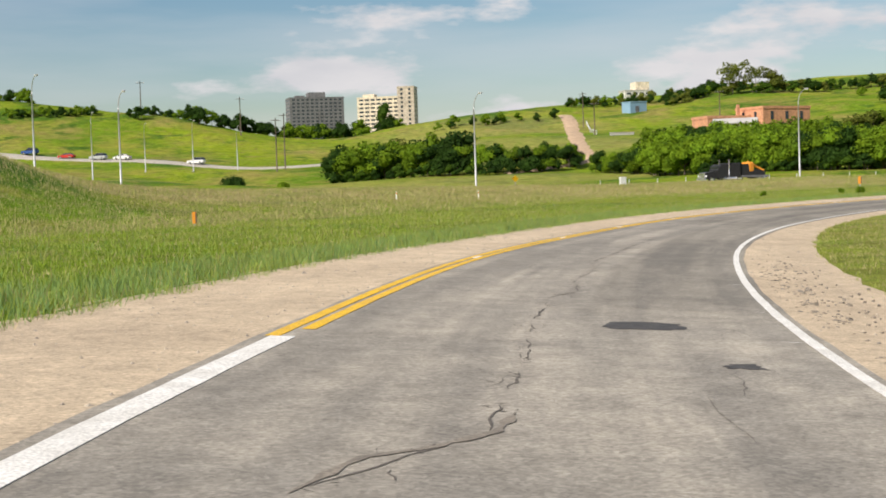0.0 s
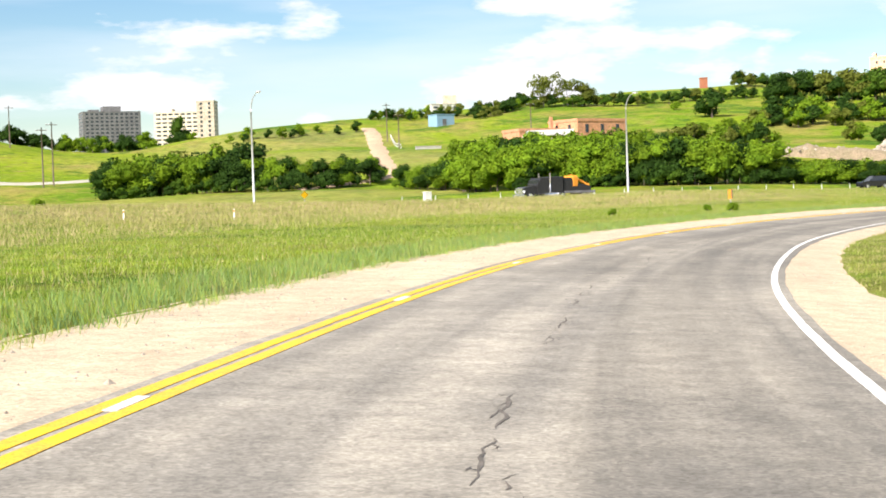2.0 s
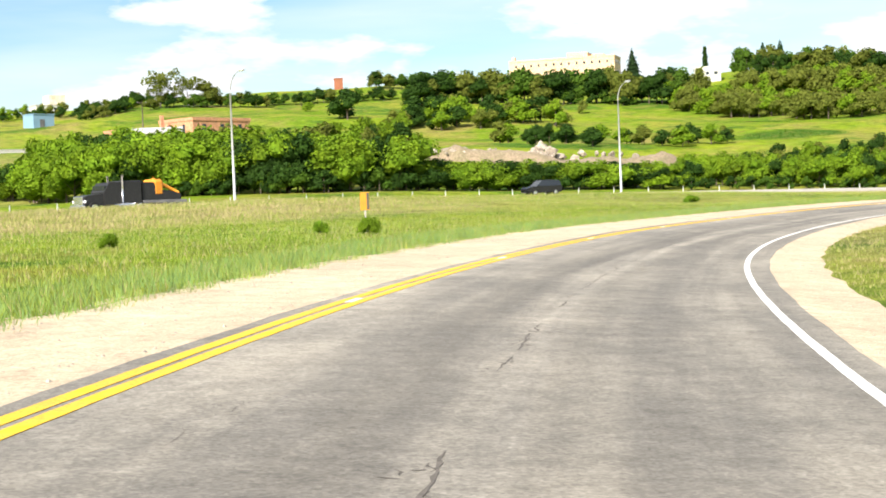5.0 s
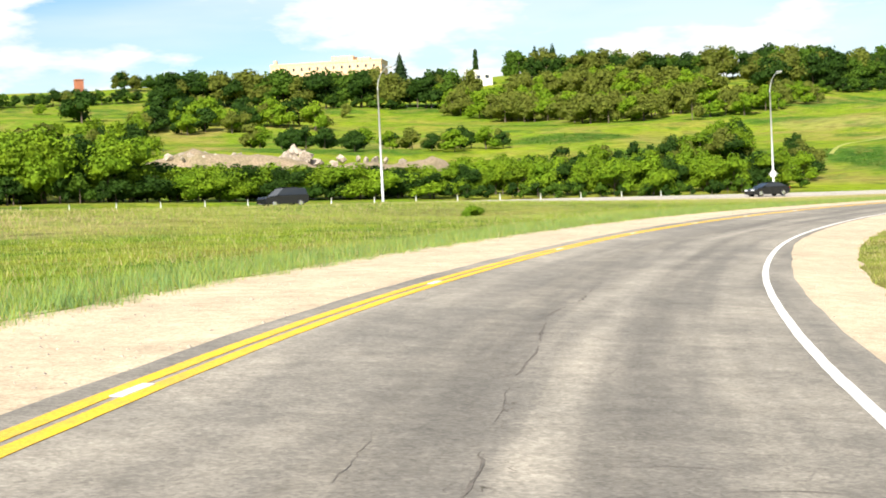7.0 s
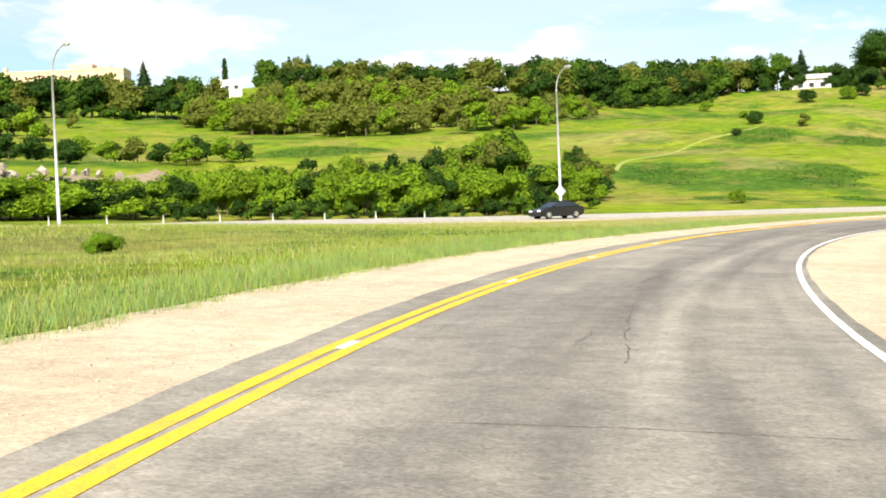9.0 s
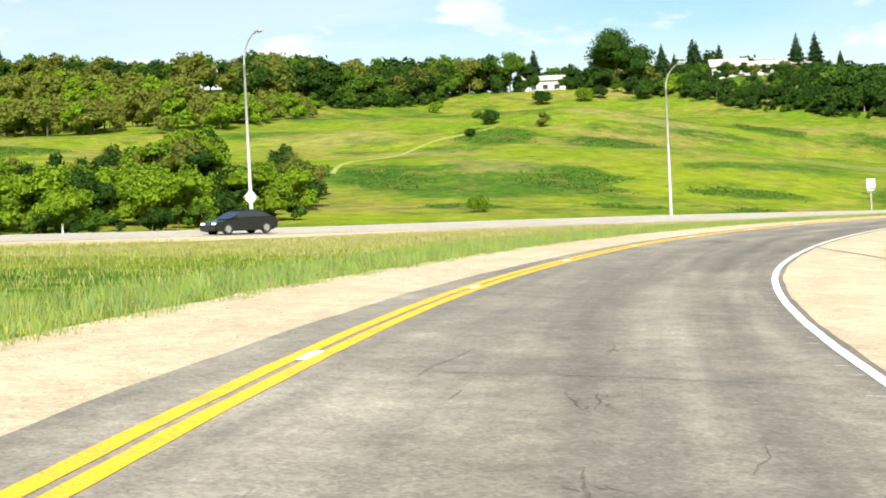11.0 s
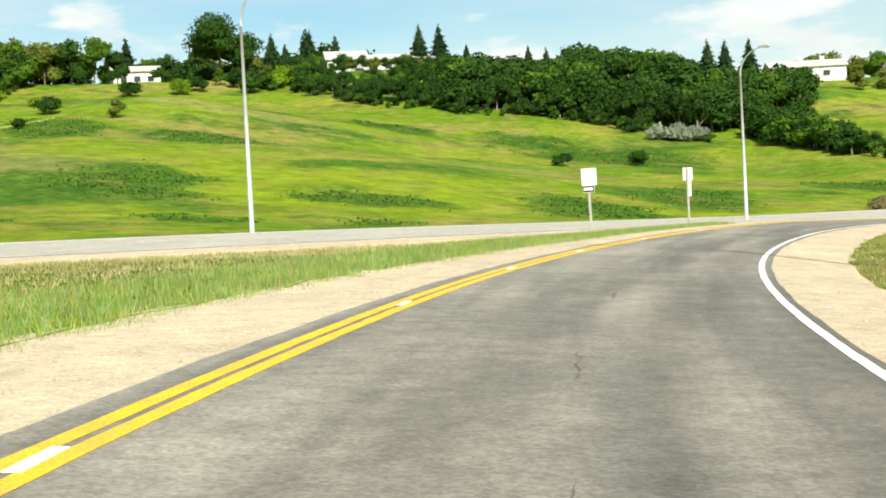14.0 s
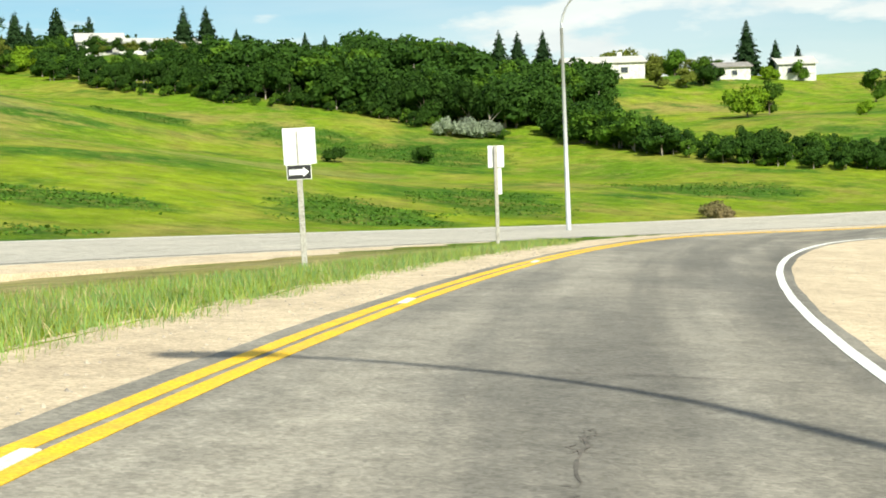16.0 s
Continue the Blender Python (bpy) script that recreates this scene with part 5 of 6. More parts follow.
# cracks across the lane
for a, r0, r1 in ((-84.2, 213.6, 214.4), (-81.0, 212.6, 213.6), (-74.6, 213.1, 213.9), (-61, 210, 213.5), (-53.63, 209.7, 210.5), (-53.48, 210.2, 211.1), (-47.6, 210, 213), (-43.5, 210.2, 213.2), (-38.45, 212.4, 213.6), (-33.5, 210.3, 213.8), (-23.2, 209.6, 212.4), (-19.27, 209.2, 212.0), (-17.95, 209.4, 211.5), (-16.83, 209.4, 212.3), (-12.9, 208.6, 212.0), (-10.3, 208.3, 211.4)):
    pieces.append(ribbon([(a, r0), (a + 0.02, (r0 + r1) / 2), (a - 0.02, r1)], 0.008, 0.0039, 0.05))
# short cracks scattered over the lane and the edges
for _ in range(150):
    a = C_RNG.uniform(-87, -7)
    r = C_RNG.uniform(float(white_r(a)) + 0.3, float(yellow_r(a)) - 0.4)
    pieces.append(ribbon([(a, r), (a + C_RNG.normal(0, 0.25), r + C_RNG.normal(0, 0.18))], C_RNG.uniform(0.002, 0.005), 0.0041, 0.05))
flat_marks("road_cracks", "dark jagged cracks in the worn asphalt", "cracks", pieces, CRACK)


def patch_mark(name, label, th, r, dth, dr, mat, z, seed, jag=0.18):
    rng = np.random.default_rng(seed)
    n = 40
    ring = []
    for i in range(n):
        a = math.tau * i / n
        k = 1 + jag * (0.5 * math.sin(3 * a + seed) + 0.35 * math.sin(7 * a + 2 * seed) + 0.25 * math.sin(13 * a + seed * 3)) + rng.normal(0, 0.03)
        ring.append((th + dth * k * math.copysign(abs(math.cos(a)) ** 0.6, math.cos(a)), r + dr * k * math.copysign(abs(math.sin(a)) ** 0.6, math.sin(a))))
    v = [(*polar(a, q), z + float(road_h(a, q))) for a, q in ring] + [(*polar(th, r), z + float(road_h(th, r)))]
    return tagged(mesh_object(name, v, [(i, (i + 1) % n, n) for i in range(n)], mat, False), label, "road patch", kind="structure")


patch_mark("trim_patch", "black tar patch on the asphalt", -83.62, 211.2, 0.125, 0.42, TAR, 0.0045, 1, 0.12)
patch_mark("trim_patch_small", "small dark tar spot on the asphalt", -84.6, 210.48, 0.05, 0.15, TAR, 0.0045, 2, 0.4)
patch_mark("trim_stain_spot", "dark broken spot in the asphalt", -67.25, 210.5, 0.3, 0.13, STAIN, 0.0045, 4, 0.5)


def broken_asphalt(n):
    """Crumbled slabs of old asphalt lying in the inner gravel."""
    octa = np.array([(1, 0, 0), (0.4, 0.9, 0), (-0.7, 0.7, 0), (-1, -0.2, 0), (-0.3, -0.9, 0), (0.7, -0.7, 0)])
    vs, fs = [], []
    for i in range(n):
        a = C_RNG.normal(-81.9, 1.5)
        r = float(white_r(a)) - 0.35 - abs(C_RNG.normal(0, 0.55))
        x, y = polar(a, r)
        base_z = float(road_h(a, r))
        s = C_RNG.uniform(0.012, 0.04) * (2.0 if C_RNG.uniform() < 0.1 else 1.0)
        turn, tilt = C_RNG.uniform(0, math.tau), C_RNG.normal(0, 0.12, 2)
        q = octa * C_RNG.uniform(0.6, 1.2, (6, 1)) * s
        q = np.c_[q[:, 0] * math.cos(turn) - q[:, 1] * math.sin(turn), q[:, 0] * math.sin(turn) + q[:, 1] * math.cos(turn)]
        low = np.c_[q[:, 0] + x, q[:, 1] + y, np.full(6, base_z - 0.06)]
        top = np.c_[q[:, 0] * 0.85 + x, q[:, 1] * 0.85 + y, base_z - 0.012 + 0.22 * s + q @ tilt]
        b = len(vs) * 12
        vs.append(np.r_[low, top])
        fs += [[b + 6 + k for k in range(6)]] + [[b + k, b + (k + 1) % 6, b + 6 + (k + 1) % 6, b + 6 + k] for k in range(6)]
    me = bpy.data.meshes.new("broken_asphalt")
    me.from_pydata(np.concatenate(vs).tolist(), [], fs)
    me.materials.append(STAIN)
    return tagged(new("broken_asphalt", me), "crumbled dark asphalt pieces lying in the inner gravel", "asphalt rubble", kind="stuff")


broken_asphalt(260)
seam = [(-86.14, 213.25), (-85.87, 213.0), (-85.78, 212.7), (-85.61, 212.35), (-85.4, 212.27)]
flat_marks("trim_tar_seam", "dark smeared tar seam on the worn asphalt", "tar seam", [ribbon(seam, 0.045, 0.0043, 0.03)], STAIN)
MARKER_TH = [-79.66, -76.35, -73.43, -70.3, -67.03, -63.5, -60.0, -56.45, -52.88, -49.3, -45.57, -42.27, -39.1, -36.26, -33.29, -30.45, -27.63, -24.75, -22.0, -18.95, -16.42, -14.0, -11.2, -8.4]
marker_mesh = None
for a in MARKER_TH:
    x, y = polar(a, float(yellow_r(a)))
    if marker_mesh is None:
        ob = part("lane_marker", block(bmesh.new(), -0.36, 0.36, -0.05, 0.05, 0.0, 0.011, 0.004), WHITE)
        marker_mesh = ob.data
    else:
        ob = new("lane_marker", marker_mesh)
    ob.matrix_world = pose(float(x), float(y), 0.002 + float(road_h(a, yellow_r(a))), math.degrees(math.atan(float(smooth_table(a, ROAD_BANK, 3.0, BANK_TH)))), 0, -a)
    tagged(ob, "white marker bar between the two yellow lines", "lane marker", "white marker bars on the yellow line")
# paint flecks beside the white line
pieces = []
for a in np.r_[np.arange(-46, -28, 0.19), np.arange(-84, -80, 0.5)]:
    if C_RNG.uniform() < 0.6:
        q = float(white_r(a))
        pieces.append(ribbon([(a, q + 0.08), (a + 0.005, q + C_RNG.uniform(0.16, 0.36))], 0.022, 0.0048))
flat_marks("paint_flecks", "small white paint flecks beside the edge line", "paint flecks", pieces, WHITE)

# ---- signs, posts and boxes ----
PLATE = material("sign_back", (0.72, 0.73, 0.72), 0.45, 0.15, vary=(0.62, 0.63, 0.62), scale=4.0)
POST = material("weathered_post", (0.42, 0.40, 0.36), 0.85, vary=(0.3, 0.28, 0.25), scale=8.0, fine=40.0)
BLACK = material("black_paint", (0.02, 0.02, 0.022), 0.4, vary=(0.03, 0.03, 0.03), scale=5.0)
SIGN_WHITE = material("sign_white", (0.85, 0.85, 0.83), 0.4)
ORANGE = material("orange_paint", (0.72, 0.27, 0.02), 0.6, vary=(0.55, 0.22, 0.03), scale=5.0)
SIGN_YELLOW = material("sign_yellow", (0.85, 0.50, 0.01), 0.5)
DARKBAND = material("dark_band", (0.1, 0.085, 0.06), 0.7)


def plate(bm, w, h, z, y, t=0.004, x=0.0):
    return block(bm, x - w / 2, x + w / 2, y - t / 2, y + t / 2, z, z + h, 0.0)


def arrow(bm, w, h, z, y, x=0.0):
    """A broad arrow that points to +x."""
    pts = [(-w / 2, -h * 0.28), (w * 0.2, -h * 0.28), (w * 0.2, -h * 0.5), (w / 2, 0), (w * 0.2, h * 0.5), (w * 0.2, h * 0.28), (-w / 2, h * 0.28)]
    lo = [bm.verts.new((x + a, y, z + b)) for a, b in pts]
    hi = [bm.verts.new((x + a, y - 0.002, z + b)) for a, b in pts]
    bm.faces.new(lo)
    bm.faces.new(hi[::-1])
    for i in range(7):
        bm.faces.new((lo[i], hi[i], hi[(i + 1) % 7], lo[(i + 1) % 7]))
    return bm


def road_sign(x, y, heading, lean, kind):
    """A sign seen from behind; its back looks down -y before the turn."""
    ob = empty("road_sign", pose(x, y, land_z(x, y) + (0.24 if kind == "one_way" else 0.55), 0, lean, -heading))
    if kind == "one_way":
        part("post", block(bmesh.new(), -0.05, 0.05, 0.012, 0.10, -0.9, 2.18, 0.008), POST, ob)
        part("back_plate", plate(bmesh.new(), 0.57, 0.64, 1.62, 0.006, 0.005, 0.03), PLATE, ob, "blank white sign seen from behind")
        part("rail", block(bmesh.new(), -0.018, 0.006, -0.016, 0.003, 1.64, 2.2), POST, ob)
        small = part("arrow_plate", plate(bmesh.new(), 0.41, 0.24, 1.365, 0.008, 0.005, 0.0), BLACK, ob, "black plate with a white arrow")
        part("border", plate(bmesh.new(), 0.43, 0.26, 1.355, 0.0115, 0.003, 0.0), SIGN_WHITE, small)
        part("arrow", arrow(bmesh.new(), 0.35, 0.17, 1.485, 0.0045, 0.0), SIGN_WHITE, small, "white arrow")
    else:
        part("post", block(bmesh.new(), -0.05, 0.05, -0.045, 0.045, -1.4, 2.45, 0.008), POST, ob)
        part("back_plate", plate(bmesh.new(), 0.46, 0.62, 1.85, 0.052, 0.005, 0.02), PLATE, ob, "blank white sign seen from behind")
        part("lower_plate", plate(bmesh.new(), 0.16, 0.75, 1.08, 0.052, 0.005, 0.09), PLATE, ob, "narrow pale plate below")
    return tagged(ob, "white road sign seen from behind on a weathered post" if kind != "one_way" else "white sign and black arrow plate on a weathered post", "road sign")


road_sign(179.1, 205.7, 66, -1.0, "one_way")
road_sign(195.8, 207.0, 66, 0.5, "double")


def hazard_marker(x, y, h, w, heading):
    ob = empty("hazard_marker", pose(x, y, land_z(x, y), 0, 0, -heading))
    part("post", block(bmesh.new(), -0.03, 0.03, 0.0, 0.05, -0.4, h - 0.05, 0.004), POST, ob)
    board = part("board", block(bmesh.new(), -w / 2, w / 2, -0.02, 0.0, h - 0.62, h, 0.004), ORANGE, ob, "orange board with a dark edge")
    part("stripe", block(bmesh.new(), w * 0.2, w / 2 - 0.01, -0.026, -0.0195, h - 0.6, h - 0.02), DARKBAND, board)
    return tagged(ob, "orange hazard marker board standing in the grass", "marker")


hazard_marker(36.7, 130.9, 1.45, 0.32, 20)
hazard_marker(-13, 78, 0.75, 0.24, 0)


def delineator(x, y, h, mat, label):
    ob = empty("marker_post", pose(x, y, land_z(x, y)))
    part("stake", block(bmesh.new(), -0.05, 0.05, -0.015, 0.015, -0.3, h, 0.006), mat, ob)
    part("reflector", block(bmesh.new(), -0.04, 0.04, -0.02, -0.0145, h - 0.2, h - 0.06), ORANGE, ob, "orange reflector")
    return tagged(ob, label, "marker post")


delineator(3.3, 133.7, 0.75, SIGN_WHITE, "white marker stake with an orange band in the grass")
delineator(-4.1, 135.7, 0.7, SIGN_WHITE, "white marker stake with an orange band in the grass")


def yellow_sign(x, y):
    ob = empty("warning_sign", pose(x, y, land_z(x, y), 0, 0, 10))
    part("post", block(bmesh.new(), -0.05, 0.05, 0, 0.08, -0.5, 1.9), POST, ob)
    bm = bmesh.new()
    s = 0.55
    v = [bm.verts.new(p) for p in ((0, -0.01, 1.1), (s, -0.01, 1.1 + s), (0, -0.01, 1.1 + 2 * s), (-s, -0.01, 1.1 + s))]
    f = bm.faces.new(v)
    bmesh.ops.solidify(bm, geom=[f], thickness=0.01)
    part("plate", bm, SIGN_YELLOW, ob, "yellow diamond plate")
    return tagged(ob, "yellow diamond warning sign on a post in the field", "road sign")


yellow_sign(12.2, 244)


def utility_box(x, y):
    ob = empty("utility_box", pose(x, y, land_z(x, y), 0, 0, 15))
    part("cabinet", block(bmesh.new(), -0.35, 0.35, -0.25, 0.25, -0.2, 0.85, 0.03), PLATE, ob)
    part("lid", block(bmesh.new(), -0.38, 0.38, -0.28, 0.28, 0.85, 0.93, 0.02), SIGN_WHITE, ob)
    return tagged(ob, "pale grey utility box standing in the grass", "utility box")


utility_box(21.1, 173.3)
FENCE = [i for i in range(len(HWC)) if 24 < HWC[i, 0] < 150]
post_mesh = None
acc = 0.0
for i in range(FENCE[0], FENCE[-1]):
    a, b = HWC[i], HWC[i + 1]
    ln = float(np.hypot(*(b - a)[:2]))
    while acc < ln:
        p = a + (b - a) * acc / ln
        n = HWN[i]
        x, y = float(p[0] - n[0] * 5.2), float(p[1] - n[1] * 5.2)
        if post_mesh is None:
            ob = part("fence_post", tube(bmesh.new(), [(0, 0, -0.4), (0, 0, 0.5), (0, 0, 0.95)], [0.075, 0.07, 0.065], 8), PLATE)
            post_mesh = ob.data
        else:
            ob = new("fence_post", post_mesh)
        ob.matrix_world = pose(x, y, land_z(x, y), C_RNG.normal(0, 1.5), C_RNG.normal(0, 1.5), 0)
        tagged(ob, "short pale fence post along the highway verge", "fence post", "fence posts along the highway")
        acc += 4.9
    acc -= ln


def utility_pole(x, y, h, cross=True):
    ob = empty("utility_pole", pose(x, y, land_z(x, y), 0, 0, 20))
    part("pole", tube(bmesh.new(), [(0, 0, -1), (0, 0, h / 2), (0, 0, h)], [0.2, 0.16, 0.12], 8), BARK, ob)
    if cross:
        part("crossarm", block(bmesh.new(), -1.3, 1.3, -0.06, 0.06, h - 0.7, h - 0.55), BARK, ob)
        for k in (-1.2, -0.6, 0.6, 1.2):
            part("insulator", tube(bmesh.new(), [(k, 0, h - 0.55), (k, 0, h - 0.3)], [0.05, 0.035], 6), PLATE, ob)
    return tagged(ob, "brown wooden utility pole on the far grass", "utility pole", "utility poles")


for x, y, h in ((-41.1, 378, 13.5), (-39.6, 384, 14.5), (44.9, 464, 11.0), (44.6, 428, 9.5), (-95, 480, 12), (-62, 470, 12), (88, 468, 8)):
    utility_pole(x, y, h)
utility_pole(424, 420, 11)

# ---- the dirt track and rail on the hill, the earth bank with rubble ----
DIRT = material("dirt", (0.5, 0.36, 0.24), 0.95, vary=(0.4, 0.29, 0.19), scale=0.4, fine=3.0, bump=0.4)
TRAIL = material("trodden_grass", (0.24, 0.30, 0.04), 0.95, vary=(0.3, 0.3, 0.09), scale=0.3, fine=3.0)
RUBBLE = material("rubble", (0.44, 0.38, 0.31), 0.9, vary=(0.3, 0.25, 0.2), scale=0.7, fine=4.0, rand=0.2)
EARTH = material("bare_earth", (0.29, 0.22, 0.15), 0.95, vary=(0.2, 0.17, 0.1), scale=0.5, fine=3.0, bump=0.5)


def draped(name, points, wide, mat, lift, label, category):
    pts = spline(np.array([(x, y, 0) for x, y in points], float), 10)[:, :2]
    d = np.gradient(pts, axis=0)
    d /= np.linalg.norm(d, axis=1)[:, None]
    n = np.c_[d[:, 1], -d[:, 0]]
    rows = []
    for k, (p, q) in enumerate(zip(pts, n)):
        w = wide * (1 + 0.15 * math.sin(k * 1.7))
        e = np.array([p + q * w * o for o in (-0.5, -0.25, 0, 0.25, 0.5)])
        z = land(e[:, 0], e[:, 1]) + lift
        z[0] -= lift * 2
        z[-1] -= lift * 2
        rows.append(np.c_[e, z])
    return tagged(mesh_object(name, np.concatenate(rows), grid_faces(len(rows), 5), mat), label, category, kind="structure")


draped("road_dirt_track", [(42, 496), (42, 478), (41, 460), (39, 425), (37, 389), (37, 370)], 6.0, DIRT, 0.25, "tan dirt track climbing the grassy hill", "track")
draped("road_footpath", [(208, 285), (222, 296), (238, 304), (251, 311), (262, 316), (272, 318), (281, 319)], 0.9, TRAIL, 0.1, "faint pale footpath climbing the grassy knoll", "footpath")
draped("road_dirt_path", [(37, 372), (36, 356), (33, 342), (26, 333), (14, 322)], 3.0, DIRT, 0.22, "narrow tan path at the foot of the hill", "track")
draped("road_far_highway", [(-230, 470), (-150, 425), (-100, 402), (-64, 394), (-41, 392), (-20, 400)], 9.0, HIGHWAY, 0.3, "pale far highway crossing the grassland", "road")
draped("pavement_trail", [(249, 301), (262, 309), (276, 315), (290, 325), (304, 340)], 1.6, GRASS, 0.12, "narrow mown trail up the grassy knoll", "trail")


def guard_rail():
    ob = empty("guard_rail", pose(0, 0, 0))
    pts = [(46.5, 470), (45.8, 450), (45.3, 430)]
    tops = []
    for i in range(9):
        s = i / 8 * 2
        a, b = pts[min(1, int(s))], pts[min(1, int(s)) + 1]
        u = s - min(1, int(s))
        x, y = a[0] + (b[0] - a[0]) * u, a[1] + (b[1] - a[1]) * u
        z = land_z(x, y)
        tops.append((x, y, z + 0.9))
        part("post", tube(bmesh.new(), [(x, y, z - 0.3), (x, y, z + 1.0)], [0.09, 0.09], 6), PLATE, ob)
    part("rail", tube(bmesh.new(), tops, [0.13] * 9, 6), PLATE, ob)
    return tagged(ob, "pale guard rail beside the dirt track", "guard rail")


guard_rail()


def earth_bank():
    rng = np.random.default_rng(8)
    xs = np.linspace(0, 1, 50)
    rows = []
    for u in xs:
        p = np.array((112 + 54 * u, 331 - 8 * math.sin(u * 3) - 3 * u))
        q = p - (QX, QY)
        q /= np.linalg.norm(q)
        h = (1.5 + 0.7 * math.sin(u * 9) + 0.4 * math.sin(u * 23) + rng.uniform(-0.2, 0.2)) * min(1, 8 * u, 8 * (1 - u)) + 0.1
        for o, k in ((-4.5, -0.3), (-3.0, 0.55), (-1.2, 0.95), (0.5, 1.0), (3, 0.8), (6, -0.2)):
            e = p + q * o
            rows.append((e[0], e[1], land_z(*e) + h * k + rng.uniform(-0.12, 0.12)))
    return tagged(mesh_object("earth_bank", rows, grid_faces(50, 6), EARTH), "bare tan earth bank at the foot of the slope", "earth bank")


earth_bank()
rock_rng = np.random.default_rng(9)
rock_meshes = []
for k in range(5):
    bm = bmesh.new()
    bmesh.ops.create_icosphere(bm, subdivisions=1, radius=1.0)
    for v in bm.verts:
        v.co = Vector((v.co.x * 1.2, v.co.y, v.co.z * 0.75)) * rock_rng.uniform(0.65, 1.25)
    me = bpy.data.meshes.new("boulder")
    bm.to_mesh(me)
    bm.free()
    me.materials.append(RUBBLE)
    rock_meshes.append(me)
for i in range(70):
    u = rock_rng.normal(0, 1)
    pile = i < 45
    x, y = (136.5 + u * 2.6, 328.5 + rock_rng.normal(0, 1.6)) if pile else (rock_rng.uniform(114, 160), 327 + rock_rng.normal(0, 1.0))
    lift = max(0.2, 2.3 - 0.6 * abs(x - 136.5)) * rock_rng.uniform(0.35, 1.0) if pile else 1.2
    ob = new("boulder", rock_meshes[i % 5])
    s = rock_rng.uniform(0.35, 0.95)
    ob.matrix_world = pose(x, y, land_z(x, y) + lift, *rock_rng.uniform(0, 360, 3)) @ Matrix.Scale(s, 4)
    tagged(ob, "pale broken rubble block heaped on the earth bank", "boulder", "rubble blocks on the earth bank")

# ---- buildings ----
CREAM = material("cream_render", (0.74, 0.52, 0.33), 0.9, vary=(0.66, 0.46, 0.29), scale=0.4, fine=2.0)
BEIGE = material("beige_wall", (0.70, 0.61, 0.47), 0.9, vary=(0.62, 0.54, 0.42), scale=0.2, fine=1.0)
GREYWALL = material("grey_wall", (0.17, 0.17, 0.175), 0.85, vary=(0.13, 0.13, 0.135), scale=0.2, fine=1.0)
TAUPE = material("taupe_wall", (0.50, 0.43, 0.35), 0.9, vary=(0.43, 0.37, 0.3), scale=0.2, fine=1.0)
TERRA = material("terracotta_wall", (0.60, 0.30, 0.17), 0.9, vary=(0.5, 0.25, 0.15), scale=0.5, fine=2.0)
WHITEWALL = material("white_siding", (0.64, 0.63, 0.6), 0.8, vary=(0.54, 0.53, 0.5), scale=0.6, fine=2.0)
BLUEWALL = material("blue_steel", (0.2, 0.34, 0.46), 0.6, vary=(0.24, 0.38, 0.5), scale=0.5)
ROOF = material("roof_felt", (0.2, 0.19, 0.18), 0.9, vary=(0.27, 0.25, 0.23), scale=0.6, fine=3.0)
ROOFPALE = material("pale_roof", (0.5, 0.485, 0.455), 0.8, vary=(0.42, 0.405, 0.38), scale=0.6)
PANE = material("dark_window", (0.035, 0.045, 0.055), 0.15, spec=0.5)
BRICKRED = material("red_brick", (0.42, 0.16, 0.09), 0.9, vary=(0.34, 0.13, 0.08), scale=2.0, fine=8.0)


def window_row(parent, origin, along, out_dir, count, step, w, h, z, depth=0.12, frame_mat=None):
    """Windows set into a wall: frame proud of the wall, dark pane inside it."""
    o, a, n = Vector(origin), Vector(along).normalized(), Vector(out_dir).normalized()
    key = (round(w, 2), round(h, 2), frame_mat.name if frame_mat else "")
    if key not in WINDOWS:
        bm = bmesh.new()
        block(bm, -w / 2, w / 2, -0.04, 0.06, 0, h)
        me = bpy.data.meshes.new("window")
        bm.to_mesh(me)
        bm.free()
        me.materials.append(PANE)
        bm = bmesh.new()
        for q in ((-w / 2 - 0.1, w / 2 + 0.1, -0.1, 0.0), (-w / 2 - 0.1, w / 2 + 0.1, h, h + 0.1), (-w / 2 - 0.1, -w / 2, 0, h), (w / 2, w / 2 + 0.1, 0, h)):
            block(bm, q[0], q[1], -0.12, 0.06, q[2], q[3])
        me2 = bpy.data.meshes.new("frame")
        bm.to_mesh(me2)
        bm.free()
        me2.materials.append(frame_mat or ROOFPALE)
        WINDOWS[key] = me, me2
    me, me2 = WINDOWS[key]
    turn = Matrix((a, -n, Vector((0, 0, 1)))).transposed().to_4x4()
    for i in range(count):
        win = new("window", me)
        win.parent = parent
        win.matrix_local = Matrix.Translation(o + a * (i - (count - 1) / 2) * step + Vector((0, 0, z))) @ turn
        if frame_mat:
            fr = new("frame", me2)
            fr.parent = win


WINDOWS = {}


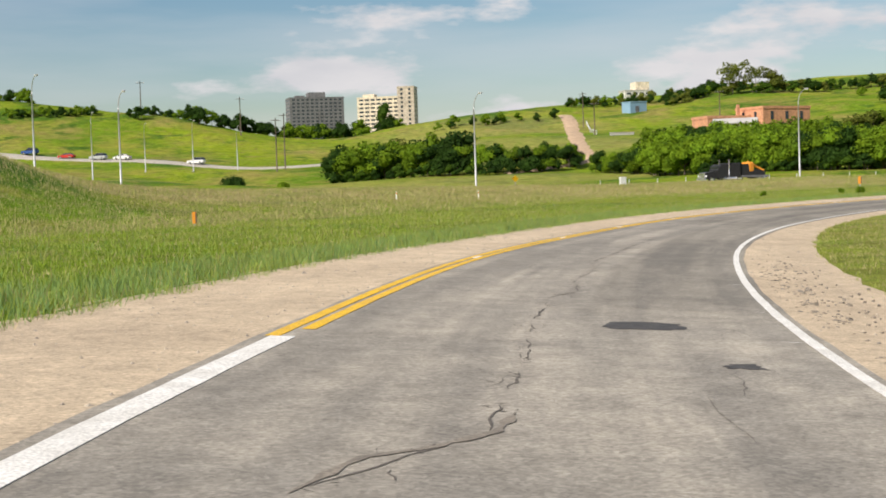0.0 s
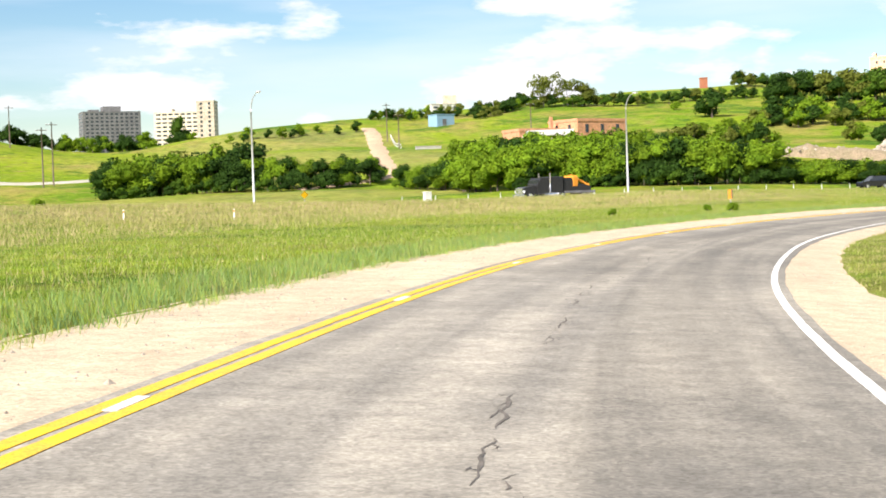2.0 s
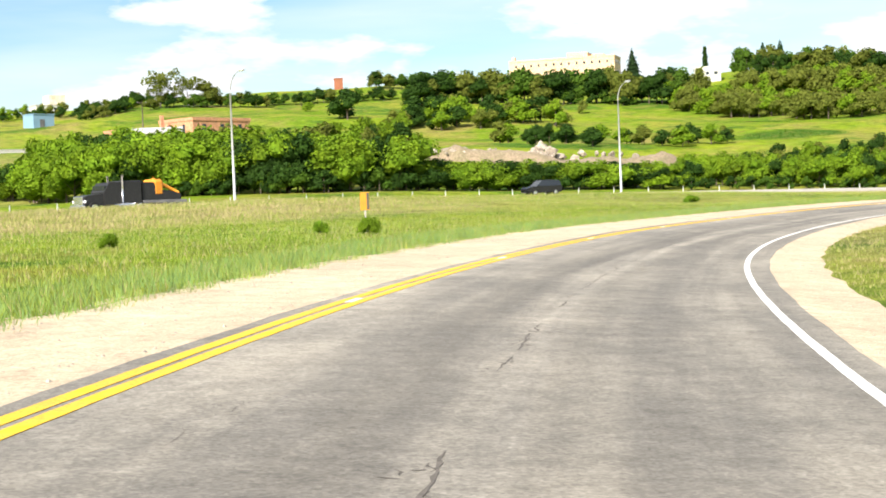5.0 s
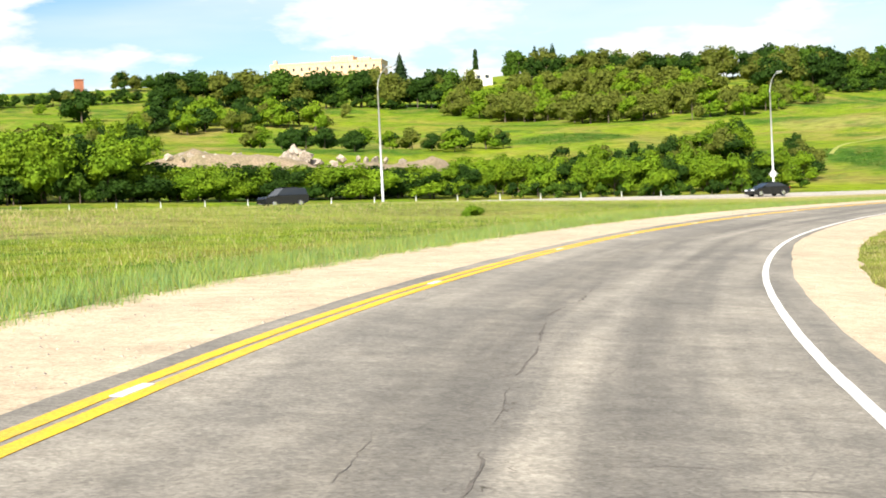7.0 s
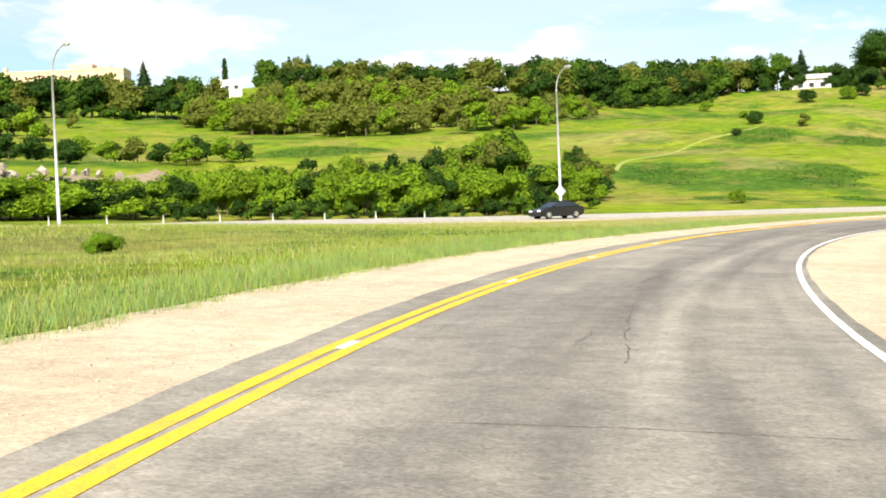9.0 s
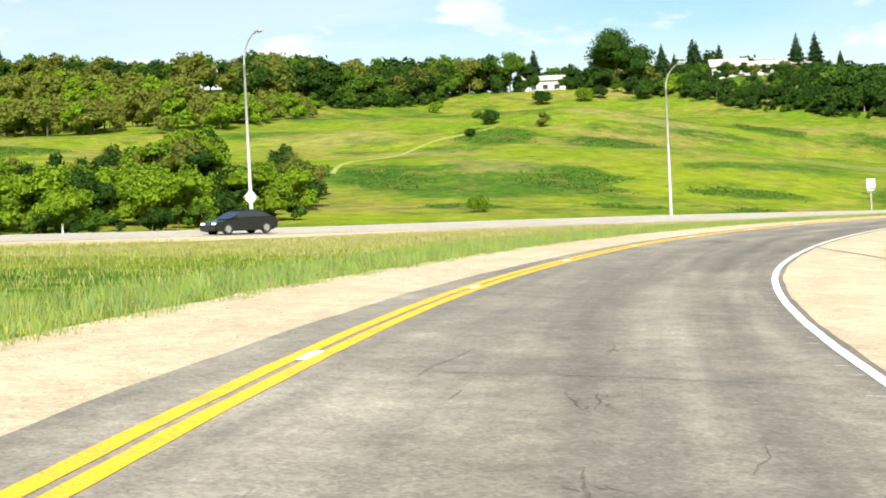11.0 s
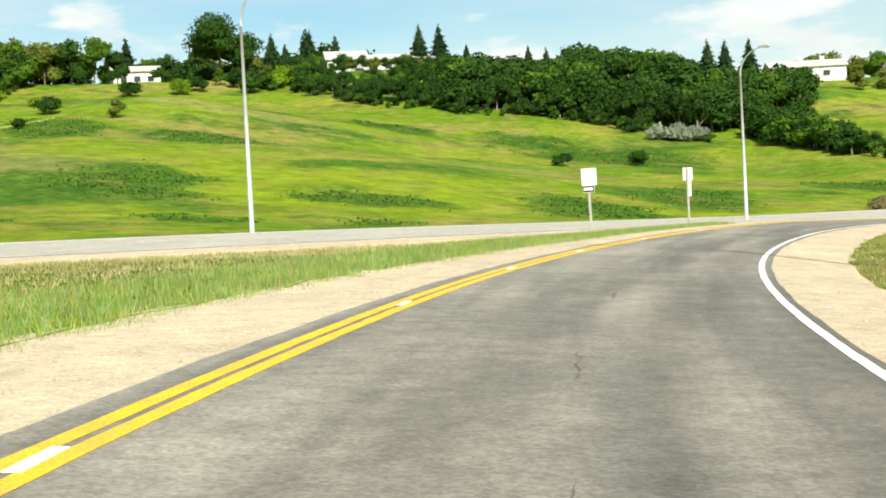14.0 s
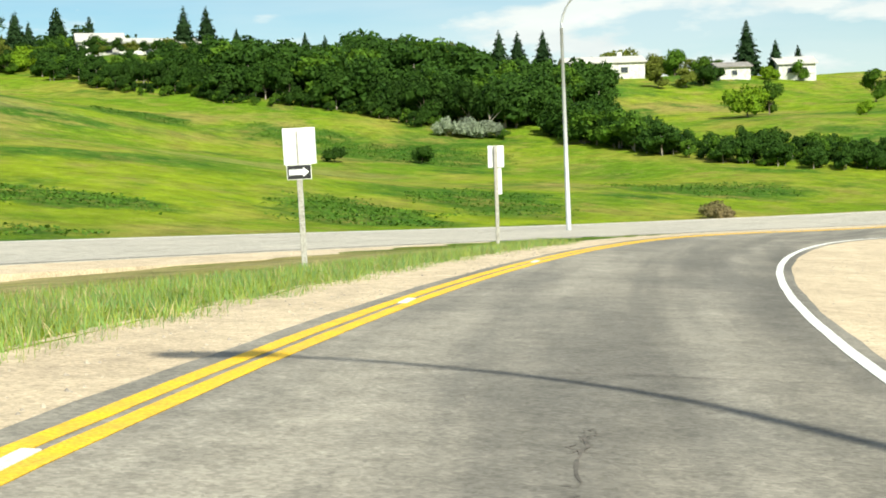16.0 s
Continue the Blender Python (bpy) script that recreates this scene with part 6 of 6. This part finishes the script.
def slab_building(name, x, y, z, turn, w, d, h, mat, label, rows, cols, side_cols, storey, win, roof_extra=(), side_mat=None, frame_mat=None):
    """A flat-roofed block: -y is its front before the turn, x its length."""
    ob = empty(name, pose(x, y, z, 0, 0, turn))
    part("wall", block(bmesh.new(), -w / 2, w / 2, -d / 2, d / 2, -6, h), mat, ob)
    bm = bmesh.new()
    block(bm, -w / 2 - 0.15, w / 2 + 0.15, -d / 2 - 0.15, d / 2 + 0.15, h, h + 0.7)
    part("roof", bm, side_mat or mat, ob)
    for q in roof_extra:
        part("roof_house", block(bmesh.new(), *q), side_mat or mat, ob)
    for r in range(rows):
        zz = h - storey * (r + 1) + (storey - win[1]) * 0.5
        window_row(ob, (0, -d / 2 - 0.02, 0), (1, 0, 0), (0, -1, 0), cols, w * 0.94 / cols, win[0], win[1], zz, frame_mat=frame_mat)
        if side_cols:
            window_row(ob, (w / 2 + 0.02, 0, 0), (0, 1, 0), (1, 0, 0), side_cols, d * 0.9 / side_cols, win[0], win[1], zz, frame_mat=frame_mat)
            window_row(ob, (-w / 2 - 0.02, 0, 0), (0, -1, 0), (-1, 0, 0), side_cols, d * 0.9 / side_cols, win[0], win[1], zz, frame_mat=frame_mat)
    return tagged(ob, label, "building")


# two towers far off over the skyline
slab_building("apartment_tower", -104, 1270, 38, 14, 46, 24, 47, GREYWALL, "dark grey apartment tower with rows of small windows", 13, 11, 6, 3.0, (2.2, 1.4), [(-6, 8, -8, 8, 47, 52), (-17, -9, -6, 4, 47, 49.5)])
tower = slab_building("apartment_tower", -44, 1165, 40, -10, 34, 16, 37, BEIGE, "beige apartment slab with long pale balcony rows", 11, 7, 0, 3.1, (3.4, 1.4), [(-13, -4, -5, 5, 37, 40)])
slab_building("apartment_tower", -23, 1158, 40, -10, 13, 15, 44, TAUPE, "tan stair tower with dark window columns", 12, 2, 2, 3.3, (1.8, 1.8), [])
# the long cream building on the hill
hotel = slab_building("hospital", 306, 667, 47.5, -38, 46, 15, 13.6, CREAM, "long cream building with rows of small windows on the hilltop", 3, 13, 5, 3.8, (0.8, 1.2), [(2, 11, -5, 6, 13.6, 16.4), (13, 18, -6, 4, 13.6, 15.2), (-22.5, -21.2, -4, -2, 13.6, 16.2)], CREAM)
slab_building("white_building", 293.5, 530, 36.6, -30, 9, 8, 7.5, WHITEWALL, "plain white building behind the hilltop trees", 1, 3, 0, 3.2, (1.2, 1.0))
# school-like terracotta building and the shed before it
slab_building("terracotta_building", 92, 412, 14.5, 26, 16, 12, 7.2, TERRA, "terracotta building with a flat roof on the slope", 1, 3, 2, 3.6, (1.0, 2.2), [])
slab_building("terracotta_wing", 77, 408, 14.2, 18, 13, 9, 5.2, TERRA, "lower terracotta wing with a white sign band", 1, 5, 0, 3.0, (1.3, 1.1), [(4.5, 5.2, -1, -0.3, 5.2, 9.0)], None, WHITEWALL)


def gabled(name, x, y, turn, w, d, h, rise, wall, roof, label, windows=(), chimney=None, z=None, over=0.5):
    """A gabled house, ridge along x."""
    ob = empty(name, pose(x, y, land_z(x, y) if z is None else z, 0, 0, turn))
    bm = bmesh.new()
    block(bm, -w / 2, w / 2, -d / 2, d / 2, -7.0, h)
    for sx in (-w / 2, w / 2 - 0.2):
        v = [bm.verts.new(p) for p in ((sx, -d / 2, h), (sx, d / 2, h), (sx, 0, h + rise), (sx + 0.2, -d / 2, h), (sx + 0.2, d / 2, h), (sx + 0.2, 0, h + rise))]
        for q in ((0, 1, 2), (5, 4, 3), (0, 2, 5, 3), (1, 4, 5, 2), (0, 3, 4, 1)):
            bm.faces.new([v[i] for i in q])
    part("wall", bm, wall, ob)
    bm = bmesh.new()
    k = rise / (d / 2)
    for s in (-1, 1):
        pts = [(-w / 2 - over, s * (d / 2 + over), h - over * k), (w / 2 + over, s * (d / 2 + over), h - over * k), (w / 2 + over, 0, h + rise), (-w / 2 - over, 0, h + rise)]
        lo = [bm.verts.new(p) for p in pts]
        hi = [bm.verts.new((p[0], p[1], p[2] + 0.2)) for p in pts]
        bm.faces.new(lo)
        bm.faces.new(hi)
        for i in range(4):
            bm.faces.new((lo[i], lo[(i + 1) % 4], hi[(i + 1) % 4], hi[i]))
    bmesh.ops.recalc_face_normals(bm, faces=bm.faces)
    part("roof", bm, roof, ob)
    if chimney:
        part("chimney", block(bmesh.new(), chimney[0] - 0.5, chimney[0] + 0.5, chimney[1] - 0.4, chimney[1] + 0.4, h, h + rise + 1.0), WHITEWALL, ob)
    for cnt, step, ww, hh, zz in windows:
        window_row(ob, (0, -d / 2 - 0.02, 0), (1, 0, 0), (0, -1, 0), cnt, step, ww, hh, zz, frame_mat=WHITEWALL)
    return tagged(ob, label, "house")


gabled("house", 400, 397, -47, 10.5, 8, 3.4, 1.3, WHITEWALL, ROOFPALE, "white bungalow with a pale roof on the hilltop", [(3, 3.0, 1.4, 1.2, 1.0)])
gabled("house", 424, 356, -55, 9, 9, 3.4, 2.0, WHITEWALL, ROOFPALE, "white gabled house with a pale roof above the wood", [(2, 3.0, 1.4, 1.2, 1.0)], z=32.0)
gabled("house", 436, 350, -50, 20, 8, 3.4, 1.2, WHITEWALL, ROOFPALE, "long low white house with a pale roof above the wood", [(4, 4.0, 1.4, 1.1, 1.0)], z=32.4)
gabled("house", 470, 372, -50, 8, 8, 9.0, 1.0, CREAM, ROOF, "two-storey cream house with a dark roof on the hilltop", [(2, 3.0, 1.2, 1.2, 5.5)], z=31.0)
gabled("house", 449, 312, -60, 6.0, 6.5, 6.4, 0.9, CREAM, ROOF, "two-storey cream house with a dark roof above the wood", [(1, 2.0, 1.6, 1.4, 4.2), (2, 2.4, 1.2, 1.2, 2.0)], z=26.4)
gabled("house", 474, 263, -66, 17, 9, 3.2, 1.5, WHITEWALL, ROOFPALE, "white bungalow with a pale roof and a chimney", [(3, 4.0, 1.5, 1.2, 0.9)], (4.0, 0), z=25.4)
gabled("house", 478, 236, -66, 7, 6, 2.6, 1.0, WHITEWALL, ROOF, "small white garage with a dark roof on the hilltop", [(1, 2.0, 1.2, 1.0, 0.8)], z=23.8)
gabled("house", 489, 224, -70, 8, 8, 2.8, 1.6, WHITEWALL, ROOFPALE, "white gabled house with a pale roof on the hilltop", [(2, 3.0, 1.3, 1.1, 0.8)], z=24.2)
gabled("shed", 67, 338, -15, 9, 7, 3.0, 1.0, BEIGE, ROOFPALE, "tan shed with a pale roof behind the thicket", [], z=12.3)
shed = empty("blue_shed", pose(65, 496, land_z(65, 496) - 0.2, 0, 0, 25))
part("wall", block(bmesh.new(), -3.2, 3.2, -2.6, 2.6, -1.5, 3.4, 0.05), BLUEWALL, shed)
part("roof", block(bmesh.new(), -3.35, 3.35, -2.75, 2.75, 3.4, 3.6), BLUEWALL, shed)
part("door", block(bmesh.new(), -1.2, 0.2, -2.66, -2.6, 0.0, 2.1), GREYWALL, shed)
tagged(shed, "blue steel shed on the grassy hill", "shed")
wall = empty("low_wall", pose(52, 425, land_z(52, 425), 0, 0, 8))
part("wall", block(bmesh.new(), -3.5, 3.5, -0.2, 0.2, -1.5, 0.7, 0.05), CONCRETE, wall)
part("coping", block(bmesh.new(), -3.6, 3.6, -0.28, 0.28, 0.7, 0.8), ROOFPALE, wall)
tagged(wall, "low white wall among the hillside bushes", "wall")
off = empty("office_building", pose(84, 636, 37.6, 0, 0, 12))
part("wall", block(bmesh.new(), -6, 6, -4, 4, -6, 4.6), WHITEWALL, off)
part("upper_storey", block(bmesh.new(), -1, 5, -3.4, 3.4, 4.6, 8.4), BEIGE, off)
part("roof", block(bmesh.new(), -6.2, 6.2, -4.2, 4.2, 4.6, 5.0), ROOFPALE, off)
window_row(off, (0, -4.02, 0), (1, 0, 0), (0, -1, 0), 4, 2.8, 2.0, 0.9, 0.6)
window_row(off, (0, -4.02, 0), (1, 0, 0), (0, -1, 0), 4, 2.8, 2.0, 0.9, 3.0)
tagged(off, "white office building with window bands on the hilltop", "building")
stack = empty("brick_chimney", pose(171.8, 566.5, land_z(171.8, 566.5)))
part("shaft", block(bmesh.new(), -1.2, 1.2, -1.2, 1.2, -2, 45.0 - land_z(171.8, 566.5), 0.05), BRICKRED, stack)
part("cap", block(bmesh.new(), -1.35, 1.35, -1.35, 1.35, 45.0 - land_z(171.8, 566.5), 45.3 - land_z(171.8, 566.5)), BRICKRED, stack)
tagged(stack, "square red brick chimney on the hill crest", "chimney")

# ---- vehicles ----
RUBBER = material("tyre_rubber", (0.02, 0.02, 0.02), 0.9)
CHROME = material("chrome", (0.7, 0.7, 0.7), 0.2, 0.9)
CARGLASS = material("car_glass", (0.02, 0.025, 0.03), 0.08, spec=0.6)
LAMP = material("headlamp", (0.8, 0.82, 0.85), 0.2)
TAIL = material("tail_lamp", (0.45, 0.02, 0.02), 0.3)


def profile_solid(pts, half, taper=0.0, zt=0.0):
    """Extrudes a side outline (x, z) across the width; above zt it narrows by taper."""
    bm = bmesh.new()
    L, R = [], []
    for x, z in pts:
        w = half - (taper if z > zt else 0)
        L.append(bm.verts.new((x, w, z)))
        R.append(bm.verts.new((x, -w, z)))
    bm.faces.new(L)
    bm.faces.new(R[::-1])
    for i in range(len(pts)):
        j = (i + 1) % len(pts)
        bm.faces.new((L[j], L[i], R[i], R[j]))
    bmesh.ops.recalc_face_normals(bm, faces=bm.faces)
    bmesh.ops.bevel(bm, geom=[e for e in bm.edges if abs(e.verts[0].co.y - e.verts[1].co.y) < 0.01], offset=0.04, segments=2, affect="EDGES")
    return bm


def add_wheel(ob, x, y, r, wide):
    s = 1 if y > 0 else -1
    w = part("wheel", tube(bmesh.new(), [(x, y - s * wide / 2, r), (x, y + s * wide / 2, r)], [r, r], 18), RUBBER, ob)
    part("rim", tube(bmesh.new(), [(x, y + s * wide / 2, r), (x, y + s * (wide / 2 + 0.02), r)], [r * 0.66, r * 0.6], 14), CHROME, w)
    return w


def car(x, y, turn, paint, label, kind="sedan", z=None):
    ob = empty("car", pose(x, y, (road_z(x, y) if z is None else z), 0, 0, turn))
    if kind == "sedan":
        body = [(-2.25, 0.35), (-2.3, 0.75), (-2.15, 0.98), (-1.5, 1.02), (0.9, 0.95), (2.0, 0.8), (2.3, 0.6), (2.3, 0.3), (1.9, 0.2), (-1.9, 0.2)]
        cabin = [(-1.9, 1.0), (-1.2, 1.36), (-0.4, 1.46), (0.3, 1.4), (1.25, 0.95)]
    else:
        body = [(-2.3, 0.45), (-2.35, 0.9), (-2.3, 1.1), (1.0, 1.08), (2.1, 1.0), (2.3, 0.8), (2.35, 0.4), (1.9, 0.3), (-1.9, 0.3)]
        cabin = [(-2.25, 1.08), (-2.05, 1.72), (-1.0, 1.8), (0.3, 1.76), (1.15, 1.08)]
    part("body", profile_solid(body, 0.9), paint, ob)
    part("cabin_glass", profile_solid(cabin, 0.84, 0.13, 1.2), CARGLASS, ob)
    top = max(p[1] for p in cabin)
    part("roof", block(bmesh.new(), -1.25, 0.25, -0.62, 0.62, top - 0.03, top + 0.03, 0.02), paint, ob)
    for wx in (-1.4, 1.4):
        for wy in (-0.82, 0.82):
            add_wheel(ob, wx, wy, 0.34, 0.22)
    for s in (-1, 1):
        part("headlight", block(bmesh.new(), 2.16, 2.29, s * 0.62 - 0.2, s * 0.62 + 0.2, 0.6, 0.76, 0.03), LAMP, ob)
        part("tail_light", block(bmesh.new(), -2.33, -2.24, s * 0.66 - 0.18, s * 0.66 + 0.18, 0.72, 0.9, 0.02), TAIL, ob)
        part("mirror", block(bmesh.new(), 0.8, 0.95, s * 0.98 - 0.09, s * 0.98 + 0.09, 1.0, 1.14, 0.03), paint, ob)
    return tagged(ob, label, "car")


def road_z(x, y):
    off, hz = near_highway(x, y)
    return float(hz[0] + np.clip(off[0], -HW_WIDE - 4, 0) * HW_BANK / HW_WIDE)


BLACKCAR = material("black_car_paint", (0.012, 0.012, 0.014), 0.2, spec=0.6)
REDCAR = material("red_car_paint", (0.45, 0.03, 0.02), 0.25, spec=0.6)
GREYCAR = material("silver_car_paint", (0.5, 0.51, 0.52), 0.3, 0.3)
WHITECAR = material("white_car_paint", (0.75, 0.75, 0.75), 0.3)
BLUECAR = material("blue_car_paint", (0.03, 0.08, 0.25), 0.3)
car(146.6, 231.9, 172, BLACKCAR, "black sedan on the highway beyond the grass")
car(94.5, 240.5, 186, BLACKCAR, "dark four-wheel-drive car on the highway", "suv")
for x, y, paint, kind, label in ((-100, 402, REDCAR, "sedan", "red car on the far highway"), (-90.5, 397.5, GREYCAR, "suv", "silver pickup on the far highway"), (-84, 397, WHITECAR, "sedan", "white car on the far highway"), (-64, 394, WHITECAR, "suv", "white van on the far highway"), (-112, 410, BLUECAR, "suv", "dark blue car on the far highway")):
    car(x, y, 165, paint, label, kind, land_z(x, y) + 0.32)


def truck(x, y, turn):
    """A tractor with a low trailer that carries an orange machine; +x is ahead."""
    ob = empty("truck", pose(x, y, road_z(x, y), 0, 0, turn))
    part("hood", profile_solid([(1.6, 0.7), (1.6, 1.75), (3.2, 1.65), (3.55, 1.5), (3.6, 0.6)], 0.95), BLACK, ob)
    part("cab", profile_solid([(-0.2, 0.7), (-0.2, 2.75), (1.0, 2.75), (1.6, 1.9), (1.6, 0.7)], 1.15), BLACK, ob)
    part("windscreen", block(bmesh.new(), 1.25, 1.5, -1.0, 1.0, 1.95, 2.5, 0.02), CARGLASS, ob)
    part("sleeper", block(bmesh.new(), -2.4, -0.25, -1.2, 1.2, 0.8, 2.9, 0.08), BLACK, ob)
    part("grille", block(bmesh.new(), 3.55, 3.68, -0.75, 0.75, 0.7, 1.55, 0.03), CHROME, ob)
    part("bumper", block(bmesh.new(), 3.6, 3.85, -1.15, 1.15, 0.35, 0.75, 0.04), CHROME, ob)
    for s in (-1, 1):
        part("exhaust_stack", tube(bmesh.new(), [(-0.3, s * 1.2, 0.9), (-0.3, s * 1.2, 3.4)], [0.1, 0.1], 10), CHROME, ob)
        part("fuel_tank", tube(bmesh.new(), [(-1.6, s * 0.98, 0.65), (0.6, s * 0.98, 0.65)], [0.3, 0.3], 12), CHROME, ob)
        part("headlight", block(bmesh.new(), 3.45, 3.6, s * 0.95 - 0.14, s * 0.95 + 0.14, 0.95, 1.2, 0.03), LAMP, ob)
    part("deck", block(bmesh.new(), -7.4, -2.5, -1.25, 1.25, 0.75, 1.05, 0.03), GREYWALL, ob)
    m = part("load", profile_solid([(-6.9, 1.05), (-6.9, 1.6), (-5.6, 1.9), (-4.2, 2.0), (-3.9, 2.7), (-2.6, 2.75), (-2.6, 1.05)], 1.0), BLACK, ob, "dark machine body on the trailer")
    part("engine_cover", block(bmesh.new(), -5.0, -3.85, -1.05, 1.05, 1.4, 3.0, 0.25), ORANGE, m, "orange machine cover")
    part("boom", tube(bmesh.new(), [(-4.4, 0, 2.95), (-5.8, 0, 2.35), (-7.3, 0, 1.7)], [0.24, 0.2, 0.15], 8), ORANGE, m)
    for wx in (2.7, -1.2, -2.2, -5.6, -6.6):
        for wy in (-1.05, 1.05):
            add_wheel(ob, wx, wy, 0.5, 0.32)
    return tagged(ob, "black lorry carrying an orange machine on the highway", "truck")


truck(41.5, 219.9, 204)
